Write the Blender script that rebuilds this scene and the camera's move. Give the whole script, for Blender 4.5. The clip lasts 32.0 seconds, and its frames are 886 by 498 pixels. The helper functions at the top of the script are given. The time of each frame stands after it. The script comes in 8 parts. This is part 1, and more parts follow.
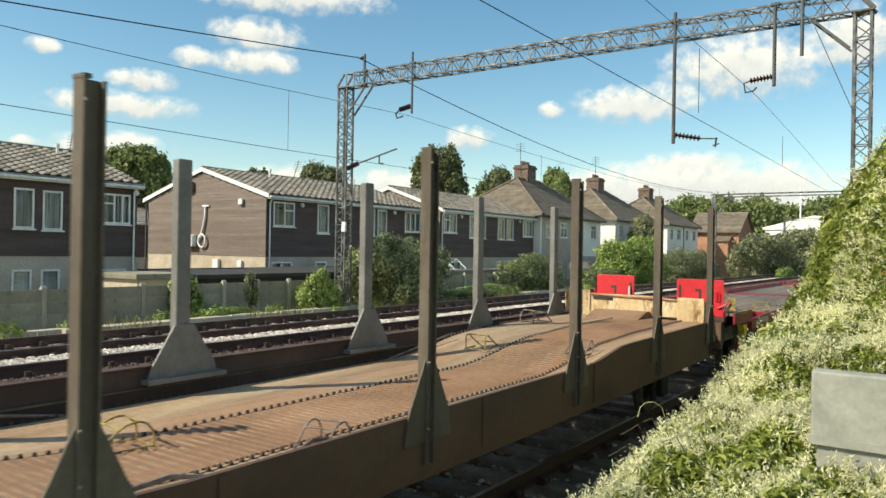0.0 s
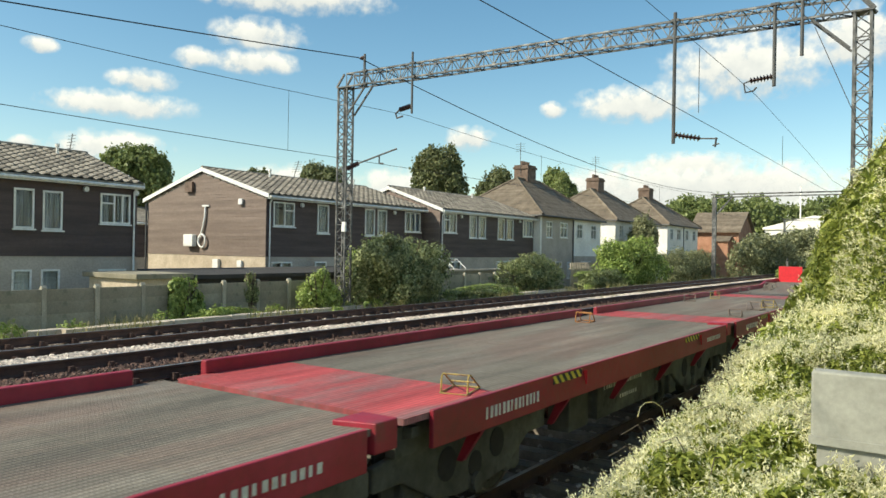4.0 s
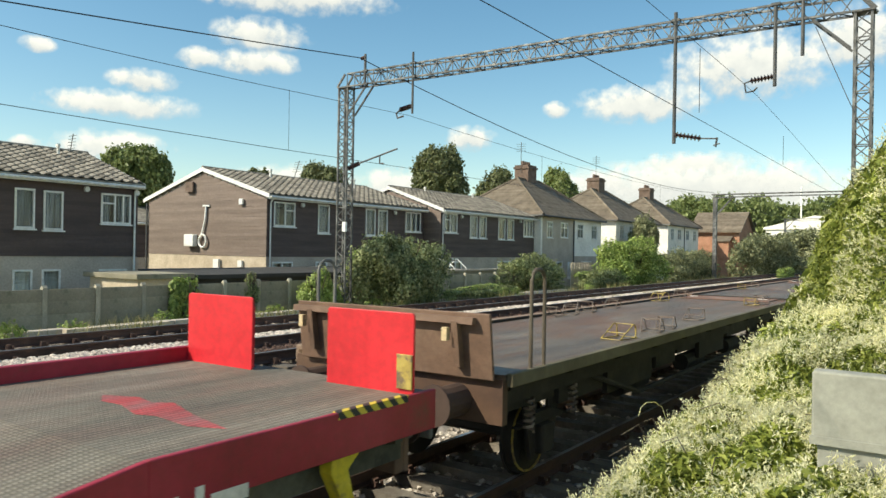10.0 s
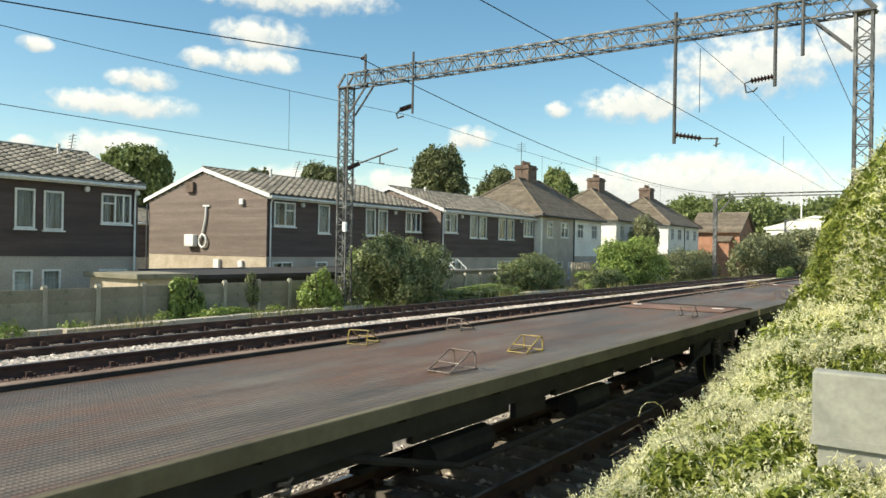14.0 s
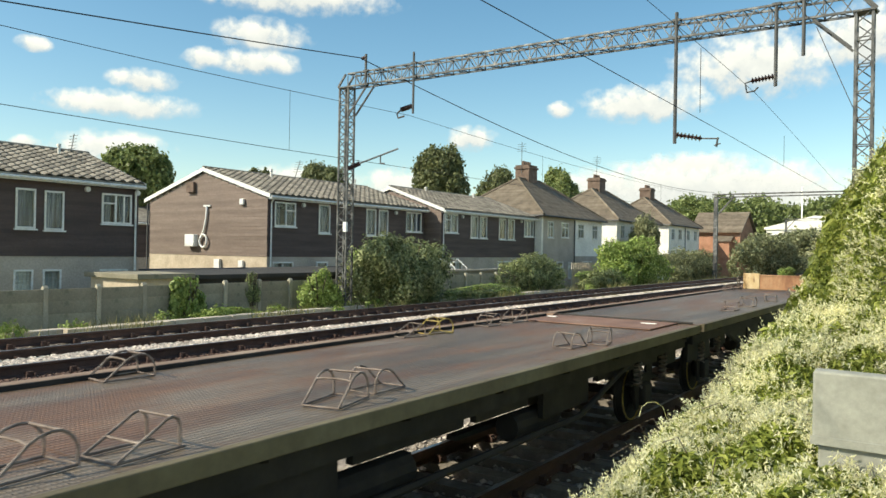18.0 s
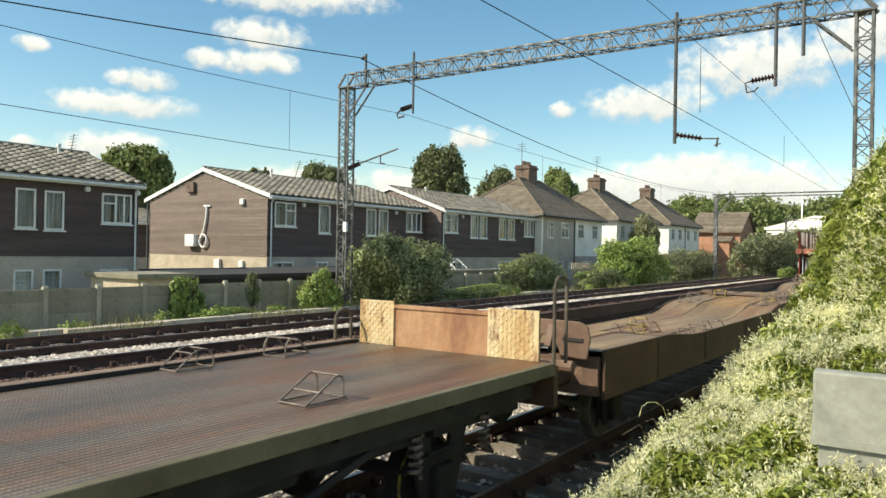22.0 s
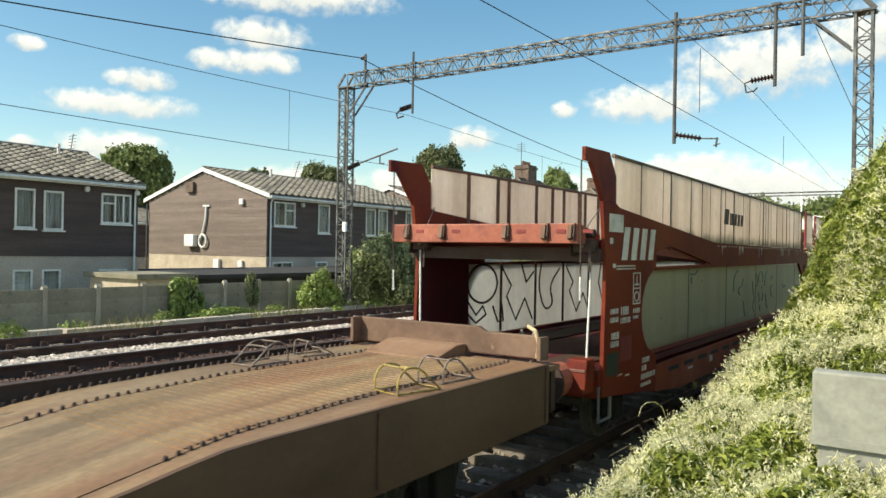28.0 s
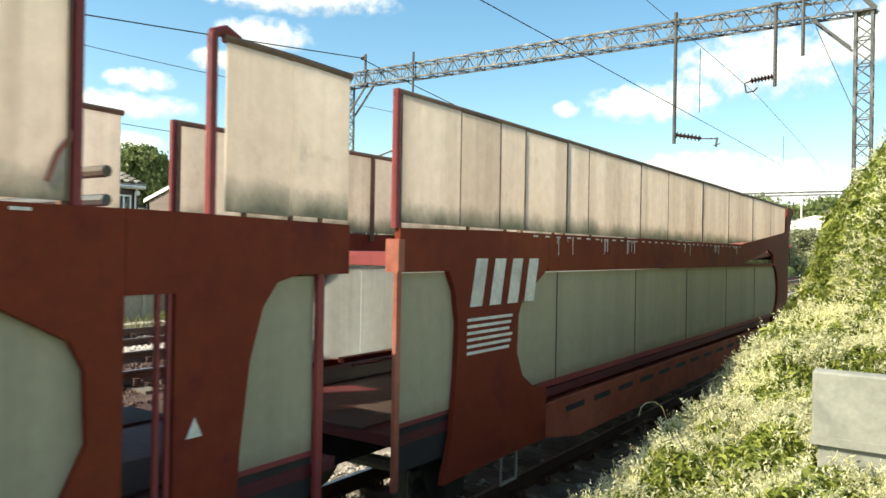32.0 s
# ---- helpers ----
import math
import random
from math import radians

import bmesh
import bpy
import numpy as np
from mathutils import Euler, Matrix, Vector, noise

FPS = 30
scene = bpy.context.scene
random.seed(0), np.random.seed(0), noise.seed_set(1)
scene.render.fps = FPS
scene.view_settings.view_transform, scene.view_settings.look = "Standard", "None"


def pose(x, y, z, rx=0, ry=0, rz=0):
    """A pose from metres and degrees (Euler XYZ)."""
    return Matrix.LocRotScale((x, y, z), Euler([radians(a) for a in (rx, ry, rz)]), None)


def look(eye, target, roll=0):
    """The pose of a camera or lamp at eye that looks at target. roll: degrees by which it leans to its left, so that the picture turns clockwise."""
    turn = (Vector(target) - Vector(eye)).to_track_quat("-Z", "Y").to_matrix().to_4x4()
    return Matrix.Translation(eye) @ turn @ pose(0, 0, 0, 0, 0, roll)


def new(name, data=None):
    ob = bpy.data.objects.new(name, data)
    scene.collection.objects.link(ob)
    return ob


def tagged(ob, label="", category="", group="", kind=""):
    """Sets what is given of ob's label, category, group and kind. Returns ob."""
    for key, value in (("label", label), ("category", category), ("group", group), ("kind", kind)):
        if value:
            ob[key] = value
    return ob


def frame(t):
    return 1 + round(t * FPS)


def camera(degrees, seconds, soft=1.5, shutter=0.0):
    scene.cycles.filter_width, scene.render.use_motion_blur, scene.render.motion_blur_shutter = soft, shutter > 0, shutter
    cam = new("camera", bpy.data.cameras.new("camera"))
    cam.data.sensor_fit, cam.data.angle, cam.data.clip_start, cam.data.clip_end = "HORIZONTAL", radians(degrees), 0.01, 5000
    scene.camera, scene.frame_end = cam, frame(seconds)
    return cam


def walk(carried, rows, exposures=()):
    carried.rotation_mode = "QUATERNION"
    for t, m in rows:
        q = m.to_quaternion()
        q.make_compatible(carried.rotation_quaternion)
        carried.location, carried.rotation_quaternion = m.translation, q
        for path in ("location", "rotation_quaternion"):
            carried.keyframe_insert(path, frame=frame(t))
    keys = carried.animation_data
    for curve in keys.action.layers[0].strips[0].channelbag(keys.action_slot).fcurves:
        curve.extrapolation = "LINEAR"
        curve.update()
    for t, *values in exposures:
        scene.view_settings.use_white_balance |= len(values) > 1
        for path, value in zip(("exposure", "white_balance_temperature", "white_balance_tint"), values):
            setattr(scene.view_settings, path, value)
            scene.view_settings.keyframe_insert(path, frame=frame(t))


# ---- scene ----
EYE = (0.0, 0.549, 2.467)
cam = camera(61.85, 32.0, soft=1.5, shutter=0.12)
YAW, PITCH, ROLL = 34.64, 90.065, 0.983
walk(cam, [(t, pose(*EYE, PITCH, 0, YAW + a) @ pose(0, 0, 0, 0, 0, ROLL)) for t, a in (
    (0, -0.034), (3.5, -0.034), (9, -0.028), (10.5, 0.023), (14.5, 0.023), (17, 0.063), (23, 0.063), (24.5, 0.034), (28, 0.023), (32, 0.023))],
    exposures=[(t, 0.28 + e, k, 2) for t, e, k in ((0, 0.0, 7220), (9.5, 0.0, 7220), (11.0, 0.07, 7240), (25.5, 0.06, 7240), (27.8, 0.08, 7240), (29.0, 0.27, 7240), (30.0, 0.44, 7350), (32, 0.50, 7350))])

# ---------------------------------------------------------------- light
SUN_DIR = Vector((-0.46, -0.62, 0.64)).normalized()
world = bpy.data.worlds.new("world")
scene.world = world
world.use_nodes = True
wn = world.node_tree
sky = wn.nodes.new("ShaderNodeTexSky")
sky.sky_type = "NISHITA"
sky.sun_disc = False
sky.sun_elevation = math.asin(SUN_DIR.z)
sky.sun_rotation = math.atan2(SUN_DIR.x, SUN_DIR.y)
sky.air_density, sky.dust_density, sky.ozone_density = 1.0, 0.5, 1.0
tone = wn.nodes.new("ShaderNodeHueSaturation")
tone.inputs["Hue"].default_value, tone.inputs["Saturation"].default_value = 0.494, 1.26
wn.links.new(sky.outputs[0], tone.inputs["Color"])
wn.links.new(tone.outputs[0], wn.nodes["Background"].inputs[0])
wn.nodes["Background"].inputs[1].default_value = 0.14
sun = new("sun", bpy.data.lights.new("sun", "SUN"))
sun.data.energy, sun.data.angle, sun.data.color = 4.8, radians(0.53), (1.0, 0.95, 0.87)
sun.matrix_world = look(SUN_DIR * 60, (0, 0, 0))


# ---------------------------------------------------------------- materials
def nodes_of(name):
    m = bpy.data.materials.new(name)
    m.use_nodes = True
    t = m.node_tree
    return m, t, t.nodes["Principled BSDF"]


def noise_node(t, scale, detail=4.0, rough=0.6, stretch=None):
    co = t.nodes.new("ShaderNodeTexCoord")
    n = t.nodes.new("ShaderNodeTexNoise")
    n.inputs["Scale"].default_value, n.inputs["Detail"].default_value, n.inputs["Roughness"].default_value = scale, detail, rough
    if stretch:
        mp = t.nodes.new("ShaderNodeMapping")
        mp.inputs["Scale"].default_value = stretch
        t.links.new(co.outputs["Object"], mp.inputs[0])
        t.links.new(mp.outputs[0], n.inputs["Vector"])
    else:
        t.links.new(co.outputs["Object"], n.inputs["Vector"])
    return n


def ramp_node(t, src, stops):
    r = t.nodes.new("ShaderNodeValToRGB")
    while len(r.color_ramp.elements) < len(stops):
        r.color_ramp.elements.new(0.5)
    for e, (p, col) in zip(r.color_ramp.elements, stops):
        e.position, e.color = p, (*col, 1)
    t.links.new(src, r.inputs[0])
    return r


def mix_node(t, fac, a, b, mode="MIX"):
    m = t.nodes.new("ShaderNodeMix")
    m.data_type, m.blend_type = "RGBA", mode
    for sock, v in ((m.inputs[0], fac), (m.inputs[6], a), (m.inputs[7], b)):
        if isinstance(v, (int, float)):
            sock.default_value = v
        elif isinstance(v, tuple):
            sock.default_value = (*v, 1)
        else:
            t.links.new(v, sock)
    return m.outputs[2]


def surface(name, base, dark=None, light=None, rough=0.7, metal=0.0, big=0.6, fine=18.0, bump=0.25, stretch=None, spots=None,
            spot_scale=1.2, spot_range=(0.55, 0.7), random=0.0, island=False, spec=0.5):
    """Two scales of variation, an optional third colour in patches, and a fine relief."""
    m, t, p = nodes_of(name)
    dark = dark or tuple(c * 0.72 for c in base)
    light = light or tuple(min(1, c * 1.22) for c in base)
    a = noise_node(t, big, 5, 0.62, stretch)
    b = noise_node(t, fine, 4, 0.7)
    col = ramp_node(t, a.outputs[0], [(0.3, dark), (0.5, base), (0.72, light)]).outputs[0]
    g = ramp_node(t, b.outputs[0], [(0.25, (0.72,) * 3), (0.75, (1.2,) * 3)]).outputs[0]
    col = mix_node(t, 0.8, col, g, "MULTIPLY")
    if spots:
        s = noise_node(t, spot_scale, 7, 0.7, stretch)
        f = ramp_node(t, s.outputs[0], [(spot_range[0], (0, 0, 0)), (spot_range[1], (1, 1, 1))]).outputs[0]
        col = mix_node(t, f, col, spots)
    if random:
        if island:
            src = t.nodes.new("ShaderNodeNewGeometry").outputs["Random Per Island"]
        else:
            src = t.nodes.new("ShaderNodeObjectInfo").outputs["Random"]
        r = ramp_node(t, src, [(0, (1 - random,) * 3), (1, (1 + random,) * 3)]).outputs[0]
        col = mix_node(t, 1.0, col, r, "MULTIPLY")
    t.links.new(col, p.inputs["Base Color"])
    rr = t.nodes.new("ShaderNodeMapRange")
    rr.inputs[3].default_value, rr.inputs[4].default_value = max(0.05, rough - 0.15), min(1, rough + 0.15)
    t.links.new(b.outputs[0], rr.inputs[0])
    t.links.new(rr.outputs[0], p.inputs["Roughness"])
    p.inputs["Metallic"].default_value = metal
    p.inputs["Specular IOR Level"].default_value = spec
    if bump:
        bp = t.nodes.new("ShaderNodeBump")
        bp.inputs["Strength"].default_value, bp.inputs["Distance"].default_value = bump, 0.02
        t.links.new(b.outputs[0], bp.inputs["Height"])
        t.links.new(bp.outputs[0], p.inputs["Normal"])
    return m


def leaf_surface(name, base, dark, light, gloss=0.45, trans=0.35):
    m, t, p = nodes_of(name)
    src = t.nodes.new("ShaderNodeNewGeometry").outputs["Random Per Island"]
    a = noise_node(t, 0.9, 3)
    col = ramp_node(t, src, [(0, dark), (0.5, base), (1, light)]).outputs[0]
    g = ramp_node(t, a.outputs[0], [(0.3, (0.65,) * 3), (0.7, (1.25,) * 3)]).outputs[0]
    col = mix_node(t, 0.85, col, g, "MULTIPLY")
    t.links.new(col, p.inputs["Base Color"])
    p.inputs["Roughness"].default_value = gloss
    p.inputs["Specular IOR Level"].default_value = 0.3
    tr = t.nodes.new("ShaderNodeBsdfTranslucent")
    t.links.new(col, tr.inputs[0])
    mx = t.nodes.new("ShaderNodeMixShader")
    mx.inputs[0].default_value = trans
    t.links.new(p.outputs[0], mx.inputs[1])
    t.links.new(tr.outputs[0], mx.inputs[2])
    t.links.new(mx.outputs[0], t.nodes["Material Output"].inputs[0])
    return m


M = {}
M["soil"] = surface("soil_and_grass", (0.20, 0.20, 0.095), (0.10, 0.112, 0.05), (0.31, 0.285, 0.15), 0.95, big=0.35, fine=9, bump=0.6, spots=(0.08, 0.115, 0.035), spot_scale=0.5)
M["ballast"] = surface("pale_ballast", (0.56, 0.485, 0.42), (0.32, 0.27, 0.23), (0.72, 0.65, 0.58), 0.95, big=7, fine=26, bump=1.0)
M["ballast_dark"] = surface("grimy_ballast", (0.31, 0.265, 0.225), (0.13, 0.108, 0.09), (0.50, 0.44, 0.385), 0.95, big=4, fine=26, bump=1.0)
M["stone"] = surface("ballast_stone", (0.56, 0.475, 0.405), (0.34, 0.28, 0.235), (0.72, 0.63, 0.55), 0.95, big=3, fine=30, bump=0.3, random=0.5, island=True)
# grimy stones; their pale tones also stand in for broken sunlight
M["stone_grimy"] = surface("grimy_sun_dappled_stone", (0.42, 0.37, 0.32), (0.17, 0.145, 0.12), (0.66, 0.60, 0.53), 0.95, big=3, fine=30, bump=0.3, random=0.5, island=True)
M["stone_rusty"] = surface("rust_stained_stone", (0.115, 0.066, 0.05), (0.06, 0.033, 0.025), (0.19, 0.125, 0.10), 0.95, big=3, fine=30, bump=0.3, random=0.5, island=True)
M["rust_bed"] = surface("rust_stained_bed", (0.095, 0.054, 0.041), (0.05, 0.028, 0.022), (0.15, 0.095, 0.075), 0.95, big=4, fine=26, bump=1.0)
M["rail"] = surface("rusty_rail", (0.088, 0.047, 0.035), (0.05, 0.028, 0.021), (0.135, 0.075, 0.054), 0.75, 0.1, big=2, fine=40, bump=0.2)
M["railhead"] = surface("worn_rail_head", (0.35, 0.33, 0.31), rough=0.35, metal=0.9, big=1.5, fine=20, bump=0.05)
M["sleeper"] = surface("weathered_sleeper", (0.172, 0.144, 0.115), (0.081, 0.063, 0.052), (0.299, 0.265, 0.218), 0.9, big=2.2, fine=30, bump=0.5, random=0.3)
# dark steel whose pale patches paint the bright highlights along the lattice
M["galv"] = surface("galvanised_steel_with_glints", (0.115, 0.113, 0.11), (0.055, 0.054, 0.052), (0.30, 0.295, 0.285), 0.5, 0.4, big=3.5, fine=25, bump=0.1)
M["steel_dark"] = surface("dark_weathered_steel", (0.10, 0.10, 0.10), rough=0.6, metal=0.5, big=2, fine=25, bump=0.15)
M["insulator"] = surface("brown_glazed_insulator", (0.045, 0.022, 0.018), rough=0.25, big=3, fine=20, bump=0.0)
M["wire"] = surface("copper_wire", (0.03, 0.03, 0.032), rough=0.6, metal=0.3, big=1, fine=20, bump=0.0)
M["concrete"] = surface("mossy_concrete_panel", (0.30, 0.268, 0.200), (0.215, 0.195, 0.142), (0.39, 0.35, 0.27), 0.95, big=0.9, fine=24, bump=0.25, spots=(0.15, 0.15, 0.10), spot_scale=1.6, spot_range=(0.56, 0.74), random=0.2)
M["fence_post"] = surface("pale_concrete_post", (0.42, 0.375, 0.29), (0.30, 0.27, 0.205), (0.52, 0.47, 0.38), 0.95, big=1.6, fine=24, bump=0.25, random=0.15)
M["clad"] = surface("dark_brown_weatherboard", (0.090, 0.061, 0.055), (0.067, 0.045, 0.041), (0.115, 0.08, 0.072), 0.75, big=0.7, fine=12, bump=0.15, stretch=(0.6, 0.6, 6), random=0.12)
M["clad_gable"] = surface("sunlit_brown_weatherboard", (0.195, 0.144, 0.118), (0.16, 0.117, 0.095), (0.235, 0.178, 0.148), 0.78, big=0.7, fine=12, bump=0.15, stretch=(0.6, 0.6, 6), random=0.12)
M["render_cream"] = surface("cream_brick_plinth", (0.50, 0.41, 0.31), (0.39, 0.315, 0.235), (0.58, 0.49, 0.385), 0.9, big=1.5, fine=14, bump=0.3)
M["render_grey"] = surface("grey_render", (0.46, 0.395, 0.335), (0.385, 0.33, 0.28), (0.53, 0.465, 0.40), 0.9, big=0.8, fine=14, bump=0.25)
M["render_white"] = surface("white_painted_render", (0.88, 0.835, 0.77), (0.76, 0.72, 0.66), (0.93, 0.90, 0.85), 0.85, big=0.6, fine=10, bump=0.15)
M["roof_tile"] = surface("lichen_grey_brown_roof_tile", (0.225, 0.196, 0.160), (0.12, 0.103, 0.083), (0.34, 0.30, 0.25), 0.9, big=2.0, fine=16, bump=0.3, spots=(0.36, 0.335, 0.265), spot_scale=5, spot_range=(0.54, 0.68), random=0.36)
M["roof_hip"] = surface("brown_plain_roof_tile", (0.175, 0.138, 0.10), (0.115, 0.09, 0.066), (0.24, 0.196, 0.148), 0.9, big=1.6, fine=14, bump=0.3, random=0.16)
M["paint_white"] = surface("white_gloss_paint", (0.79, 0.775, 0.74), (0.66, 0.645, 0.61), (0.85, 0.84, 0.81), 0.5, big=1.5, fine=12, bump=0.04)
M["brick"] = surface("orange_red_brick", (0.40, 0.20, 0.125), (0.30, 0.15, 0.09), (0.48, 0.26, 0.17), 0.9, big=1.5, fine=14, bump=0.3, random=0.2)
M["brick_brown"] = surface("grey_brown_chimney_brick", (0.155, 0.105, 0.080), (0.09, 0.062, 0.048), (0.22, 0.155, 0.12), 0.9, big=2.5, fine=14, bump=0.35)
M["felt"] = surface("dark_felt_shed_roof", (0.045, 0.042, 0.04), rough=0.9, big=1.5, fine=15, bump=0.3)
M["curtain"] = surface("pale_net_curtain", (0.20, 0.215, 0.255), (0.05, 0.053, 0.064), (0.44, 0.46, 0.52), 0.9, big=1.2, fine=9, bump=0.2, stretch=(6, 6, 0.4), random=0.4)
M["blind"] = surface("white_window_blind", (0.72, 0.70, 0.67), (0.58, 0.56, 0.53), (0.8, 0.79, 0.76), 0.9, big=1.2, fine=9, bump=0.1, stretch=(0.4, 0.4, 9), random=0.2)
M["bark"] = surface("grey_brown_bark", (0.11, 0.085, 0.06), rough=0.95, big=3, fine=18, bump=0.6, stretch=(1, 1, 0.3))
M["leaf_bush"] = leaf_surface("bush_leaf", (0.275, 0.31, 0.13), (0.105, 0.13, 0.052), (0.50, 0.52, 0.27), 0.38)
M["leaf_bright"] = leaf_surface("bright_green_leaf", (0.32, 0.41, 0.105), (0.145, 0.205, 0.05), (0.50, 0.57, 0.19), 0.40)
M["leaf_tree"] = leaf_surface("tree_leaf", (0.175, 0.195, 0.09), (0.095, 0.115, 0.048), (0.265, 0.275, 0.13))
M["leaf_far"] = leaf_surface("far_leaf", (0.225, 0.27, 0.095), (0.14, 0.18, 0.06), (0.32, 0.36, 0.145))
M["leaf_dull"] = leaf_surface("dull_scrub_leaf", (0.25, 0.26, 0.13), (0.12, 0.13, 0.062), (0.41, 0.41, 0.225), 0.42)
M["leaf_vine"] = leaf_surface("vine_leaf", (0.265, 0.305, 0.058), (0.085, 0.115, 0.022), (0.48, 0.50, 0.13), 0.45, 0.42)
M["flower"] = leaf_surface("cream_vine_flower", (0.86, 0.81, 0.50), (0.64, 0.61, 0.31), (0.95, 0.91, 0.66), 0.8, 0.45)
M["grass"] = leaf_surface("dry_grass_blade", (0.24, 0.22, 0.085), (0.09, 0.12, 0.035), (0.50, 0.42, 0.21))
M["grey_paint"] = surface("weathered_grey_cabinet_paint", (0.30, 0.295, 0.25), (0.26, 0.256, 0.215), (0.345, 0.34, 0.29), 0.75, big=1.2, fine=14, bump=0.05, spots=(0.28, 0.27, 0.235), spot_scale=3, spot_range=(0.62, 0.72), spec=0.25)


def glass(name, tint=(0.85, 0.9, 0.9)):
    m, t, p = nodes_of(name)
    p.inputs["Base Color"].default_value = (*tint, 1)
    p.inputs["Roughness"].default_value = 0.03
    p.inputs["Transmission Weight"].default_value = 1.0
    p.inputs["IOR"].default_value = 1.3
    return m


M["glass"] = glass("window_glass")


# ---------------------------------------------------------------- builders
WIDE, LONG = 0.9615, 0.9105     # metres to a unit of the plan, across and along the line


def planned(m):
    """A placing on the plan, in metres."""
    m = m.copy() if isinstance(m, Matrix) else Matrix.Translation(m)
    m.translation = (m.translation.x * WIDE, m.translation.y * LONG, m.translation.z)
    return m


class Geo:
    """Collects points and faces of one mesh, in units of the plan, or in metres if it is true to size."""

    def __init__(self, true=False):
        self.v, self.f, self.true = [], [], true

    def add(self, verts, faces):
        n = len(self.v)
        self.v.extend(tuple(p) for p in verts)
        self.f.extend(tuple(i + n for i in f) for f in faces)
        return self

    def box(self, x0, x1, y0, y1, z0, z1):
        return self.add([(x0, y0, z0), (x1, y0, z0), (x1, y1, z0), (x0, y1, z0), (x0, y0, z1), (x1, y0, z1), (x1, y1, z1), (x0, y1, z1)],
                        [(0, 3, 2, 1), (4, 5, 6, 7), (0, 1, 5, 4), (1, 2, 6, 5), (2, 3, 7, 6), (3, 0, 4, 7)])

    def prism(self, pts, axis, a, b):
        """A polygon drawn in the plane across the axis (x: y,z; y: x,z; z: x,y), drawn out from a to b."""
        put = {"x": lambda p, q: (q, p[0], p[1]), "y": lambda p, q: (p[0], q, p[1]), "z": lambda p, q: (p[0], p[1], q)}[axis]
        n = len(pts)
        area = sum(pts[i][0] * pts[(i + 1) % n][1] - pts[(i + 1) % n][0] * pts[i][1] for i in range(n))
        if (area < 0) != (axis == "y") != (a > b):
            pts = pts[::-1]
        vs = [put(p, a) for p in pts] + [put(p, b) for p in pts]
        fs = [tuple(range(n - 1, -1, -1)), tuple(range(n, 2 * n))] + [(i, (i + 1) % n, n + (i + 1) % n, n + i) for i in range(n)]
        return self.add(vs, fs)

    def tube(self, pts, r, n=6, r1=None):
        pts = [Vector(p) for p in pts]
        r1 = r if r1 is None else r1
        vs, fs = [], []
        last = None
        for i, p in enumerate(pts):
            d = (pts[min(i + 1, len(pts) - 1)] - pts[max(i - 1, 0)]).normalized()
            u = d.cross(Vector((0, 0, 1)) if abs(d.z) < 0.95 else Vector((1, 0, 0))).normalized()
            if last is not None and u.dot(last) < 0:
                u = -u
            last = u
            w = d.cross(u)
            rr = r + (r1 - r) * i / max(1, len(pts) - 1)
            vs += [p + (u * math.cos(k * 2 * math.pi / n) + w * math.sin(k * 2 * math.pi / n)) * rr for k in range(n)]
        for i in range(len(pts) - 1):
            fs += [(i * n + k, i * n + (k + 1) % n, (i + 1) * n + (k + 1) % n, (i + 1) * n + k) for k in range(n)]
        m = (len(pts) - 1) * n
        fs += [tuple(range(n - 1, -1, -1)), tuple(range(m, m + n))]
        return self.add(vs, fs)

    def bar(self, a, b, w, h=None):
        """A straight bar of square section from a to b."""
        a, b = Vector(a), Vector(b)
        h = h or w
        d = (b - a).normalized()
        u = d.cross(Vector((0, 0, 1)) if abs(d.z) < 0.95 else Vector((0, 1, 0))).normalized()
        k = u.cross(d)
        vs = [e + u * sx * w / 2 + k * sz * h / 2 for e in (a, b) for sx, sz in ((-1, -1), (1, -1), (1, 1), (-1, 1))]
        return self.add(vs, [(3, 2, 1, 0), (4, 5, 6, 7), (0, 1, 5, 4), (1, 2, 6, 5), (2, 3, 7, 6), (3, 0, 4, 7)])

    def disc(self, c, axis, r, t, n=16):
        c = Vector(c)
        e = {"x": (Vector((0, 1, 0)), Vector((0, 0, 1)), Vector((1, 0, 0))), "y": (Vector((1, 0, 0)), Vector((0, 0, 1)), Vector((0, 1, 0))), "z": (Vector((1, 0, 0)), Vector((0, 1, 0)), Vector((0, 0, 1)))}[axis]
        vs = [c + e[2] * s * t / 2 + (e[0] * math.cos(k * 2 * math.pi / n) + e[1] * math.sin(k * 2 * math.pi / n)) * r for s in (-1, 1) for k in range(n)]
        return self.add(vs, [tuple(range(n - 1, -1, -1)), tuple(range(n, 2 * n))] + [(k, (k + 1) % n, n + (k + 1) % n, n + k) for k in range(n)])

    def mesh(self, name, mat):
        me = bpy.data.meshes.new(name)
        k = (1, 1) if self.true else (WIDE, LONG)
        me.from_pydata([(p[0] * k[0], p[1] * k[1], p[2]) for p in self.v], [], self.f)
        for m in (mat if isinstance(mat, (list, tuple)) else [mat]):
            me.materials.append(m)
        me.update()
        return me


def part(name, geo, material, parent=None, label="", at=None, bevel=0.0):
    """Links a mesh as ONE object, under a thing or a part if one is given."""
    ob = new(name, geo.mesh(name, material) if isinstance(geo, Geo) else geo)
    if parent is not None:
        ob.parent = parent
    if at is not None:
        ob.matrix_basis = planned(at)
    if bevel:
        b = ob.modifiers.new("Bevel", "BEVEL")
        b.width, b.segments, b.limit_method = bevel, 2, "ANGLE"
    if label:
        tagged(ob, label)
    return ob


def thing(name, label, category, at=(0, 0, 0), group="", kind=""):
    ob = new(name)
    ob.matrix_basis = planned(at)
    return tagged(ob, label, category, group, kind)


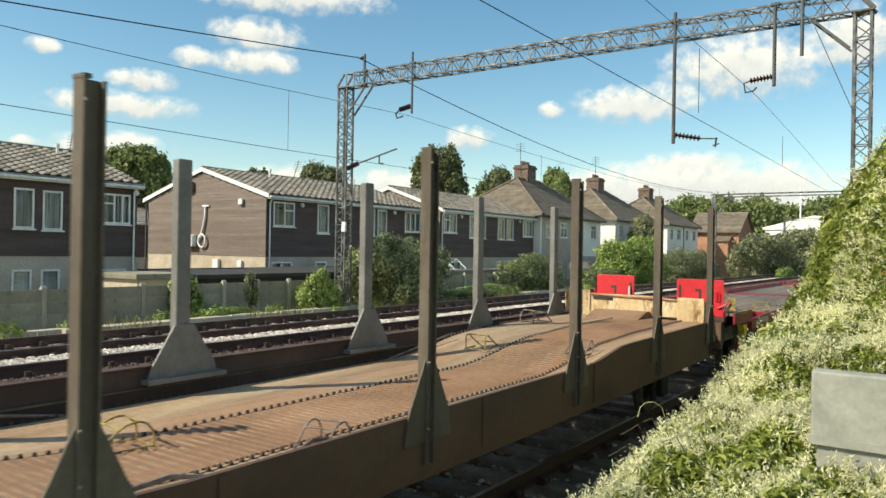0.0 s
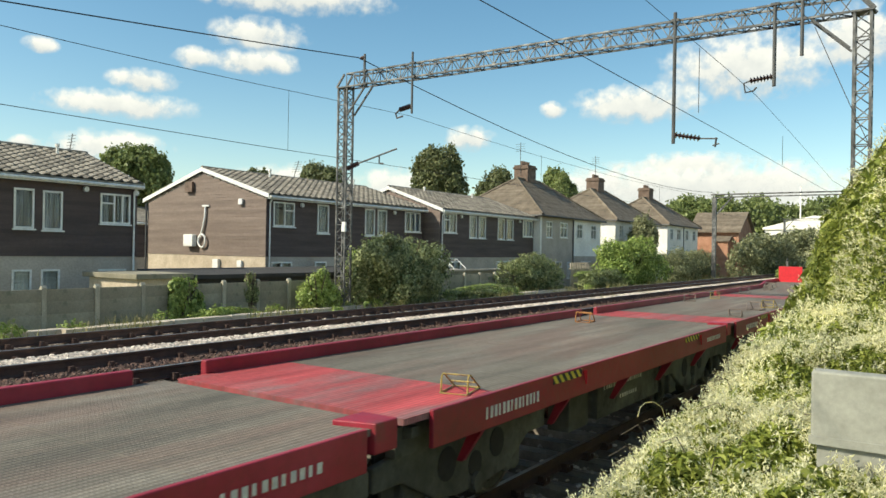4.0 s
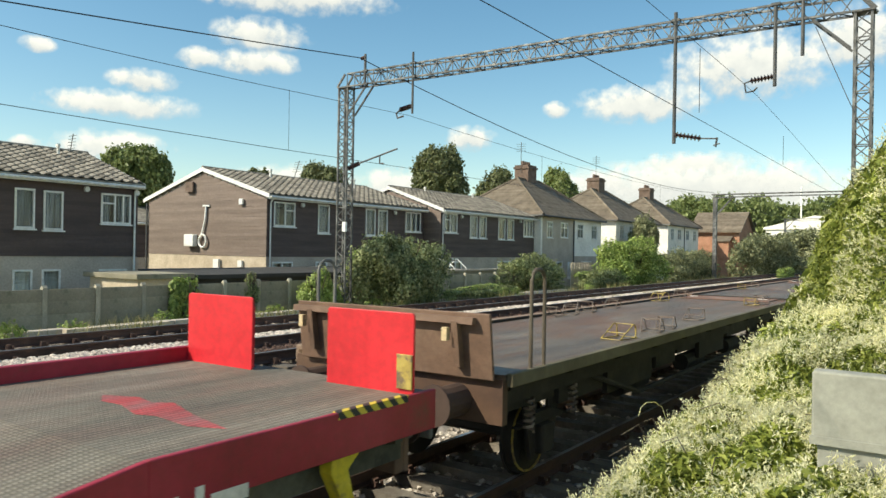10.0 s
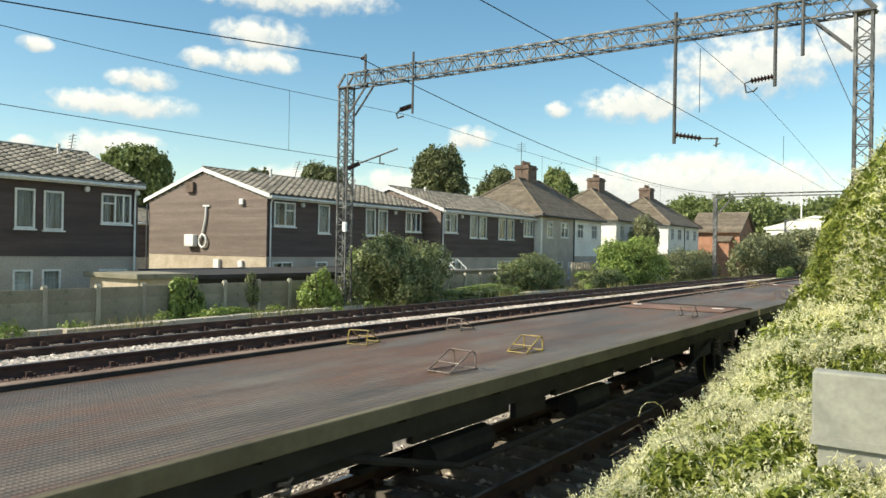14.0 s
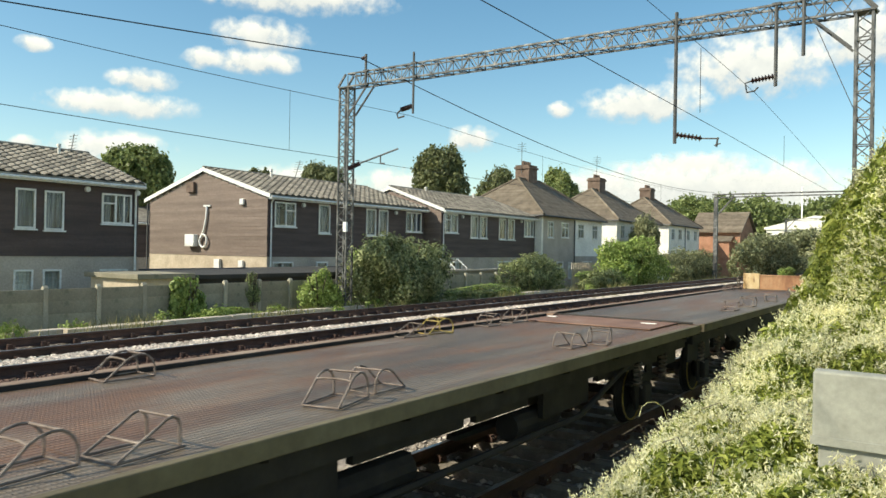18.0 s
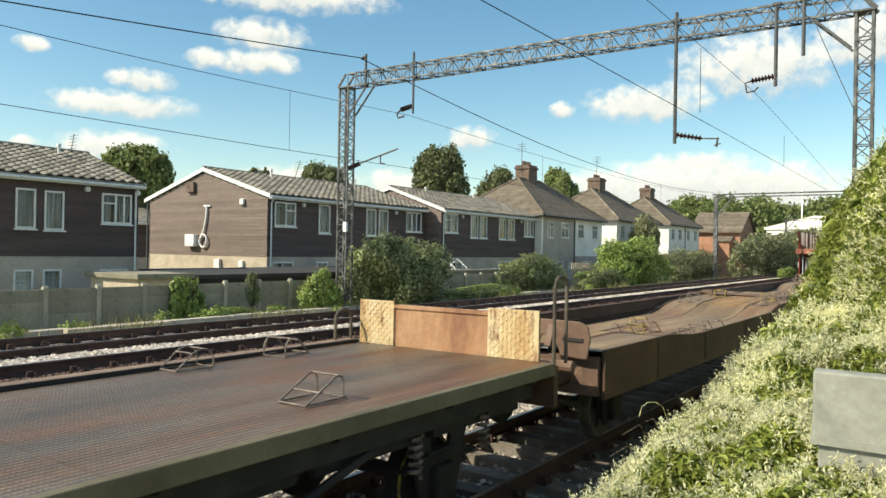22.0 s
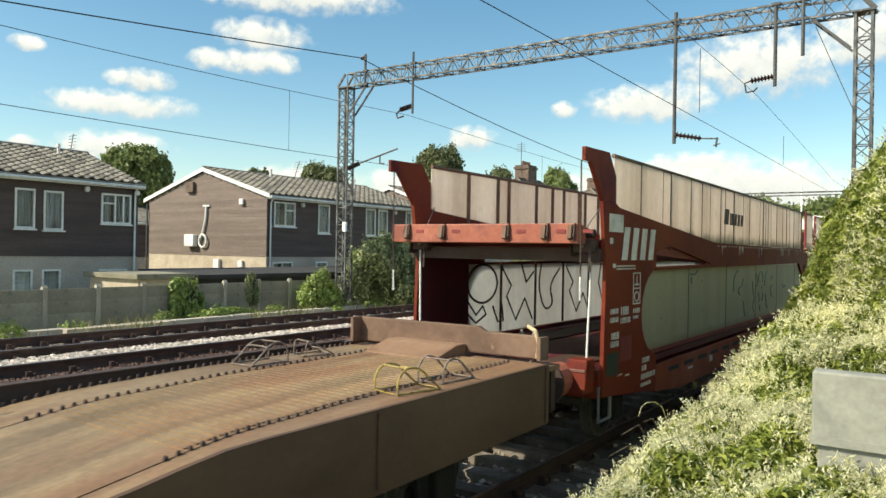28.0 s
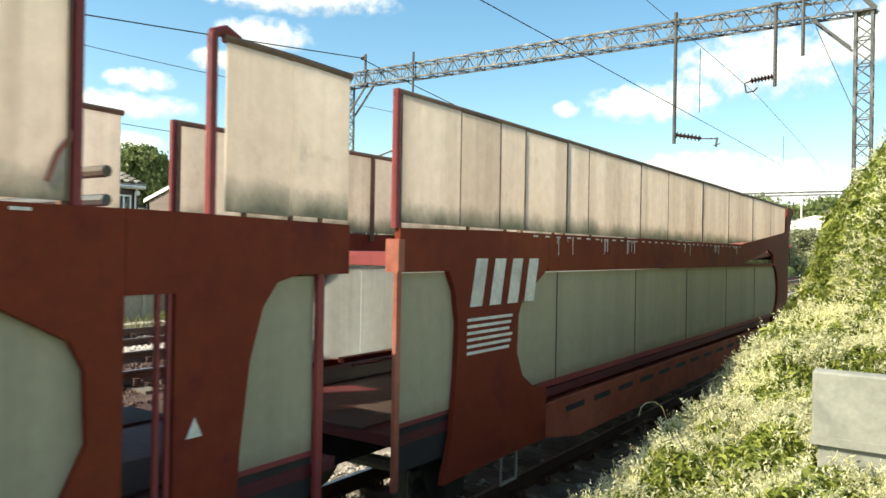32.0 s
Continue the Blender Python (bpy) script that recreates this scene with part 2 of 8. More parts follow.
def mesh_thing(name, geo, material, label, category, group="", kind="", at=None, bevel=0.0):
    return tagged(part(name, geo, material, None, "", at, bevel), label, category, group, kind)


# ---------------------------------------------------------------- ground and tracks
NEAR_X, MAIN_B, MAIN_A, MAIN_Z = -4.83, -9.4, -12.85, 1.01
GAUGE = 0.7535


def ground_height(x, y):
    """The lie of the land across the line, with a little unevenness."""
    prof = [(-3000, 0.2), (-40, 0.2), (-22, 0.25), (-18.9, 0.50), (-16.6, 0.62), (-15.2, 0.72), (-14.7, 0.76), (-8.0, 0.76), (-7.0, 0.30), (-6.5, -0.30), (-3.2, -0.30), (-2.4, 0.1), (-1.2, 0.75), (0.0, 0.85), (6, 0.95), (60, 0.9), (3000, 0.5)]
    for (xa, za), (xb, zb) in zip(prof, prof[1:]):
        if xa <= x <= xb:
            z = za + (zb - za) * (x - xa) / (xb - xa)
            break
    if -14.5 < x < -3.3:
        return z
    k = 0.10 if x < -15 else 0.08
    return z + k * noise.noise((x * 0.35, y * 0.22, 0.0))


def build_ground():
    xs = [-3000, -900, -300, -120, -70, -50, -40, -34, -30, -27, -24, -22, -20.5, -19.5, -18.9, -18.2, -17.4, -16.6, -15.9, -15.2, -14.7, -13.5, -11.2, -10.3, -9.4, -8.0, -7.5, -7.0, -6.75, -6.5, -5.7, -4.8, -3.2, -2.8, -2.4, -1.8, -1.2, -0.6, 0, 1, 2, 4, 6, 12, 30, 60, 200, 900, 3000]
    ys = [-600, -200, -80, -40, -20] + [-10 + i * 1.5 for i in range(90)] + [130, 150, 190, 260, 400, 700, 1300, 3000]
    g = Geo()
    n = len(ys)
    g.v = [(x, y, ground_height(x, y)) for x in xs for y in ys]
    g.f = [(i * n + j, (i + 1) * n + j, (i + 1) * n + j + 1, i * n + j + 1) for i in range(len(xs) - 1) for j in range(n - 1)]
    ob = mesh_thing("ground", g, [M["soil"], M["ballast"], M["ballast_dark"], M["rust_bed"]], "rough grassy ground and ballasted railway formation", "ground", kind="structure")
    for p in ob.data.polygons:
        x = p.center.x
        # pale ballast reaches under the wagons' far side to paint a sunlit strip
        p.material_index = 3 if -10.3 < x < -7.0 else 1 if -15.2 < x < -5.7 else 2 if -5.7 < x < -2.9 else 0
        p.use_smooth = True


build_ground()


def rail_profile():
    return [(-0.07, -0.159), (0.07, -0.159), (0.07, -0.147), (0.012, -0.125), (0.010, -0.045), (0.035, -0.032), (0.035, -0.004), (0.028, 0), (-0.028, 0), (-0.035, -0.004), (-0.035, -0.032), (-0.010, -0.045), (-0.012, -0.125), (-0.07, -0.147)]


def railway_track(name, x, z, label, spacing, y0=-6.0, near_count=150):
    """Two rails on chairs and sleepers; the nearest sleepers are single parts."""
    t = thing(name, label, "railway track", (x, 0, z))
    for s in (-1, 1):
        g = Geo().prism([(s * GAUGE + px, pz) for px, pz in rail_profile()], "y", -40, 420)
        r = part("rail", g, [M["rail"], M["railhead"]], t)
        for p in r.data.polygons:
            p.material_index = 1 if p.normal.z > 0.95 and p.center.z > -0.003 else 0
    sl = Geo().box(-1.25, 1.25, -0.125, 0.125, -0.30, -0.178)
    sl = sl.mesh("sleeper", M["sleeper"])
    for i in range(near_count):
        part("sleeper", sl, None, t, at=pose(random.uniform(-0.03, 0.03), y0 + i * spacing, random.uniform(-0.01, 0.005), 0, 0, random.uniform(-0.6, 0.6)))
    far, chairs = Geo(), Geo()
    for i in range(near_count, int((300 - y0) / spacing)):
        far.box(-1.25, 1.25, y0 + i * spacing - 0.125, y0 + i * spacing + 0.125, -0.30, -0.178)
    tagged(part("far_sleepers", far, M["sleeper"], t), kind="stuff")
    for i in range(int((110 - y0) / spacing)):
        y = y0 + i * spacing
        for s in (-1, 1):
            c = s * GAUGE
            chairs.box(c - 0.16, c + 0.16, y - 0.075, y + 0.075, -0.18, -0.158)
            for e in (-1, 1):
                chairs.box(c + e * 0.10 - 0.035, c + e * 0.10 + 0.035, y - 0.045, y + 0.045, -0.158, -0.088)
                chairs.disc((c + e * 0.16, y + 0.055, -0.135), "z", 0.022, 0.05, 6)
                chairs.disc((c + e * 0.16, y - 0.055, -0.135), "z", 0.022, 0.05, 6)
    tagged(part("rail_chair", chairs, M["rail"], t, "rusty cast-iron rail chairs"), kind="stuff")
    return t


railway_track("near_railway_track", NEAR_X, 0.0, "rusty siding track on grimy dark ballast beside the bank", 0.68)
railway_track("middle_railway_track", MAIN_B, MAIN_Z, "main line track with rusty rails and weathered sleepers", 0.62)
railway_track("far_railway_track", MAIN_A, MAIN_Z, "main line track with rusty rails beside the fence", 0.62)


def stones(name, label, bands, count, size, mat, y0=2.0, y1=75.0, keep=0.0):
    """Loose ballast: many small angular stones, denser near by."""
    rnd = random.Random(len(name) * 7 + count)
    g = Geo()
    base = [(1, 0, -0.4), (-0.6, 0.8, -0.4), (-0.6, -0.8, -0.4), (0.1, 0.1, 0.75), (-0.8, 0, 0.35), (0.6, 0.6, 0.3), (0.5, -0.7, 0.35)]
    faces = [(0, 5, 3), (5, 1, 3), (1, 4, 3), (4, 2, 3), (2, 6, 3), (6, 0, 3), (0, 1, 5), (1, 2, 4), (2, 0, 6)]
    for _ in range(count):
        xa, xb, za, zb = rnd.choice(bands)
        k = rnd.random()
        x, z = xa + (xb - xa) * k, za + (zb - za) * k
        y = y0 + (y1 - y0) * rnd.random() ** 1.7
        s = size * rnd.uniform(0.6, 1.5)
        a = rnd.uniform(0, 6.28)
        ca, sa = math.cos(a), math.sin(a)
        w = [rnd.uniform(0.75, 1.25) for _ in range(3)]
        g.add([(x + s * (vx * w[0] * ca - vy * w[1] * sa), y + s * (vx * w[0] * sa + vy * w[1] * ca), z + s * 0.75 * vz * w[2]) for vx, vy, vz in base], faces)
    return mesh_thing(name, g, mat, label, "ballast", kind="stuff")


stones("track_ballast", "pale angular limestone ballast between the tracks",
       [(-12.0, -10.25, 0.84, 0.84), (-11.9, -10.4, 0.86, 0.86), (-13.5, -12.2, 0.832, 0.832), (-11.95, -10.35, 0.87, 0.87), (-14.9, -13.7, 0.74, 0.84)], 82000, 0.029, M["stone"], 4.5, 70.0)
stones("stained_ballast", "rust-stained stones between the rails of the nearer main line",
       [(-10.15, -8.65, 0.836, 0.836), (-10.05, -8.75, 0.842, 0.842), (-8.55, -7.9, 0.80, 0.74), (-8.0, -7.4, 0.74, 0.50)], 30000, 0.027, M["stone_rusty"], 4.5, 60.0)
stones("siding_ballast", "grimy stones in the siding, toned as if sun-dappled", [(-6.9, -3.1, -0.26, -0.26), (-6.9, -5.5, -0.24, -0.24)], 9000, 0.04, M["stone_grimy"], 1.5, 30)


# ---------------------------------------------------------------- overhead line
GY = 21.56


def lattice(g, a, b, w, h, bays, chord=0.07, lace=0.035, axis="x"):
    """A square truss from a to b: four chords and zigzag lacing on the four sides."""
    a, b = Vector(a), Vector(b)
    if axis == "x":
        off = [Vector((0, sy * w / 2, sz * h / 2)) for sy, sz in ((-1, -1), (1, -1), (1, 1), (-1, 1))]
    else:
        off = [Vector((sx * w / 2, sy * h / 2, 0)) for sx, sy in ((-1, -1), (1, -1), (1, 1), (-1, 1))]
    for o in off:
        g.bar(a + o, b + o, chord)
    for k in range(4):
        o0, o1 = off[k], off[(k + 1) % 4]
        for i in range(bays):
            p, q = a.lerp(b, i / bays), a.lerp(b, (i + 1) / bays)
            g.bar(p + (o0 if i % 2 else o1), q + (o1 if i % 2 else o0), lace)
            if i % 2 == 0:
                g.bar(p + o0, p + o1, lace)


def insulator(g, a, b, r=0.085, n=7):
    a, b = Vector(a), Vector(b)
    g.tube([a, b], 0.035, 8)
    for i in range(n):
        p = a.lerp(b, (i + 0.5) / n)
        d = (b - a).normalized() * 0.018
        g.tube([p - d, p, p + d * 0.5], r * 0.55, 10, r)


def catenary_gantry():
    t = thing("catenary_gantry", "galvanised lattice portal gantry carrying the overhead line", "railway gantry", (0, GY, 0))
    lx, rx = -17.6, -1.76
    g = Geo()
    lattice(g, (lx + 0.2, 0, 8.15), (rx - 0.25, 0, 8.15), 0.42, 0.42, 52, 0.048, 0.022)
    part("beam", g, M["galv"], t)
    for nm, x, z0 in (("left", lx, 0.45), ("right", rx, 0.3)):
        g = Geo()
        lattice(g, (x, 0, z0), (x, 0, 7.95), 0.40 if nm == "left" else 0.34, 0.34, 26, 0.058, 0.024, "z")
        part("post", g, M["galv"], t)
        g = Geo().box(x - 0.5, x + 0.5, -0.5, 0.5, z0 - 0.5, z0 + 0.03)
        part("footing", g, M["concrete"], t)
        g = Geo().box(x - 0.24, x + 0.24, -0.23, 0.23, 7.92, 7.96)
        for sy in (-0.21, 0.21):
            e = 1 if nm == "left" else -1
            g.bar((x - e * 0.25, sy, 7.95), (x + e * 0.1, sy, 8.36), 0.06)
        part("cap", g, M["galv"], t)
        e = 1 if nm == "left" else -1
        g = Geo()
        for sy in (-0.18, 0.18):
            g.bar((x + e * 0.25, sy, 7.02 if nm == "left" else 7.15), (x + e * 1.08, sy, 7.93), 0.05)
        part("knee_brace", g, M["steel_dark"], t)
    for x, z1, z0, r in ((-16.54, 8.9, 7.94, 0.045), (-14.5, 8.7, 6.78, 0.038), (-6.0, 8.55, 5.29, 0.048), (-3.6, 8.31, 6.46, 0.044), (-3.0, 8.74, 7.09, 0.042)):
        g = Geo().tube([(x, -0.27, z0), (x, -0.27, z1)], r, 8)
        g.box(x - 0.10, x + 0.10, -0.30, -0.20, 8.33, 8.39).box(x - 0.10, x + 0.10, -0.30, -0.20, 7.90, 7.96)
        part("drop_tube", g, M["steel_dark"], t, bevel=0)
    for a, b in (((-14.53, -0.27, 7.02), (-15.0, -0.27, 6.94)), ((-5.98, -0.27, 5.51), (-5.32, -0.27, 5.37)), ((-3.63, -0.27, 6.69), (-4.15, -0.27, 6.64)), ((-17.26, -0.27, 5.19), (-16.74, -0.27, 5.34))):
        g = Geo()
        insulator(g, a, b)
        part("insulator", g, M["insulator"], t)
    g = Geo().tube([(-5.32, -0.27, 5.37), (-4.89, -0.27, 5.34)], 0.02, 6).tube([(-4.92, -0.27, 5.37), (-4.95, -0.27, 5.14)], 0.025, 6).tube([(-5.01, -0.27, 5.18), (-4.85, -0.27, 5.22)], 0.016, 6)
    part("registration_arm", g, M["steel_dark"], t)
    g = Geo().tube([(-16.74, -0.27, 5.34), (-15.09, -0.27, 5.72)], 0.028, 6).tube([(-15.83, -0.27, 5.54), (-15.83, -0.27, 5.3), (-15.65, -0.27, 5.28)], 0.025, 6)
    part("registration_arm", g, M["steel_dark"], t)
    g = Geo().tube([(-15.0, -0.27, 6.94), (-15.16, -0.27, 6.83), (-15.11, -0.27, 6.69), (-14.86, -0.27, 6.73)], 0.03, 6)
    part("wire_clamp", g, M["steel_dark"], t)
    g = Geo().tube([(-4.15, -0.27, 6.64), (-4.29, -0.27, 6.6), (-4.25, -0.27, 6.38), (-4.07, -0.27, 6.4), (-3.99, -0.27, 6.48)], 0.022, 6)
    part("wire_clamp", g, M["steel_dark"], t)
    g = Geo().tube([(-16.54, -0.27, 8.8), (-16.71, -0.27, 8.78)], 0.06, 8)
    part("insulator", g, M["insulator"], t)
    g = Geo().box(-17.4, -17.26, -0.35, -0.25, 3.1, 3.42)
    part("white_plate", g, M["paint_white"], t, "small white plate")
    g = Geo().tube([(-2.74, -0.2, 7.72), (-2.06, -0.2, 6.06), (-1.48, -0.2, 4.72), (0.1, -0.2, 0.9)], 0.010, 6)
    part("stay_wire", g, M["steel_dark"], t)


catenary_gantry()


def far_gantry(y, xl, xr, ztop, label):
    t = thing("far_gantry", label, "railway gantry", (0, y, 0), "far gantries")
    for x in (xl, xr):
        part("post", Geo().box(x - 0.16, x + 0.16, -0.16, 0.16, 0.3, ztop), M["galv"], t)
    part("beam", Geo().box(xl - 0.3, xr + 0.3, -0.14, 0.14, ztop + 0.16, ztop + 0.26), M["galv"], t)
    part("beam", Geo().box(xl - 0.1, xr + 0.1, -0.14, 0.14, ztop - 0.06, ztop + 0.02), M["galv"], t)
    part("knee_brace", Geo().bar((xl + 0.1, 0, ztop - 1.5), (xl + 1.5, 0, ztop + 0.05), 0.12), M["galv"], t)


far_gantry(70.6, -17.0, -1.2, 7.3, "pale grey steel portal gantry over the far tracks")
far_gantry(150.0, -24.4, -1.0, 8.6, "distant pale steel portal gantry")


def wire(label, pts, r=0.011):
    """A wire that hangs through the given points with a slight sag between them."""
    out = []
    for (xa, ya, za, sag), (xb, yb, zb, _) in zip(pts, pts[1:]):
        n = 14
        for i in range(n):
            k = i / n
            out.append((xa + (xb - xa) * k, ya + (yb - ya) * k, za + (zb - za) * k - sag * 4 * k * (1 - k)))
    out.append(pts[-1][:3])
    return mesh_thing("overhead_wire", Geo().tube(out, r, 5), M["wire"], label, "overhead wire", "overhead line wires")


wire("dark contact wire hung over the siding", [(-4.83, -30, 5.44, 0.0), (-4.83, GY, 5.42, 0.06), (-4.83, 70, 5.45, 0.1), (-4.6, 140, 5.5, 0)], 0.007)
wire("thin catenary wire above the siding", [(-4.6, -12, 7.4, 0.2), (-4.6, 14.3, 6.83, 0.0), (-4.6, 20.5, 6.81, 0.0), (-4.6, 23.9, 6.76, 0.0), (-4.6, 29.5, 6.48, 0.0), (-4.6, 40.9, 5.81, 0.0), (-4.65, 52, 5.9, 0.0), (-4.8, 72, 7.0, 0.1), (-4.6, 140, 7.0, 0)], 0.006)
wire("thin catenary wire over the far track", [(-12.9, -28, 6.6, 0.5), (-13.6, 8.2, 6.24, 0.02), (-13.7, 14.6, 6.37, 0.0), (-14.45, GY, 6.76, 0.55), (-13.2, 70, 6.9, 0.3), (-12, 140, 6.8, 0)], 0.007)
wire("contact wire over the far track", [(-12.9, -28, 4.95, 0.05), (-13.7, 14.6, 4.95, 0.0), (-14.0, GY, 5.06, 0.1), (-12.9, 70, 5.5, 0.1), (-12, 140, 5.5, 0)], 0.007)
wire("feeder wire along the gantry tops", [(-16.4, -28, 6.3, 0.5), (-16.2, 9.0, 7.40, 0.02), (-15.98, GY - 0.3, 8.66, 0.95), (-16.9, 70, 7.75, 0.8), (-17.5, 140, 8, 0)], 0.016)


def droppers():
    for x, y, z0, z1 in ((-4.83, 6.65, 5.44, 7.0), (-4.6, 17.85, 5.42, 6.77), (-4.8, 29.2, 5.42, 6.36), (-4.8, 47, 5.42, 6.05), (-13.7, 15.4, 4.96, 6.42), (-13.5, 29.5, 5.3, 6.3), (-13.3, 44, 5.4, 6.3)):
        mesh_thing("dropper_wire", Geo().tube([(x, y, z0), (x, y, z1)], 0.007, 4), M["wire"], "thin vertical dropper wire between overhead wires", "dropper wire", "overhead line droppers")


droppers()


# ---------------------------------------------------------------- lineside fence
def lineside_fence():
    t = thing("lineside_fence", "low mossy concrete post and panel fence along the railway", "fence")
    post = Geo().prism([(-0.06, -0.6), (0.06, -0.6), (0.06, 1.06), (0.0, 1.12), (-0.06, 1.06)], "y", -0.065, 0.065).mesh("fence_post", M["fence_post"])
    panel = Geo().box(-0.025, 0.025, 0.07, 1.375, 0, 0.30).mesh("fence_panel", M["concrete"])
    y = 5.1
    for i in range(26):
        z = 0.60 + 0.002 * i
        gap = 22.8 < y < 29.5
        if not gap or i % 2:
            part("fence_post", post, None, t, at=pose(-18.5 + random.uniform(-0.02, 0.02), y, z, random.uniform(-1, 1), random.uniform(-1.5, 1.5), 0))
        for k in range(4):
            part("fence_panel", panel, None, t, at=pose(-18.5 + random.uniform(-0.012, 0.012), y, z - 0.18 + k * 0.302, 0, random.uniform(-1, 1), random.uniform(-0.3, 0.3)))
        y += 1.44


lineside_fence()


def cable_trough():
    t = thing("cable_trough", "pale concrete cable troughing along the fence foot", "cable trough")
    for i in range(34):
        y = 7.0 + i * 1.0
        part("trough_lid", Geo().box(-17.35, -17.05, y + 0.01, y + 0.98, 0.55, 0.80), M["render_grey"], t, at=pose(0, 0, random.uniform(-0.02, 0.01)), bevel=0.01)
    mesh_thing("loose_plank", Geo().box(-16.95, -16.75, 11.7, 14.6, 0.66, 0.80), M["render_cream"], "pale plank lying beside the cable trough", "plank", bevel=0.01)


cable_trough()


# ---------------------------------------------------------------- houses
def wall_cells(g, plane, at, thick, a0, a1, z0, z1, holes):
    """A wall with openings, laid from blocks. plane x: a wall at x = at that runs along y; plane y: the other way."""
    ac = sorted({a0, a1, *[h[0] for h in holes], *[h[1] for h in holes]})
    zc = sorted({z0, z1, *[h[2] for h in holes], *[h[3] for h in holes]})
    for za, zb in zip(zc, zc[1:]):
        run = None
        for aa, ab in [*zip(ac, ac[1:]), (None, None)]:
            solid = aa is not None and not any(h[0] < (aa + ab) / 2 < h[1] and h[2] < (za + zb) / 2 < h[3] for h in holes)
            if solid:
                run = (run[0] if run else aa, ab)
            elif run:
                if plane == "x":
                    g.box(at, at + thick, run[0], run[1], za, zb)
                else:
                    g.box(run[0], run[1], at, at + thick, za, zb)
                run = None


def window(parent, x, y0, y1, z0, z1, bars=(), rail=None, curtain=True, sill=True, cloth="curtain"):
    """A white framed window in a wall that faces +x, with its pane, curtain and sill."""
    f = 0.065
    w = part("window", Geo().box(x - 0.06, x + 0.035, y0, y0 + f, z0, z1).box(x - 0.06, x + 0.035, y1 - f, y1, z0, z1).box(x - 0.06, x + 0.035, y0 + f, y1 - f, z0, z0 + f).box(x - 0.06, x + 0.035, y0 + f, y1 - f, z1 - f, z1), M["paint_white"], parent, "white framed window")
    for b in bars:
        part("mullion", Geo().box(x - 0.055, x + 0.03, b - 0.035, b + 0.035, z0 + f, z1 - f), M["paint_white"], w)
    if rail:
        part("transom", Geo().box(x - 0.055, x + 0.028, rail[0], rail[1], rail[2] - 0.03, rail[2] + 0.03), M["paint_white"], w)
    p = part("pane", Geo().box(x - 0.03, x - 0.022, y0 + f, y1 - f, z0 + f, z1 - f), M["glass"], w)
    p.visible_shadow = False
    if curtain:
        g = Geo()
        n = 14
        for side, (ya, yb) in enumerate(((y0 + 0.05, y0 + (y1 - y0) * 0.36), (y1 - (y1 - y0) * 0.36, y1 - 0.05)) if y1 - y0 > 0.9 else ((y0 + 0.04, y1 - 0.04),)):
            for i in range(n):
                a, b = ya + (yb - ya) * i / n, ya + (yb - ya) * (i + 1) / n
                xa = x - 0.16 + 0.02 * math.sin(i * 1.9)
                xb = x - 0.16 + 0.02 * math.sin((i + 1) * 1.9)
                g.add([(xa, a, z0 + 0.02), (xb, b, z0 + 0.02), (xb, b, z1 - 0.02), (xa, a, z1 - 0.02)], [(0, 1, 2, 3)])
        part("curtain", g, M[cloth], w)
    if sill:
        part("sill", Geo().box(x, x + 0.10, y0 - 0.05, y1 + 0.05, z0 - 0.06, z0 - 0.004), M["paint_white"], w)
    return w


TILE = Geo()
for _i in range(8):
    _a, _b = -0.21 + 0.42 * _i / 8, -0.21 + 0.42 * (_i + 1) / 8
    _za, _zb = (0.036 * (1 - math.cos(_i / 8 * 2 * math.pi)) for _i in (_i, _i + 1))
    TILE.add([(_a, 0, _za + 0.030), (_b, 0, _zb + 0.030), (_b, 0.40, _zb), (_a, 0.40, _za), (_a, 0, _za), (_b, 0, _zb)], [(0, 1, 2, 3), (4, 5, 1, 0)])
TILE = TILE.mesh("roof_tile", M["roof_tile"])


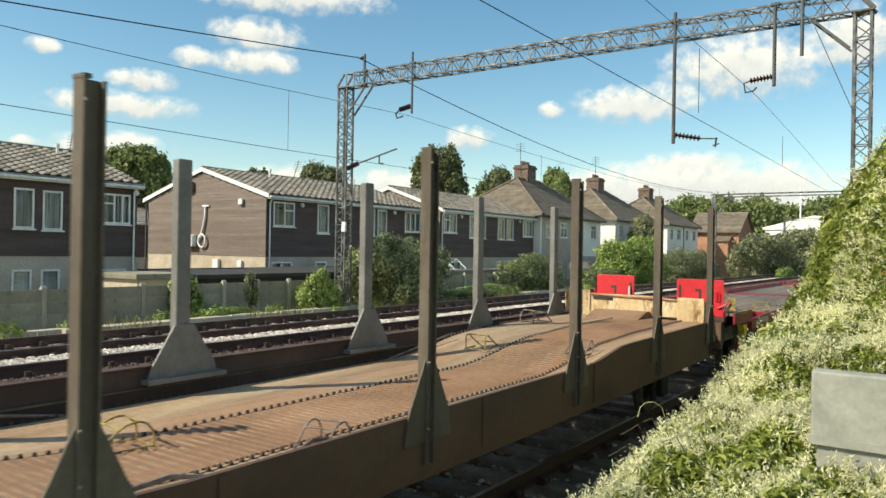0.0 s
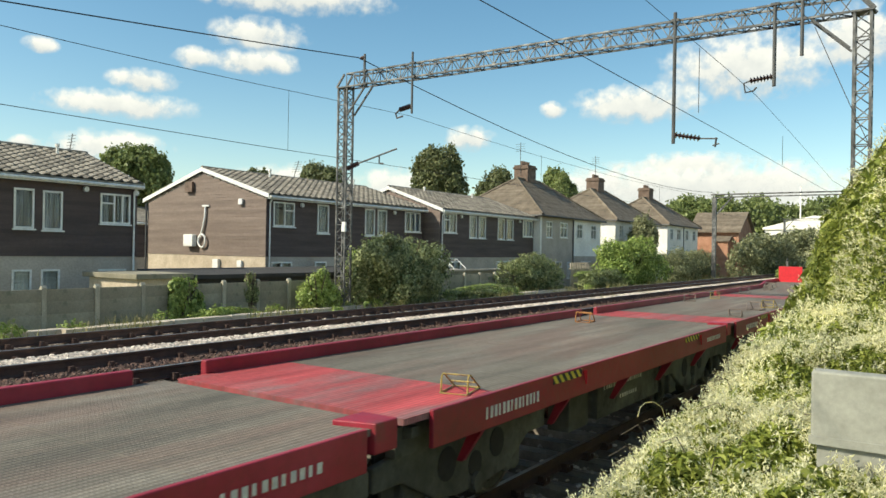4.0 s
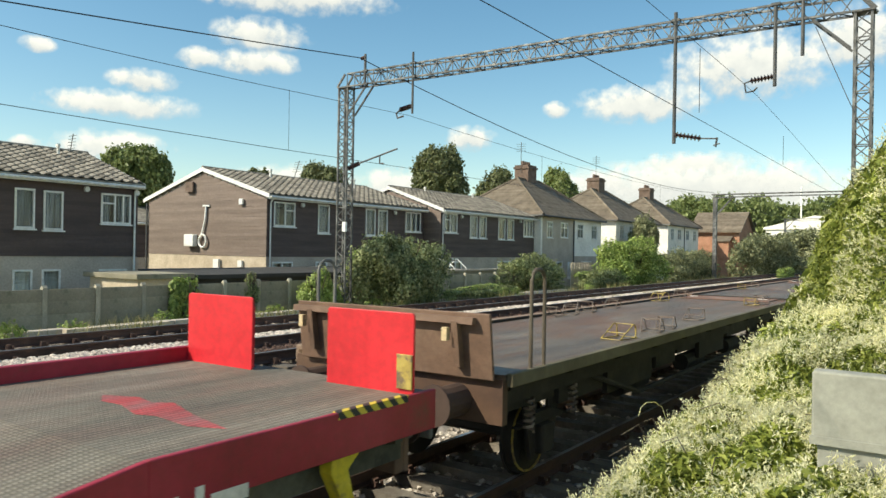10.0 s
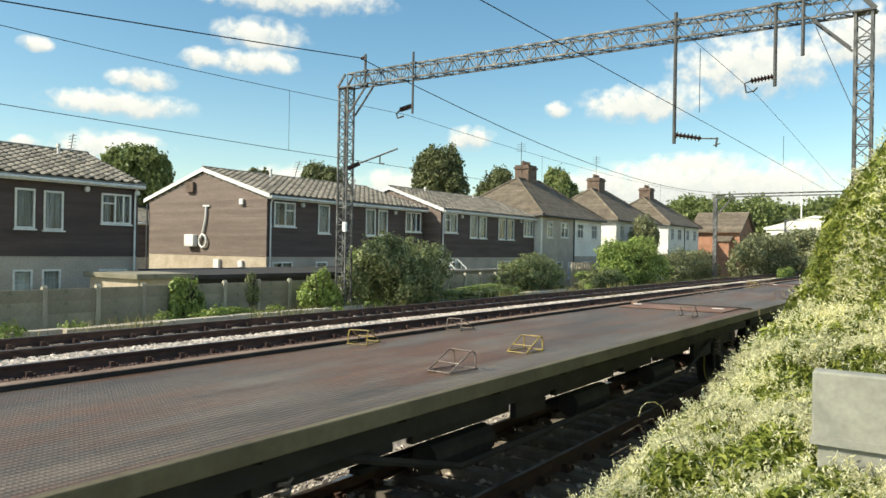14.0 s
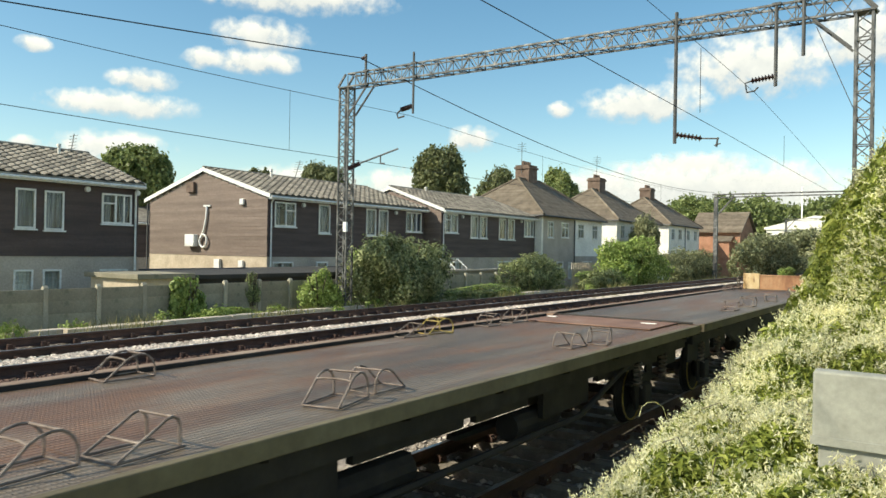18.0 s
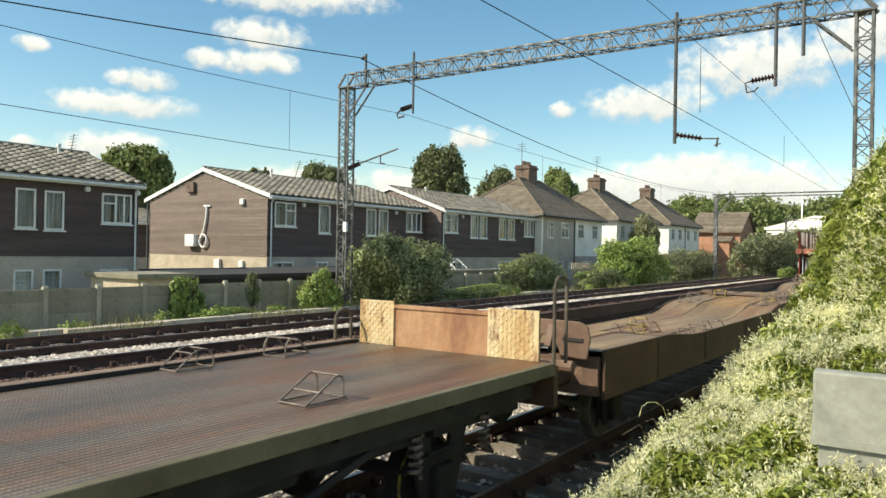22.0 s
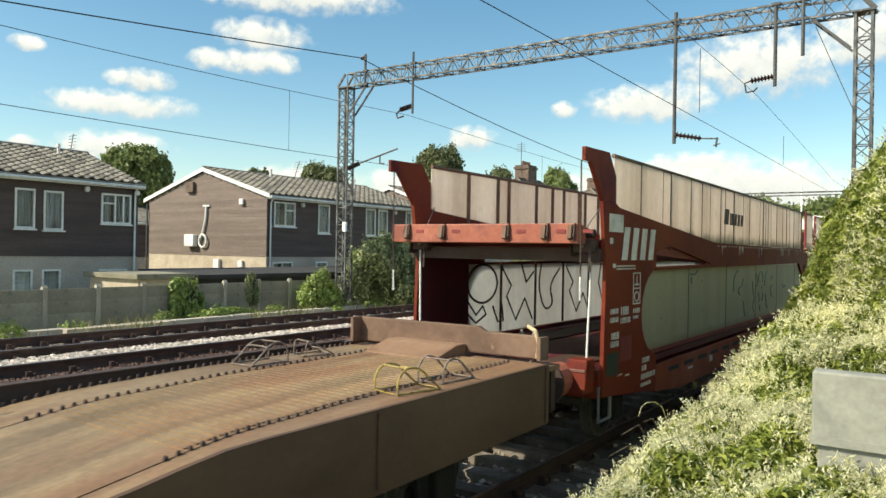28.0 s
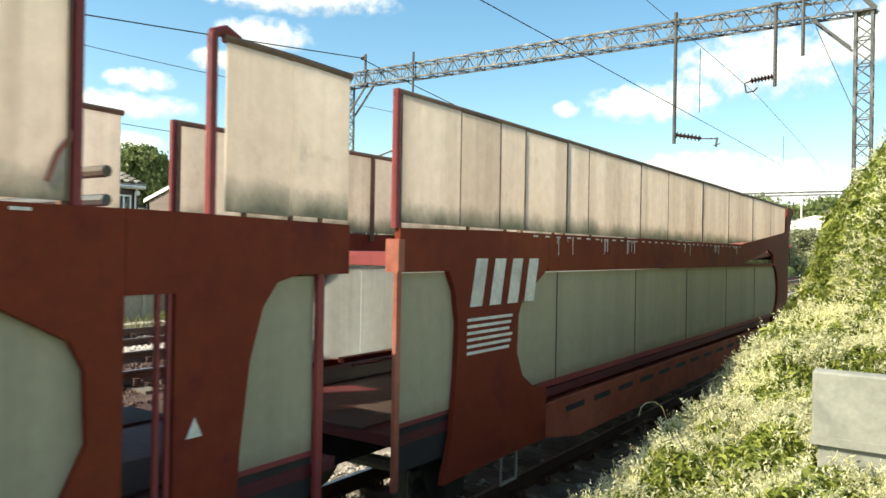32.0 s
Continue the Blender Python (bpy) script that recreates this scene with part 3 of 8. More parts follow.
def terrace_house(name, label, x, y0, y1, windows, low, eave=5.18, depth=7.75, base=0.1, tiles=True):
    """Two storeys under a shallow gabled roof: weatherboards above, rendered below. It faces +x."""
    t = thing(name, label, "house", (0, 0, 0), "terraced houses")
    split, ridge, xb, xm = 2.45, eave + 1.30, x - depth, x - depth / 2
    g = Geo()
    holes = [(a, b, c, d) for a, b, c, d, *_ in windows + low]
    wall_cells(g, "x", x - 0.25, 0.25, y0, y1, base - 0.5, eave, holes)
    g.box(xb, xb + 0.25, y0, y1, base - 0.5, eave)
    for y in (y0, y1 - 0.25):
        g.prism([(xb + 0.25, base - 0.5), (x - 0.25, base - 0.5), (x - 0.25, eave), (xm, ridge - 0.08), (xb + 0.25, eave)], "y", y, y + 0.25)
    part("wall", g, M["render_grey"], t, "grey rendered wall")
    g = Geo()
    g.box(x - 0.3, x + 0.012, y0 - 0.012, y0 - 0.004, base - 0.5, split).box(xb, x - 0.3, y0 - 0.012, y0 - 0.004, base - 0.5, split)
    part("gable_plinth", g, M["render_cream"], t, "cream gable plinth")
    # weatherboards on the front
    bz = split
    while bz < eave - 0.02:
        top = min(bz + 0.15, eave)
        cuts = sorted((h[0], h[1]) for h in holes if h[2] < bz + 0.075 < h[3])
        a = y0
        for ca, cb in cuts + [(y1, y1)]:
            if ca - a > 0.02:
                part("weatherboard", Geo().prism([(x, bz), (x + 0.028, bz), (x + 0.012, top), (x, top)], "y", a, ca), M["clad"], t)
            a = cb
        bz += 0.15
    # and on the near gable, its sunlit tone put into the board colour
    bz = split
    while bz < ridge - 0.1:
        top = bz + 0.15
        k = max(0.0, min(1.0, (ridge - 0.06 - top) / (ridge - eave)))
        half = depth / 2 * min(1.0, k)
        if half > 0.1:
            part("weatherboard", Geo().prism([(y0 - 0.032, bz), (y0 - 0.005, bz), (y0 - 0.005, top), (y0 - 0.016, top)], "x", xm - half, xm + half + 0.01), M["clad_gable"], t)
        bz += 0.15
    # roof
    ov = 0.30
    g = Geo()
    sl = (ridge - eave) / (depth / 2)
    zl = eave - ov * sl
    g.prism([(x + ov, zl), (x + ov, zl + 0.10), (xm, ridge + 0.10), (xb - ov, zl + 0.10), (xb - ov, zl), (xm, ridge)], "y", y0 - 0.12, y1 + 0.12)
    roof = part("roof", g, M["roof_tile"], t, "lichen-covered tiled roof")
    ang = math.degrees(math.atan(sl))
    run = math.hypot(depth / 2 + ov, ridge - zl)
    rows = int(run / 0.36)
    cols = int((y1 - y0 + 0.24) / 0.42)
    for r in range(rows):
        for c in range(cols if tiles else 0):
            d = r * 0.36 + 0.02
            px, pz = x + ov - d * math.cos(radians(ang)), zl + 0.105 + d * math.sin(radians(ang))
            part("tile", TILE, None, roof, at=pose(px, y0 - 0.12 + (c + 0.5) * (y1 - y0 + 0.24) / cols, pz, 0, ang, 0) @ pose(0, 0, 0, 0, 0, 90))
    part("ridge_tile", Geo().tube([(xm, y0 - 0.13, ridge + 0.12), (xm, y1 + 0.13, ridge + 0.12)], 0.09, 8), M["roof_tile"], roof)
    # verge and fascia boards
    for y in (y0 - 0.15, y1 + 0.12):
        for s in (1, -1):
            g = Geo().prism([(xm, ridge + 0.13), (xm + s * (depth / 2 + ov), zl + 0.13), (xm + s * (depth / 2 + ov), zl - 0.06), (xm, ridge - 0.06)], "y", y, y + 0.03)
            part("bargeboard", g, M["paint_white"], t, "white bargeboard")
    part("fascia", Geo().box(x + ov - 0.03, x + ov, y0 - 0.12, y1 + 0.12, zl - 0.10, zl + 0.05), M["paint_white"], t, "white fascia board")
    part("gutter", Geo().tube([(x + ov + 0.05, y0 - 0.1, zl + 0.0), (x + ov + 0.05, y1 + 0.1, zl - 0.02)], 0.055, 8), M["paint_white"], t)
    part("soffit", Geo().box(x + 0.03, x + ov - 0.03, y0, y1, zl - 0.09, zl - 0.07), M["paint_white"], t)
    for w in windows:
        window(t, x + 0.03, *w[:4], bars=w[4] if len(w) > 4 else (), rail=w[5] if len(w) > 5 else None)
    for w in low:
        window(t, x + 0.01, *w[:4], bars=w[4] if len(w) > 4 else (), cloth="blind")
    return t


def pipe(name, parent, x, y, z0, z1, mat="paint_white"):
    return part(name, Geo().tube([(x, y, z0), (x, y, z1 - 0.25), (x + 0.12, y, z1 - 0.12), (x + 0.25, y, z1)], 0.04, 8), M[mat], parent, "downpipe")


def pair(a, z0, z1):
    return (a, a + 0.62, z0, z1)


h1 = terrace_house("terraced_house", "dark-boarded terraced house with a shallow tiled roof", -26.6, 11.6, 21.45,
                   [(16.52, 17.24, 3.38, 4.72), (17.56, 18.30, 3.35, 4.70), (19.82, 21.12, 3.65, 4.76, (20.42, 20.78), (19.86, 20.42, 4.4)), (13.2, 13.9, 3.38, 4.72)],
                   [(16.5, 17.2, 0.75, 2.0), (17.55, 18.25, 0.75, 2.0), (19.8, 21.0, 1.0, 1.98, (20.4,))])
pipe("downpipe", h1, -26.52, 21.28, 0.3, 5.1)
h2 = terrace_house("terraced_house", "terraced house with a sunlit brown boarded gable and cream plinth", -26.0, 27.88, 40.70,
                   [(28.30, 29.70, 3.82, 4.92, (29.05,), (29.1, 29.65, 4.55)), (31.35, 32.2, 3.58, 4.95), (35.15, 36.0, 3.56, 4.94), (36.25, 37.1, 3.58, 4.94), (38.85, 40.4, 3.86, 4.96, (39.4, 39.9))],
                   [(28.25, 29.6, 1.1, 2.22, (28.9,)), (31.25, 32.1, 1.1, 2.22), (35.2, 37.0, 1.1, 2.22, (36,)), (38.8, 40.2, 1.1, 2.2)], depth=9.1)
pipe("downpipe", h2, -25.92, 28.05, 0.3, 5.1)
h3 = terrace_house("terraced_house", "dark-boarded terraced house stepped forward at the end of the row", -25.0, 41.0, 53.45,
                   [(41.35, 42.8, 3.86, 4.98, (42.0,), (41.4, 42.0, 4.6)), (44.35, 45.25, 3.62, 4.96), (45.5, 46.4, 3.62, 4.96), (48.05, 49.0, 3.60, 4.94), (49.3, 50.25, 3.60, 4.94), (51.75, 53.2, 3.86, 4.97, (52.2, 52.7))],
                   [(42, 43.4, 1.1, 2.2, (42.7,)), (48, 50, 1.1, 2.2, (49,))])
pipe("downpipe", h3, -24.92, 41.15, 0.3, 5.1)
terrace_house("terraced_house", "plain house of the row behind, seen between the gables", -42.0, 22.0, 40.0, [], [], eave=4.6, tiles=False)


def gable_fittings():
    """What is fixed to the sunlit gable."""
    y = 27.86
    g = Geo()
    loop = [(-30.24, y - 0.08, 4.78), (-30.28, y - 0.09, 4.2), (-30.45, y - 0.1, 3.6), (-30.62, y - 0.12, 3.25)]
    g.tube(loop, 0.055, 8)
    g.tube([(-30.45 + 0.28 * math.cos(a), y - 0.12, 3.12 + 0.30 * math.sin(a)) for a in [i * 0.42 for i in range(16)]], 0.05, 8)
    g.box(-30.50, -30.00, y - 0.10, y - 0.03, 4.74, 4.82)
    p = part("vent_hose", g, M["paint_white"], h2, "white coiled hose")
    part("air_conditioner", Geo().box(-31.67, -30.94, y - 0.32, y - 0.04, 2.85, 3.42), M["paint_white"], h2, "white wall unit", bevel=0.03)
    part("bell_box", Geo().box(-31.79, -31.21, y - 0.18, y - 0.04, 5.45, 5.95), M["brick_brown"], h2, "dark wall vent", bevel=0.02)
    part("wall_lamp", Geo().box(-27.78, -27.50, y - 0.16, y - 0.04, 4.78, 5.05), M["paint_white"], h2, bevel=0.03)
    part("meter_box", Geo().box(-29.57, -29.18, y - 0.16, y - 0.02, 1.85, 2.28), M["paint_white"], h2, "white meter box")
    part("alarm_box", Geo().box(-27.81, -27.52, y - 0.14, y - 0.02, 1.95, 2.25), M["paint_white"], h2)
    part("downpipe", Geo().tube([(-35.13, y - 0.08, 0.2), (-35.13, y - 0.08, 5.0)], 0.045, 8), M["steel_dark"], h2)
    for h, x, ys in ((h1, -26.6, 19.2), (h1, -26.6, 21.36), (h2, -26.0, 30.2), (h2, -26.0, 37.8), (h3, -25.0, 43.3), (h3, -25.0, 51.2)):
        part("security_lamp", Geo().disc((x + 0.08, ys, 4.85), "x", 0.10, 0.12, 10), M["paint_white"], h)
    for h, xr, y, z in ((h1, -29.5, 19.7, 6.3), (h2, -29.6, 31.5, 6.4), (h2, -29.4, 38.2, 6.4), (h3, -28.6, 44.5, 6.4), (h3, -28.2, 50, 6.3)):
        part("vent_pipe", Geo().tube([(xr, y, z - 0.3), (xr, y, z + 0.42)], 0.06, 8).tube([(xr, y, z + 0.3), (xr, y, z + 0.42)], 0.09, 8), M["render_white"], h, "pale roof vent")
    for h, x, y, z, k in ((h2, -29.9, 33.5, 6.5, 0.5), (h1, -30.3, 20.6, 6.3, 0.2)):
        g = Geo().tube([(x, y, z - 0.2), (x, y + k, z + 1.0)], 0.022, 6)
        for i in range(5):
            g.tube([(x - 0.3, y + k * (0.5 + i * 0.1), z + 0.4 + i * 0.13), (x + 0.3, y + k * (0.5 + i * 0.1), z + 0.4 + i * 0.13)], 0.01, 4)
        part("aerial", g, M["steel_dark"], h, "leaning television aerial")


gable_fittings()


def chimney(parent, x, y, z0, z1, pots=4, mat="brick_brown", w=0.62, l=1.5):
    c = part("chimney", Geo().box(x - w, x + w, y - l / 2, y + l / 2, z0, z1 - 0.3).box(x - w - 0.08, x + w + 0.08, y - l / 2 - 0.08, y + l / 2 + 0.08, z1 - 0.3, z1 - 0.15).box(x - w, x + w, y - l / 2, y + l / 2, z1 - 0.15, z1), M[mat], parent, "brick chimney stack")
    for i in range(pots):
        part("chimney_pot", Geo().tube([(x, y - l / 2 + (i + 0.5) * l / pots, z1), (x, y - l / 2 + (i + 0.5) * l / pots, z1 + 0.32)], 0.13, 8, 0.11), M["brick_brown"], c)
    return c


def semi_house(y0, label, front_left, eave=5.35, x=-24.5, chim="brick_brown", length=11.2):
    """A hipped pair of houses: white flank, rendered fronts, central chimney."""
    t = thing("semi_detached_house", label, "house", (0, 0, 0), "hipped houses")
    y1, xb, ym, base = y0 + length, x - 8.0, y0 + length / 2, 0.0
    xm, ridge = x - 4.0, eave + 2.95
    wins = [(y0 + 0.75, y0 + 1.75, eave - 1.5, eave - 0.35), (y0 + 3.2, y0 + 4.5, eave - 1.45, eave - 0.35), (y0 + 6.4, y0 + 7.5, eave - 1.45, eave - 0.35), (y0 + 9.3, y0 + 10.4, eave - 1.45, eave - 0.35)]
    lows = [(y0 + 1.6, y0 + 3.6, 1.0, 2.15), (y0 + 4.6, y0 + 5.2, 0.9, 2.1), (y0 + 7.3, y0 + 9.3, 1.0, 2.15)]
    g, g2 = Geo(), Geo()
    wall_cells(g, "x", x - 0.25, 0.25, y0 + 0.01, ym, base - 0.4, eave, [w for w in wins + lows if w[1] < ym])
    part("wall", g, M[front_left], t, "rendered front wall")
    wall_cells(g2, "x", x - 0.25, 0.25, ym, y1, 2.55, eave, [w for w in wins if w[0] > ym])
    part("wall", g2, M["render_white"], t, "white rendered front wall")
    g3 = Geo()
    wall_cells(g3, "x", x - 0.25, 0.25, ym, y1, base - 0.4, 2.55, [w for w in lows if w[0] > ym])
    part("wall", g3, M["render_grey"], t, "grey ground floor wall")
    part("wall", Geo().box(xb, x + 0.015, y0 - 0.25, y0, base - 0.4, eave), M["render_white"], t, "white painted flank wall")
    part("wall", Geo().box(xb, x, y1, y1 + 0.25, base - 0.4, eave).box(xb, xb + 0.25, y0, y1, base - 0.4, eave), M["render_white"], t, "white rear wall")
    ov = 0.35
    a, b, c, d = (x + ov, y0 - 0.25 - ov, eave - 0.05), (x + ov, y1 + 0.25 + ov, eave - 0.05), (xb - ov, y1 + 0.25 + ov, eave - 0.05), (xb - ov, y0 - 0.25 - ov, eave - 0.05)
    p, q = (xm, y0 + 3.6, ridge), (xm, y1 - 3.6, ridge)
    up = [(v[0], v[1], v[2] + 0.10) for v in (a, b, c, d, p, q)]
    g = Geo().add([a, b, c, d, *up], [(3, 2, 1, 0), (0, 1, 5, 4), (1, 2, 6, 5), (2, 3, 7, 6), (3, 0, 4, 7), (4, 5, 9, 8), (5, 6, 9), (6, 7, 8, 9), (7, 4, 8)])
    roof = part("roof", g, M["roof_hip"], t, "brown tiled hipped roof")
    # tile courses, laid as slightly raised strips on the two faces in view
    for k in range(34):
        f, f2 = k / 34, (k + 0.97) / 34
        V = [Vector(v) for v in up]
        for e0, e1, r0, r1 in ((V[0], V[1], V[4], V[5]), (V[3], V[0], V[4], V[4])):
            n = (e1 - e0).cross(r0 - e0).normalized()
            lo = [e0.lerp(r0, f), e1.lerp(r1, f)]
            hi = [e0.lerp(r0, f2), e1.lerp(r1, f2)]
            part("tile_course", Geo().add([lo[0] + n * 0.020, lo[1] + n * 0.020, hi[1] + n * 0.006, hi[0] + n * 0.006, lo[0], lo[1]], [(0, 1, 2, 3), (4, 5, 1, 0)]), M["roof_hip"], roof)
    g = Geo().tube([p[:2] + (ridge + 0.12,), q[:2] + (ridge + 0.12,)], 0.11, 8)
    part("ridge_tiles", g, M["roof_hip"], roof)
    for e in (0, 3, 1):
        pt = p if e != 1 else q
        part("hip_tiles", Geo().tube([(up[e][0], up[e][1], up[e][2] + 0.03), (pt[0], pt[1], ridge + 0.12)], 0.10, 8), M["roof_hip"], roof)
    part("gutter", Geo().tube([(x + ov + 0.04, y0 - 0.5, eave), (x + ov + 0.04, y1 + 0.5, eave - 0.03)], 0.06, 6), M["steel_dark"], t)
    part("gutter", Geo().tube([(xb, y0 - 0.64, eave), (x + ov, y0 - 0.64, eave)], 0.06, 6), M["steel_dark"], t)
    part("downpipe", Geo().tube([(x + 0.06, ym, 0.2), (x + 0.06, ym, eave - 0.1)], 0.05, 6), M["steel_dark"], t, "black downpipe")
    part("downpipe", Geo().tube([(x + 0.06, y0 + 0.2, 0.2), (x + 0.06, y0 + 0.2, 2.6)], 0.05, 6), M["steel_dark"], t, "black downpipe")
    chimney(t, xm - 0.3, ym, ridge - 1.2, ridge + 1.25, 4, chim)
    for w in wins:
        window(t, x + 0.0, *w, bars=((w[0] + w[1]) / 2,), rail=(w[0] + 0.06, w[1] - 0.06, w[3] - 0.38))
    for w in lows:
        window(t, x + 0.0, *w, bars=((w[0] + w[1]) / 2,), rail=(w[0] + 0.06, w[1] - 0.06, w[3] - 0.4))
    return t


s4 = semi_house(53.75, "hipped semi-detached house with white flank and grey front", "render_grey", 5.35)
s5 = semi_house(68.9, "white rendered hipped semi-detached house", "render_white", 5.6)
s6 = semi_house(84.1, "white hipped semi-detached house beside the scrub", "render_white", 5.75)
for s, y, z in ((s5, 74.0, 10.0), (s4, 58.0, 9.4)):
    g = Geo().tube([(-28.8, y + 0.5, z - 0.6), (-28.8, y + 0.5, z + 1.9)], 0.025, 5)
    for i in range(4):
        g.tube([(-29.2, y + 0.5, z + 1.2 + i * 0.18), (-28.4, y + 0.5, z + 1.2 + i * 0.18)], 0.012, 4)
    part("aerial", g, M["steel_dark"], s, "thin television aerial")


def brick_house():
    t = thing("brick_house", "orange brick house with a brown gabled roof", "house")
    x0, x1, y0, y1, eave, ridge = -26.2, -20.7, 99.0, 106.5, 5.6, 7.75
    g = Geo()
    g.box(x0, x1, y0, y0 + 0.25, -0.3, eave).box(x0, x1, y1 - 0.25, y1, -0.3, eave)
    g.prism([(y0 + 0.25, -0.3), (y1 - 0.25, -0.3), (y1 - 0.25, eave), ((y0 + y1) / 2, ridge - 0.1), (y0 + 0.25, eave)], "x", x0, x0 + 0.25)
    part("wall", g, M["brick"], t)
    g = Geo()
    wall_cells(g, "x", x1 - 0.25, 0.25, y0 + 0.25, y1 - 0.25, -0.3, eave, [(100.6, 102.0, 3.2, 4.6), (103.6, 105.0, 3.2, 4.6)])
    g.prism([(y0 + 0.25, eave), (y1 - 0.25, eave), ((y0 + y1) / 2, ridge - 0.1)], "x", x1 - 0.25, x1)
    part("wall", g, M["brick"], t, "brick gable wall")
    ym = (y0 + y1) / 2
    roof = part("roof", Geo().prism([(y0 - 0.5, eave - 0.25), (y0 - 0.5, eave - 0.10), (ym, ridge + 0.1), (y1 + 0.5, eave - 0.1), (y1 + 0.5, eave - 0.25), (ym, ridge)], "x", x0 - 0.3, x1 + 0.3), M["roof_hip"], t)
    for k in range(14):
        f, f2 = k / 14, (k + 0.95) / 14
        ya, yb, za, zb = y0 - 0.5 + (ym - y0 + 0.5) * f, y0 - 0.5 + (ym - y0 + 0.5) * f2, eave - 0.10 + (ridge + 0.2 - eave) * f, eave - 0.10 + (ridge + 0.2 - eave) * f2
        part("tile_course", Geo().prism([(ya, za), (ya, za + 0.04), (yb, zb + 0.01), (yb, zb)], "x", x0 - 0.3, x1 + 0.3), M["roof_hip"], roof)
    for a, b in ((100.6, 102.0), (103.6, 105.0)):
        window(t, x1, a, b, 3.2, 4.6, bars=((a + b) / 2,))
    part("extension", Geo().box(-23.2, -21.6, 97.6, 99.0, -0.3, 4.3), M["brick"], t, "brick extension")
    part("extension_roof", Geo().prism([(97.4, 4.3), (99.0, 4.9), (99.0, 5.0), (97.4, 4.42)], "x", -23.4, -21.4), M["roof_hip"], t)


brick_house()


def garden_buildings():
    """Low sheds and walls between the fence and the houses."""
    t = thing("garden_store", "low cream garden store with a flat roof", "shed")
    part("wall", Geo().box(-24.3, -21.5, 17.6, 19.6, 0.2, 1.75), M["render_cream"], t)
    part("roof", Geo().box(-24.5, -21.35, 17.45, 19.75, 1.75, 1.92), M["concrete"], t, "grey flat roof slab", bevel=0.02)
    t = thing("garden_shed", "long low dark shed with a felt roof", "shed")
    part("wall", Geo().box(-24.4, -21.6, 19.9, 31.8, 0.2, 1.78), M["felt"], t)
    part("roof", Geo().prism([(-24.6, 1.80), (-21.4, 1.72), (-21.4, 1.86), (-24.6, 1.98)], "y", 19.7, 32.0), M["felt"], t)
    for y in (22.6, 26.8, 30.2):
        part("door", Geo().box(-21.6, -21.56, y, y + 0.9, 0.3, 1.6), M["clad"], t)
    t = thing("garden_wall", "pale rendered garden wall behind the fence", "wall")
    part("wall", Geo().box(-21.0, -20.8, 33.5, 41.0, 0.2, 1.75), M["concrete"], t)
    part("coping", Geo().box(-21.05, -20.75, 33.4, 41.1, 1.75, 1.83), M["render_grey"], t)
    t = thing("garden_greenhouse", "small pale garden frame beside the wall", "greenhouse")
    for y in (35.2, 36.4, 37.6):
        part("rib", Geo().tube([(-22.5, y, 0.3), (-22.5, y, 1.9), (-21.9, y, 2.35), (-21.3, y, 1.9), (-21.3, y, 0.3)], 0.03, 6), M["paint_white"], t)
    part("rail", Geo().tube([(-21.9, 35.1, 2.35), (-21.9, 37.7, 2.35)], 0.03, 6), M["paint_white"], t)
    part("cover", Geo().box(-22.45, -21.35, 35.3, 37.5, 0.3, 1.85), M["render_grey"], t)
    t = thing("garden_fence", "pale picket fence behind the bushes", "fence")
    for i in range(44):
        part("picket", Geo().box(-22.03, -21.97, 53 + i * 0.3, 53.22 + i * 0.3, 0.3, 2.1), M["render_grey"], t)
    part("rail", Geo().box(-22.06, -22.03, 53, 66.2, 1.6, 1.7), M["render_grey"], t)


garden_buildings()

# ---------------------------------------------------------------- the train
M["red"] = surface("faded_red_wagon_paint", (0.275, 0.011, 0.027), (0.19, 0.008, 0.018), (0.345, 0.024, 0.045), 0.5, big=0.9, fine=14, bump=0.08, spots=(0.16, 0.04, 0.03), spot_scale=1.7, spot_range=(0.6, 0.75))
M["red_flap"] = surface("bright_red_end_plate_paint", (0.60, 0.014, 0.024), (0.50, 0.010, 0.018), (0.66, 0.03, 0.04), 0.5, big=0.8, fine=12, bump=0.06)
M["yellow"] = surface("yellow_painted_tube", (0.40, 0.29, 0.065), (0.22, 0.15, 0.045), (0.50, 0.38, 0.11), 0.6, big=5, fine=30, bump=0.1, spots=(0.15, 0.10, 0.06), spot_scale=9, spot_range=(0.48, 0.60))
M["tube"] = surface("rusty_grey_tube", (0.20, 0.155, 0.13), (0.12, 0.085, 0.065), (0.33, 0.28, 0.24), 0.7, 0.3, big=6, fine=30, bump=0.1)
M["bright_yellow"] = surface("bright_yellow_paint", (0.62, 0.47, 0.03), (0.45, 0.33, 0.03), (0.70, 0.55, 0.08), 0.55, big=3, fine=20, bump=0.06, spots=(0.25, 0.17, 0.05), spot_scale=5, spot_range=(0.6, 0.7))
M["tube_orange"] = surface("orange_rusted_tube", (0.42, 0.17, 0.05), rough=0.7, big=6, fine=30, bump=0.1)
M["brown"] = surface("brown_wagon_side_paint", (0.093, 0.047, 0.027), (0.058, 0.028, 0.018), (0.128, 0.070, 0.040), 0.7, big=0.7, fine=14, bump=0.12, stretch=(1, 1, 2), spots=(0.075, 0.045, 0.028), spot_scale=1.3, spot_range=(0.6, 0.78))
M["brown_flap"] = surface("rust_brown_ramp_plate", (0.165, 0.095, 0.062), (0.095, 0.054, 0.036), (0.23, 0.145, 0.10), 0.75, big=1.4, fine=16, bump=0.2, spots=(0.30, 0.19, 0.11), spot_scale=2.6, spot_range=(0.62, 0.74))
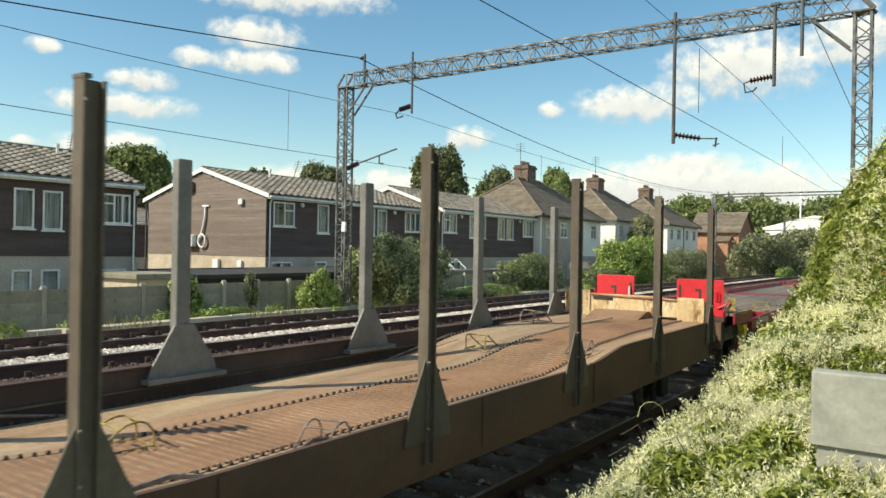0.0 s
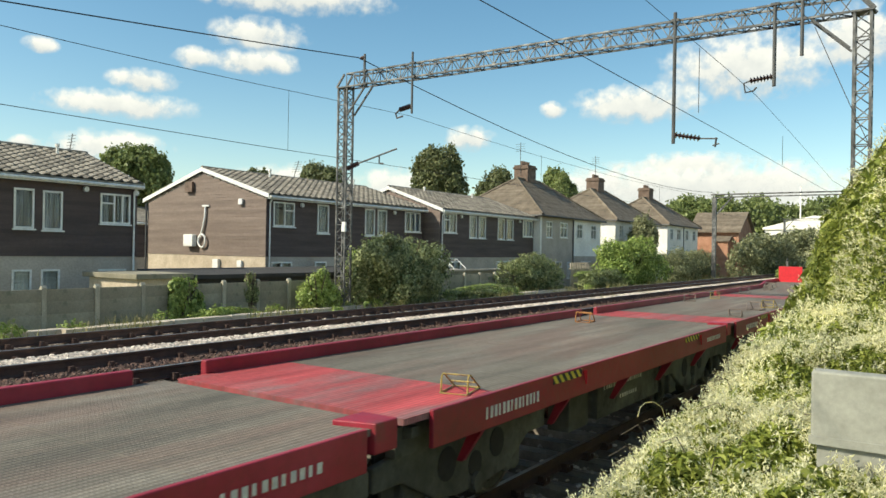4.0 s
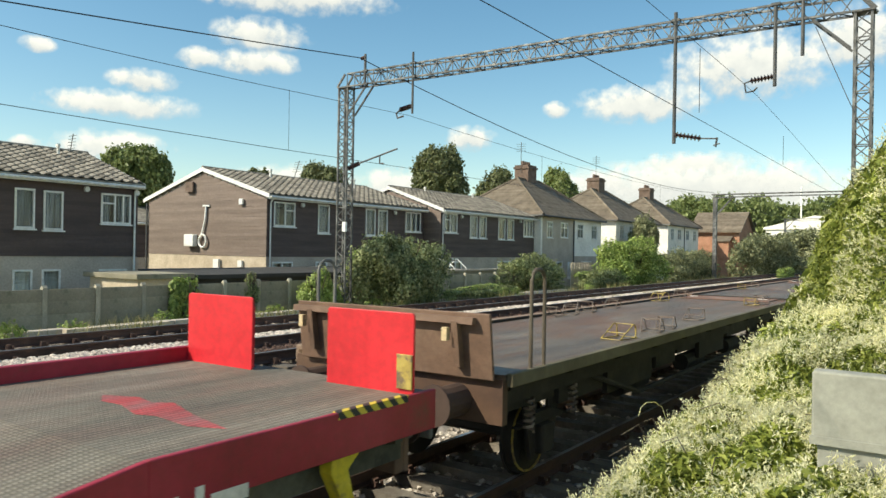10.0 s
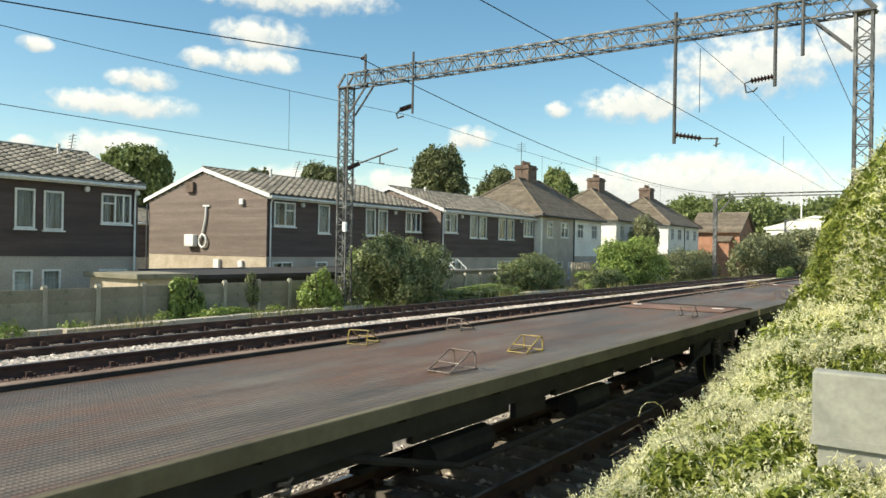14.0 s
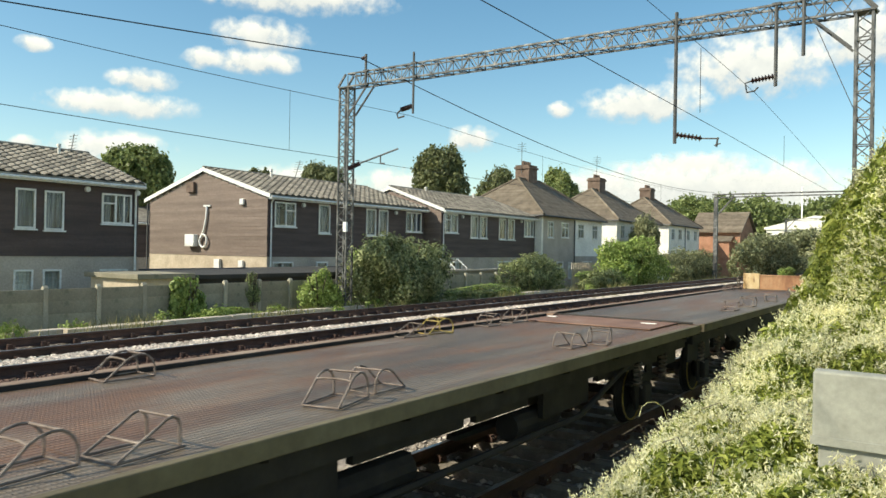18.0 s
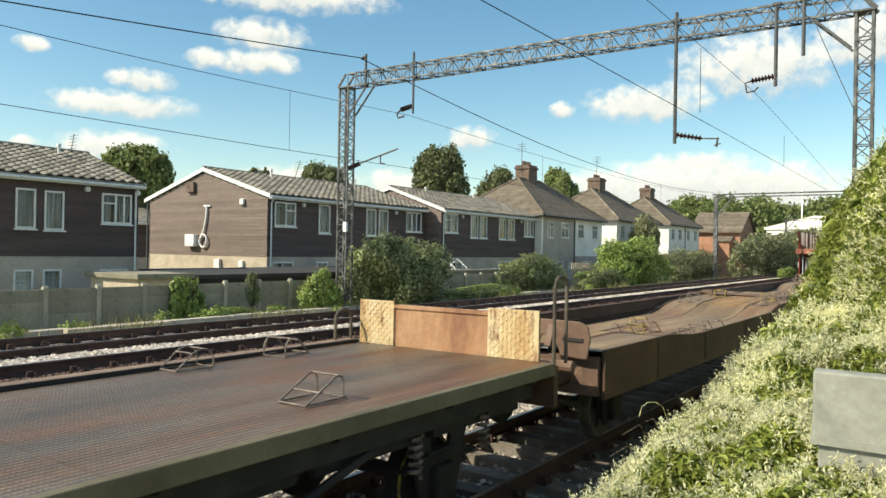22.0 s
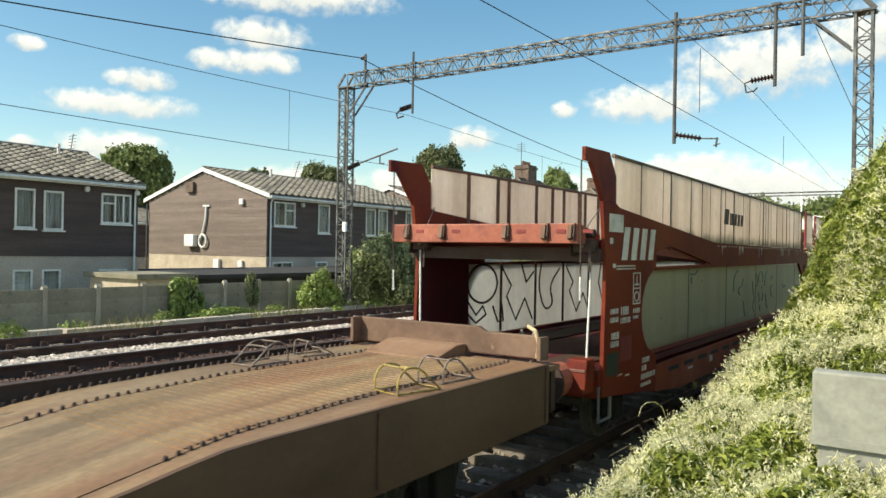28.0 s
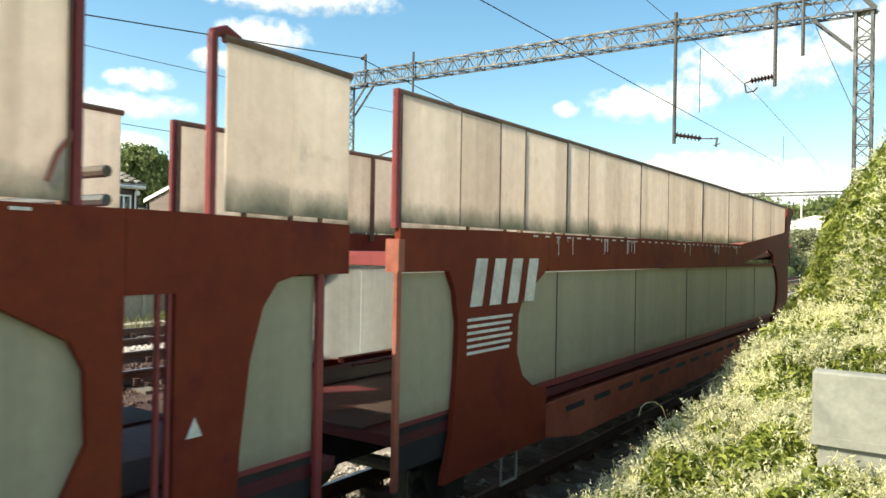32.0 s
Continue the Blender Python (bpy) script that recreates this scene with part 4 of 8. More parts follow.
M["cream_rust"] = surface("flaking_cream_paint_over_rust", (0.60, 0.44, 0.24), (0.44, 0.26, 0.10), (0.68, 0.56, 0.36), 0.75, big=2.6, fine=20, bump=0.35, stretch=(1.6, 1.6, 0.5), spots=(0.22, 0.10, 0.045), spot_scale=3.0, spot_range=(0.52, 0.62))
M["rust"] = surface("orange_rust_plate", (0.36, 0.185, 0.095), (0.22, 0.10, 0.055), (0.46, 0.28, 0.16), 0.85, big=2.4, fine=16, bump=0.2, stretch=(1, 1, 0.3), spots=(0.20, 0.085, 0.05), spot_scale=2.0, spot_range=(0.55, 0.72))
M["under"] = surface("black_greasy_underframe", (0.022, 0.018, 0.016), (0.012, 0.010, 0.009), (0.042, 0.035, 0.030), 0.8, big=2, fine=18, bump=0.2)
M["under_grey"] = surface("grey_green_dusty_underframe", (0.112, 0.106, 0.084), (0.06, 0.056, 0.044), (0.18, 0.172, 0.14), 0.85, big=1.4, fine=16, bump=0.15, spots=(0.04, 0.033, 0.027), spot_scale=1.6, spec=0.25)
M["tan_rust"] = surface("tan_rust_dusted_steel", (0.235, 0.158, 0.112), (0.15, 0.095, 0.066), (0.31, 0.225, 0.165), 0.8, big=1.0, fine=16, bump=0.15, spots=(0.15, 0.08, 0.05), spot_scale=1.8)
M["olive"] = surface("olive_deck_edge", (0.135, 0.110, 0.062), (0.09, 0.070, 0.040), (0.18, 0.15, 0.09), 0.75, big=1.2, fine=16, bump=0.12)
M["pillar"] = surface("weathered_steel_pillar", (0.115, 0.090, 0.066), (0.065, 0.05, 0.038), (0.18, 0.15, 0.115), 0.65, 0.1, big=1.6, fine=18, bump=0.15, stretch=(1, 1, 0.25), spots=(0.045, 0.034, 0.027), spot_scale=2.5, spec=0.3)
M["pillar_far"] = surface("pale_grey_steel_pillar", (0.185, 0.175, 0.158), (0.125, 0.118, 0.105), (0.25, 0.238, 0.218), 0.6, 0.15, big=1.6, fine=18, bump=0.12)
M["oxide_red"] = surface("oxide_red_wagon_paint", (0.176, 0.029, 0.012), (0.135, 0.019, 0.009), (0.215, 0.043, 0.015), 0.65, big=0.55, fine=12, bump=0.08, spots=(0.105, 0.014, 0.014), spot_scale=0.8, spot_range=(0.52, 0.64), spec=0.17)
# sill red raised above the wall paint to carry the light falling on it
M["lit_sill"] = surface("lit_oxide_red_sill", (0.27, 0.066, 0.034), (0.18, 0.042, 0.025), (0.35, 0.105, 0.062), 0.8, big=0.9, fine=14, bump=0.12, spots=(0.17, 0.036, 0.026), spot_scale=1.3, spot_range=(0.52, 0.68), spec=0.25)
M["maroon"] = surface("shaded_maroon_paint", (0.22, 0.03, 0.03), (0.15, 0.02, 0.022), (0.29, 0.05, 0.045), 0.6, big=1.0, fine=14, bump=0.1)
M["salmon"] = surface("pale_red_ramp_paint", (0.35, 0.100, 0.058), (0.25, 0.064, 0.040), (0.43, 0.145, 0.095), 0.6, big=1.6, fine=14, bump=0.12, spots=(0.19, 0.055, 0.04), spot_scale=2.4, spot_range=(0.52, 0.66))
M["ramp_rust"] = surface("scuffed_rusty_ramp_plate", (0.155, 0.066, 0.046), (0.095, 0.038, 0.028), (0.225, 0.112, 0.085), 0.7, big=1.6, fine=16, bump=0.2, spots=(0.38, 0.24, 0.19), spot_scale=3.2, spot_range=(0.62, 0.72))
# maroon darkened to hold the shade inside the double-deck wagons
M["maroon_dark"] = surface("interior_shade_maroon", (0.085, 0.010, 0.014), (0.05, 0.007, 0.009), (0.12, 0.016, 0.020), 0.6, big=1.2, fine=14, bump=0.1)
M["rust_dull"] = surface("dull_rust_bridging_plate", (0.205, 0.108, 0.072), (0.13, 0.07, 0.05), (0.27, 0.165, 0.12), 0.7, big=1.6, fine=16, bump=0.2, spots=(0.30, 0.22, 0.18), spot_scale=2.6, spot_range=(0.60, 0.70))
M["white_letter"] = surface("worn_white_lettering", (0.66, 0.615, 0.55), (0.46, 0.42, 0.37), (0.76, 0.72, 0.66), 0.6, big=3, fine=20, bump=0.0)
M["dark_letter"] = surface("dark_brown_lettering", (0.055, 0.03, 0.028), rough=0.6, big=3, fine=20, bump=0.0)
M["green_black"] = surface("dark_green_patch", (0.022, 0.032, 0.022), rough=0.7, big=3, fine=20, bump=0.05)
M["teal"] = surface("teal_spray_paint", (0.015, 0.13, 0.13), rough=0.6, big=6, fine=20, bump=0.0)
M["black_spray"] = surface("black_spray_paint", (0.03, 0.03, 0.03), rough=0.6, big=6, fine=20, bump=0.0)


def stripes_material():
    m, t, p = nodes_of("black_yellow_hazard_stripe")
    co = t.nodes.new("ShaderNodeTexCoord")
    w = t.nodes.new("ShaderNodeTexWave")
    w.bands_direction = "DIAGONAL"
    w.inputs["Scale"].default_value = 4.6
    t.links.new(co.outputs["Object"], w.inputs["Vector"])
    r = ramp_node(t, w.outputs["Fac"], [(0.49, (0.02, 0.02, 0.02)), (0.51, (0.62, 0.46, 0.05))])
    t.links.new(r.outputs[0], p.inputs["Base Color"])
    p.inputs["Roughness"].default_value = 0.6
    return m


M["hazard"] = stripes_material()


def deck_material(name, base, dark, light, stain, rib=34.0, rib_strength=0.5, edge=None, rough=0.8):
    """Ribbed tread plate, with rust stains drawn out along the deck."""
    m, t, p = nodes_of(name)
    a = noise_node(t, 0.55, 6, 0.65, (1.6, 0.5, 1))
    b = noise_node(t, 16, 4, 0.7)
    col = ramp_node(t, a.outputs[0], [(0.32, dark), (0.5, base), (0.68, light)]).outputs[0]
    s = noise_node(t, 0.75, 7, 0.68, (1.7, 0.40, 1))
    f = ramp_node(t, s.outputs[0], [(0.44, (0, 0, 0)), (0.60, (0.92, 0.92, 0.92))]).outputs[0]
    col = mix_node(t, f, col, stain)
    w0 = noise_node(t, 1.3, 6, 0.62, (2.4, 0.16, 1))
    col = mix_node(t, 0.85, col, ramp_node(t, w0.outputs[0], [(0.34, (0.62,) * 3), (0.52, (0.98,) * 3), (0.68, (1.30,) * 3)]).outputs[0], "MULTIPLY")
    g = ramp_node(t, b.outputs[0], [(0.3, (0.75,) * 3), (0.7, (1.2,) * 3)]).outputs[0]
    col = mix_node(t, 0.8, col, g, "MULTIPLY")
    co = t.nodes.new("ShaderNodeTexCoord")
    w = t.nodes.new("ShaderNodeTexWave")
    w.bands_direction = "Y"
    w.inputs["Scale"].default_value = rib / 6.283 * 2
    w.inputs["Distortion"].default_value = 0.4
    t.links.new(co.outputs["Object"], w.inputs["Vector"])
    w2 = t.nodes.new("ShaderNodeTexWave")
    w2.bands_direction = "X"
    w2.inputs["Scale"].default_value = rib / 6.283 * 1.1
    t.links.new(co.outputs["Object"], w2.inputs["Vector"])
    mul = t.nodes.new("ShaderNodeMath")
    mul.operation = "MULTIPLY"
    t.links.new(w.outputs["Fac"], mul.inputs[0])
    t.links.new(w2.outputs["Fac"], mul.inputs[1])
    k = ramp_node(t, mul.outputs[0], [(0.1, (0.70,) * 3), (0.7, (1.22,) * 3)]).outputs[0]
    col = mix_node(t, 0.9 if rib_strength > 0.1 else 0.0, col, k, "MULTIPLY")
    t.links.new(col, p.inputs["Base Color"])
    bp = t.nodes.new("ShaderNodeBump")
    bp.inputs["Strength"].default_value, bp.inputs["Distance"].default_value = rib_strength, 0.012
    t.links.new(mul.outputs[0], bp.inputs["Height"])
    t.links.new(bp.outputs[0], p.inputs["Normal"])
    p.inputs["Roughness"].default_value = rough
    return m


M["grey_deck"] = deck_material("dusty_grey_tread_plate", (0.182, 0.158, 0.122), (0.12, 0.103, 0.078), (0.24, 0.213, 0.172), (0.20, 0.14, 0.108))
M["pink_deck"] = deck_material("red_stained_tread_plate", (0.50, 0.070, 0.075), (0.40, 0.05, 0.052), (0.54, 0.12, 0.125), (0.26, 0.15, 0.145), rib_strength=0.3)
M["brown_deck"] = deck_material("rust_brown_tread_plate", (0.162, 0.120, 0.083), (0.098, 0.068, 0.044), (0.222, 0.178, 0.133), (0.185, 0.085, 0.037), rib_strength=0.7, rough=0.45)
M["sand_deck"] = deck_material("sandy_rusted_deck", (0.37, 0.262, 0.155), (0.28, 0.19, 0.112), (0.44, 0.325, 0.21), (0.32, 0.18, 0.098), rib=10, rib_strength=0.08)
M["ochre_deck"] = deck_material("ochre_brown_rusted_deck", (0.272, 0.184, 0.098), (0.18, 0.118, 0.062), (0.35, 0.25, 0.145), (0.22, 0.115, 0.058), rib=10, rib_strength=0.06, rough=0.6)
M["rib_rust"] = surface("rust_brown_rib", (0.24, 0.135, 0.078), (0.16, 0.09, 0.055), (0.31, 0.19, 0.12), 0.85, big=0.8, fine=16, bump=0.15)
M["girder"] = surface("dark_maroon_brown_girder", (0.060, 0.034, 0.026), (0.038, 0.022, 0.018), (0.09, 0.055, 0.042), 0.75, big=0.9, fine=16, bump=0.15)


def panel_material(name, base, streak, low, through_light=0.0, grime=None):
    """Translucent-looking sheet with dark vertical run-off streaks and grime along its lower edge."""
    m, t, p = nodes_of(name)
    a = noise_node(t, 1.0, 5, 0.6, (1, 2.6, 0.12))
    b = noise_node(t, 0.6, 5, 0.6)
    c = noise_node(t, 9, 5, 0.7)
    f = ramp_node(t, a.outputs[0], [(0.42, (0, 0, 0)), (0.70, (1, 1, 1))]).outputs[0]
    col = mix_node(t, f, base, streak)
    col = mix_node(t, ramp_node(t, b.outputs[0], [(0.4, (0, 0, 0)), (0.8, (0.7, 0.7, 0.7))]).outputs[0], col, low)
    col = mix_node(t, 0.5, col, ramp_node(t, c.outputs[0], [(0.3, (0.85,) * 3), (0.7, (1.12,) * 3)]).outputs[0], "MULTIPLY")
    if grime:
        co = t.nodes.new("ShaderNodeTexCoord")
        sep = t.nodes.new("ShaderNodeSeparateXYZ")
        t.links.new(co.outputs["Object"], sep.inputs[0])
        rise = t.nodes.new("ShaderNodeMapRange")
        rise.inputs[1].default_value, rise.inputs[2].default_value, rise.inputs[3].default_value, rise.inputs[4].default_value = grime[0], grime[1], 0.62, 0.0
        t.links.new(sep.outputs[2], rise.inputs[0])
        d = noise_node(t, 2.2, 6, 0.7, (1, 1, 0.7))
        add = t.nodes.new("ShaderNodeMath")
        add.operation = "MULTIPLY_ADD"
        add.inputs[1].default_value = 1.0
        t.links.new(d.outputs[0], add.inputs[0])
        t.links.new(rise.outputs[0], add.inputs[2])
        col = mix_node(t, ramp_node(t, add.outputs[0], [(0.60, (0, 0, 0)), (1.0, (0.9, 0.9, 0.9))]).outputs[0], col, grime[2])
    t.links.new(col, p.inputs["Base Color"])
    p.inputs["Roughness"].default_value = 0.55
    if through_light:
        tr = t.nodes.new("ShaderNodeBsdfTranslucent")
        t.links.new(mix_node(t, 1.0, col, (1.0, 0.97, 0.91), "MULTIPLY"), tr.inputs[0])
        mx = t.nodes.new("ShaderNodeMixShader")
        mx.inputs[0].default_value = through_light
        t.links.new(p.outputs[0], mx.inputs[1])
        t.links.new(tr.outputs[0], mx.inputs[2])
        t.links.new(mx.outputs[0], t.nodes["Material Output"].inputs[0])
    return m


M["cream_panel"] = panel_material("stained_cream_side_sheet", (0.92, 0.862, 0.815), (0.66, 0.585, 0.515), (0.84, 0.765, 0.69), 0.6, (2.58, 2.86, (0.24, 0.25, 0.19)))
M["inner_sheet"] = panel_material("pale_grey_white_sheet", (0.88, 0.90, 0.92), (0.70, 0.70, 0.70), (0.8, 0.8, 0.78), 0.55)
M["green_panel"] = panel_material("pale_green_side_sheet", (0.355, 0.312, 0.215), (0.265, 0.235, 0.165), (0.305, 0.265, 0.18), 0.0, (1.14, 1.30, (0.24, 0.18, 0.12)))

NEAR, FAR = 1.43, -1.45
TRAIN = []          # (thing, its place along the train)
WHEELS = []         # wheelsets that roll


def wagon(name, y, label, group):
    t = thing(name, label, "railway wagon", (NEAR_X, y, 0), group)
    TRAIN.append((t, y))
    return t


def chock_mesh(name, mat, kind=0):
    """A loose wheel chock bent from thin tube: a base frame and a wedge above it."""
    g = Geo(True)
    r, w = 0.0105, 0.16
    g.tube([(-w, -0.27, 0.014), (w, -0.27, 0.014), (w, 0.24, 0.014), (-w, 0.24, 0.014), (-w, -0.27, 0.014)], r, 6)
    back = [(0.24 - 0.01 * k * k * 0.4, 0.10 + 0.028 * k) for k in range(5)]
    for x in (-w, w):
        if kind == 0:
            bend = [(-0.27, 0.014), (-0.12, 0.135), (-0.06, 0.190), (0.0, 0.222), (0.08, 0.238), (0.14, 0.232)]
            g.tube([(x, y, z) for y, z in bend + back[::-1] + [(0.24, 0.014)]], r, 6)
        else:
            g.tube([(x, y, z) for y, z in ((-0.27, 0.014), (0.04, 0.18), (0.09, 0.212), (0.14, 0.22), (0.18, 0.20), (0.195, 0.16), (0.20, 0.014))], r, 6)
    if kind == 0:
        g.tube([(-w, 0.14, 0.232), (w, 0.14, 0.232)], r, 6).tube([(-w, -0.06, 0.19), (-w * 0.5, -0.05, 0.198), (w * 0.5, -0.05, 0.198), (w, -0.06, 0.19)], r, 6)
    else:
        g.tube([(-w, 0.14, 0.22), (w, 0.14, 0.22)], r, 6).tube([(-w, -0.10, 0.10), (w, -0.10, 0.10)], r, 6)
    return g.mesh(name, mat)


CHOCKS = [[chock_mesh("wheel_chock", M[m], k) for k in (0, 1)] for m in ("tube", "yellow", "tube_orange")]


def chocks(t, y_ref, z, places, y0, y1):
    rnd = random.Random(int(y_ref))
    for x, y, c in places:
        if y0 <= y < y1:
            x, y = max(-1.15, min(1.15, x)), y + 0.125 * x - 0.178
            zz = z(y - y_ref) if callable(z) else z
            part("wheel_chock", rnd.choice(CHOCKS[c]), None, t, "yellow wire wheel chock" if c == 1 else "", at=pose(x, y - y_ref, zz, 0, 0, rnd.choice((0, 180)) + rnd.uniform(-16, 16)) @ Matrix.Diagonal((*[rnd.uniform(0.72, 0.90)] * 3, 1)))


def wheelset(t, y, r=0.42, mat="under_grey"):
    """An axle with two wheels that rolls along the track."""
    g = Geo(True).tube([(-0.75, 0, 0), (0.75, 0, 0)], 0.07, 8)
    for s in (-1, 1):
        g.disc((s * 0.745, 0, 0), "x", r, 0.11, 28)
        g.disc((s * 0.70, 0, 0), "x", r + 0.03, 0.03, 28)
        g.disc((s * 0.82, 0, 0), "x", 0.12, 0.10, 12)
    w = part("wheelset", g, M[mat], t, at=pose(0, y, r))
    ring = Geo(True)
    for k in range(20):
        a, b = k * math.pi / 10, (k + 1) * math.pi / 10
        ring.bar((0.805, math.cos(a) * (r - 0.03), math.sin(a) * (r - 0.03)), (0.805, math.cos(b) * (r - 0.03), math.sin(b) * (r - 0.03)), 0.02)
    part("wheel_rim", ring, M["yellow"] if mat == "under" else M["tube"], w)
    for k in range(5):
        a = k * math.pi * 0.4
        part("web_hole", Geo(True).disc((0.802, math.cos(a) * 0.24, math.sin(a) * 0.24), "x", 0.07, 0.012, 10), M["under"], w)
    WHEELS.append((w, y, r))
    return w


def running_gear(t, y, mat="under", wheel_mat="under"):
    wheelset(t, y, mat=wheel_mat)
    for s in (-1, 1):
        part("axle_box", Geo().box(s * 0.98 - 0.11, s * 0.98 + 0.11, y - 0.17, y + 0.17, 0.27, 0.58), M[mat], t, bevel=0.03)
        g = Geo()
        for k in range(5):
            g.box(s * 0.98 - 0.05, s * 0.98 + 0.05, y - 0.60 + k * 0.09, y + 0.60 - k * 0.09, 0.60 + k * 0.024, 0.62 + k * 0.024)
        part("leaf_spring", g, M[mat], t)
        for e in (-1, 1):
            part("axle_guard", Geo().prism([(y + e * 0.16, 0.22), (y + e * 0.27, 0.22), (y + e * 0.50, 0.98), (y + e * 0.16, 0.98)], "x", s * 0.98 - 0.02, s * 0.98 + 0.02), M[mat], t)


def underframe(t, length, z, mat="under", spine=0.28):
    part("centre_sill", Geo().box(-spine, spine, 0.1, length - 0.1, z - 0.50, z - 0.06), M[mat], t)
    for s in (-1, 1):
        part("sole_bar", Geo().box(s * 1.16 - 0.05, s * 1.16 + 0.05, 0.15, length - 0.15, z - 0.30, z - 0.06), M[mat], t)
    n = int(length / 1.4)
    for i in range(n):
        y = 0.3 + i * (length - 0.6) / (n - 1)
        part("cross_member", Geo().prism([(-1.3, z - 0.06), (1.3, z - 0.06), (1.3, z - 0.14), (0.4, z - 0.36), (-0.4, z - 0.36), (-1.3, z - 0.14)], "y", y - 0.05, y + 0.05), M[mat], t)


def buffer(t, x, y, z, sign, mat="girder", r=0.19):
    b = part("buffer", Geo().tube([(x, y, z), (x, y + sign * 0.42, z)], r * 0.80, 16), M[mat], t)
    part("buffer_head", Geo().disc((x, y + sign * 0.44, z), "y", r * 1.0, 0.04, 18), M["girder"], b)
    return b


def label_bars(t, x, rows, mat, name="lettering"):
    """Lines of small marks on a side that faces +x: (y, z, width, height, count)."""
    for y, z, w, h, n in rows:
        n = n if n == 1 else int(n * 1.6)
        for k in range(n):
            d = 0.58 if k % 3 else 0.40
            part(name, Geo().box(x, x + 0.004, y + k * w / n, y + (k + (d if n > 1 else 1.0)) * w / n, z, z + h), M[mat], t)


# --- red low wagons, four units
RED_CHOCKS = [(-1.1, 23.64, 1), (-1.04, 24.35, 1), (-0.89, 24.74, 0), (-0.98, 25.57, 1), (1.09, 22.04, 0), (1.1, 22.7, 0), (1.13, 19.96, 1), (1.12, 28.81, 1), (1.1, 39.93, 0), (1.1, 43.58, 1), (1.02, 42.41, 0), (-1.1, 44.78, 0), (-0.91, 46.72, 1), (-0.93, 50.74, 0), (-1.06, 56.12, 0), (0.76, 55.3, 0), (-0.79, 36.6, 2), (-0.95, 55.05, 0), (-0.83, 54.2, 0), (1.1, 54.57, 0), (1.1, 55.31, 0)]


def red_wagon(y0, y1, ramp_start, ramp_end):
    L = y1 - y0
    t = wagon("red_car_wagon", y0, "low red articulated car-carrying wagon with a dusty grey deck", "red wagons")
    zd = 1.20
    prof = [(0.0, zd), (L, zd)]
    if ramp_start:
        prof = [(0.0, 1.36), (1.9, 1.36), (3.1, zd), (L, zd)]
    if ramp_end:
        prof = [(0.0, zd), (L - 3.9, zd), (L - 2.7, 1.36), (L, 1.36)]

    def z_at(y):
        for (a, za), (b, zb) in zip(prof, prof[1:]):
            if a <= y <= b:
                return za + (zb - za) * (y - a) / (b - a)
        return zd
    # deck plates with a joint between them
    cuts = sorted({0.21 if ramp_start else 0.0, L, *[max(p[0], 0.21 if ramp_start else 0.0) for p in prof], *[i * 2.4 for i in range(1, int(L / 2.4) + 1)], *((1.5, 3.7) if ramp_start else (1.5,))})
    for a, b in zip(cuts, cuts[1:]):
        if b - a < 0.05:
            continue
        za, zb = z_at(a + 1e-4), z_at(b - 1e-4)
        pink = a < 1.0 and not ramp_start
        e = 1.04 if ramp_start and 1.5 < (a + b) / 2 < 3.7 else 1.40
        g = Geo().add([(-1.38, a, za - 0.05), (e, a, za - 0.05), (e, b - 0.008, zb - 0.05), (-1.38, b - 0.008, zb - 0.05), (-1.38, a, za), (e, a, za), (e, b - 0.008, zb), (-1.38, b - 0.008, zb)],
                      [(0, 3, 2, 1), (4, 5, 6, 7), (0, 1, 5, 4), (1, 2, 6, 5), (2, 3, 7, 6), (3, 0, 4, 7)])
        part("deck_plate", g, M["pink_deck"] if pink else M["grey_deck"], t, "red-stained deck plate" if pink else "")
    e0, e1 = 0.35, L - 0.35
    # far kerb
    for (a, za), (b, zb) in zip(prof, prof[1:]):
        a2, b2 = max(a, e0 if not ramp_start else 0.0), min(b, e1 if not ramp_end else L)
        za, zb = z_at(a2 + 1e-4), z_at(b2 - 1e-4)
        part("kerb", Geo().prism([(a2, za - 0.15), (b2, zb - 0.15), (b2, zb + 0.13), (a2, za + 0.13)], "x", -1.47, -1.385), M["red"], t, "raised red kerb", bevel=0.012)
        part("edge_beam", Geo().prism([(a2, za - 0.28), (b2, zb - 0.28), (b2, zb + 0.02), (a2, za + 0.02)] if not (ramp_start and b2 < 4) else ([(a2, 1.17), (1.5, 1.14), (1.5, 1.38), (a2, 1.38)] if b2 < 2 else [(1.5, 0.98), (b2, 0.96), (b2, 1.215), (1.5, 1.19)]), "x", 1.40, 1.445), M["red"], t, "red edge beam", bevel=0.008)
    for y in [1.2 + i * 1.9 for i in range(int((L - 2) / 1.9) + 1)]:
        part("side_bracket", Geo().prism([(1.40, z_at(y) - 0.06), (1.425, z_at(y) - 0.28), (1.22, 0.62), (1.16, 0.62)], "y", y - 0.03, y + 0.03), M["red"], t)
    for y in (4.0 if ramp_start else 2.6, L - 4.6 if ramp_end else L - 3.0):
        part("hazard_strip", Geo().prism([(y, z_at(y) - 0.075), (y + 0.75, z_at(y) - 0.075), (y + 0.75, z_at(y) + 0.005), (y, z_at(y) + 0.005)], "x", 1.447, 1.452), M["hazard"], t, "black and yellow hazard strip")
        part("release_handle", Geo().tube([(1.46, y + 0.8, z_at(y) - 0.02), (1.47, y + 0.83, z_at(y) - 0.16), (1.46, y + 0.86, z_at(y) - 0.02)], 0.012, 5), M["red_flap"], t)
    underframe(t, L, 1.14, "under_grey", 0.34)
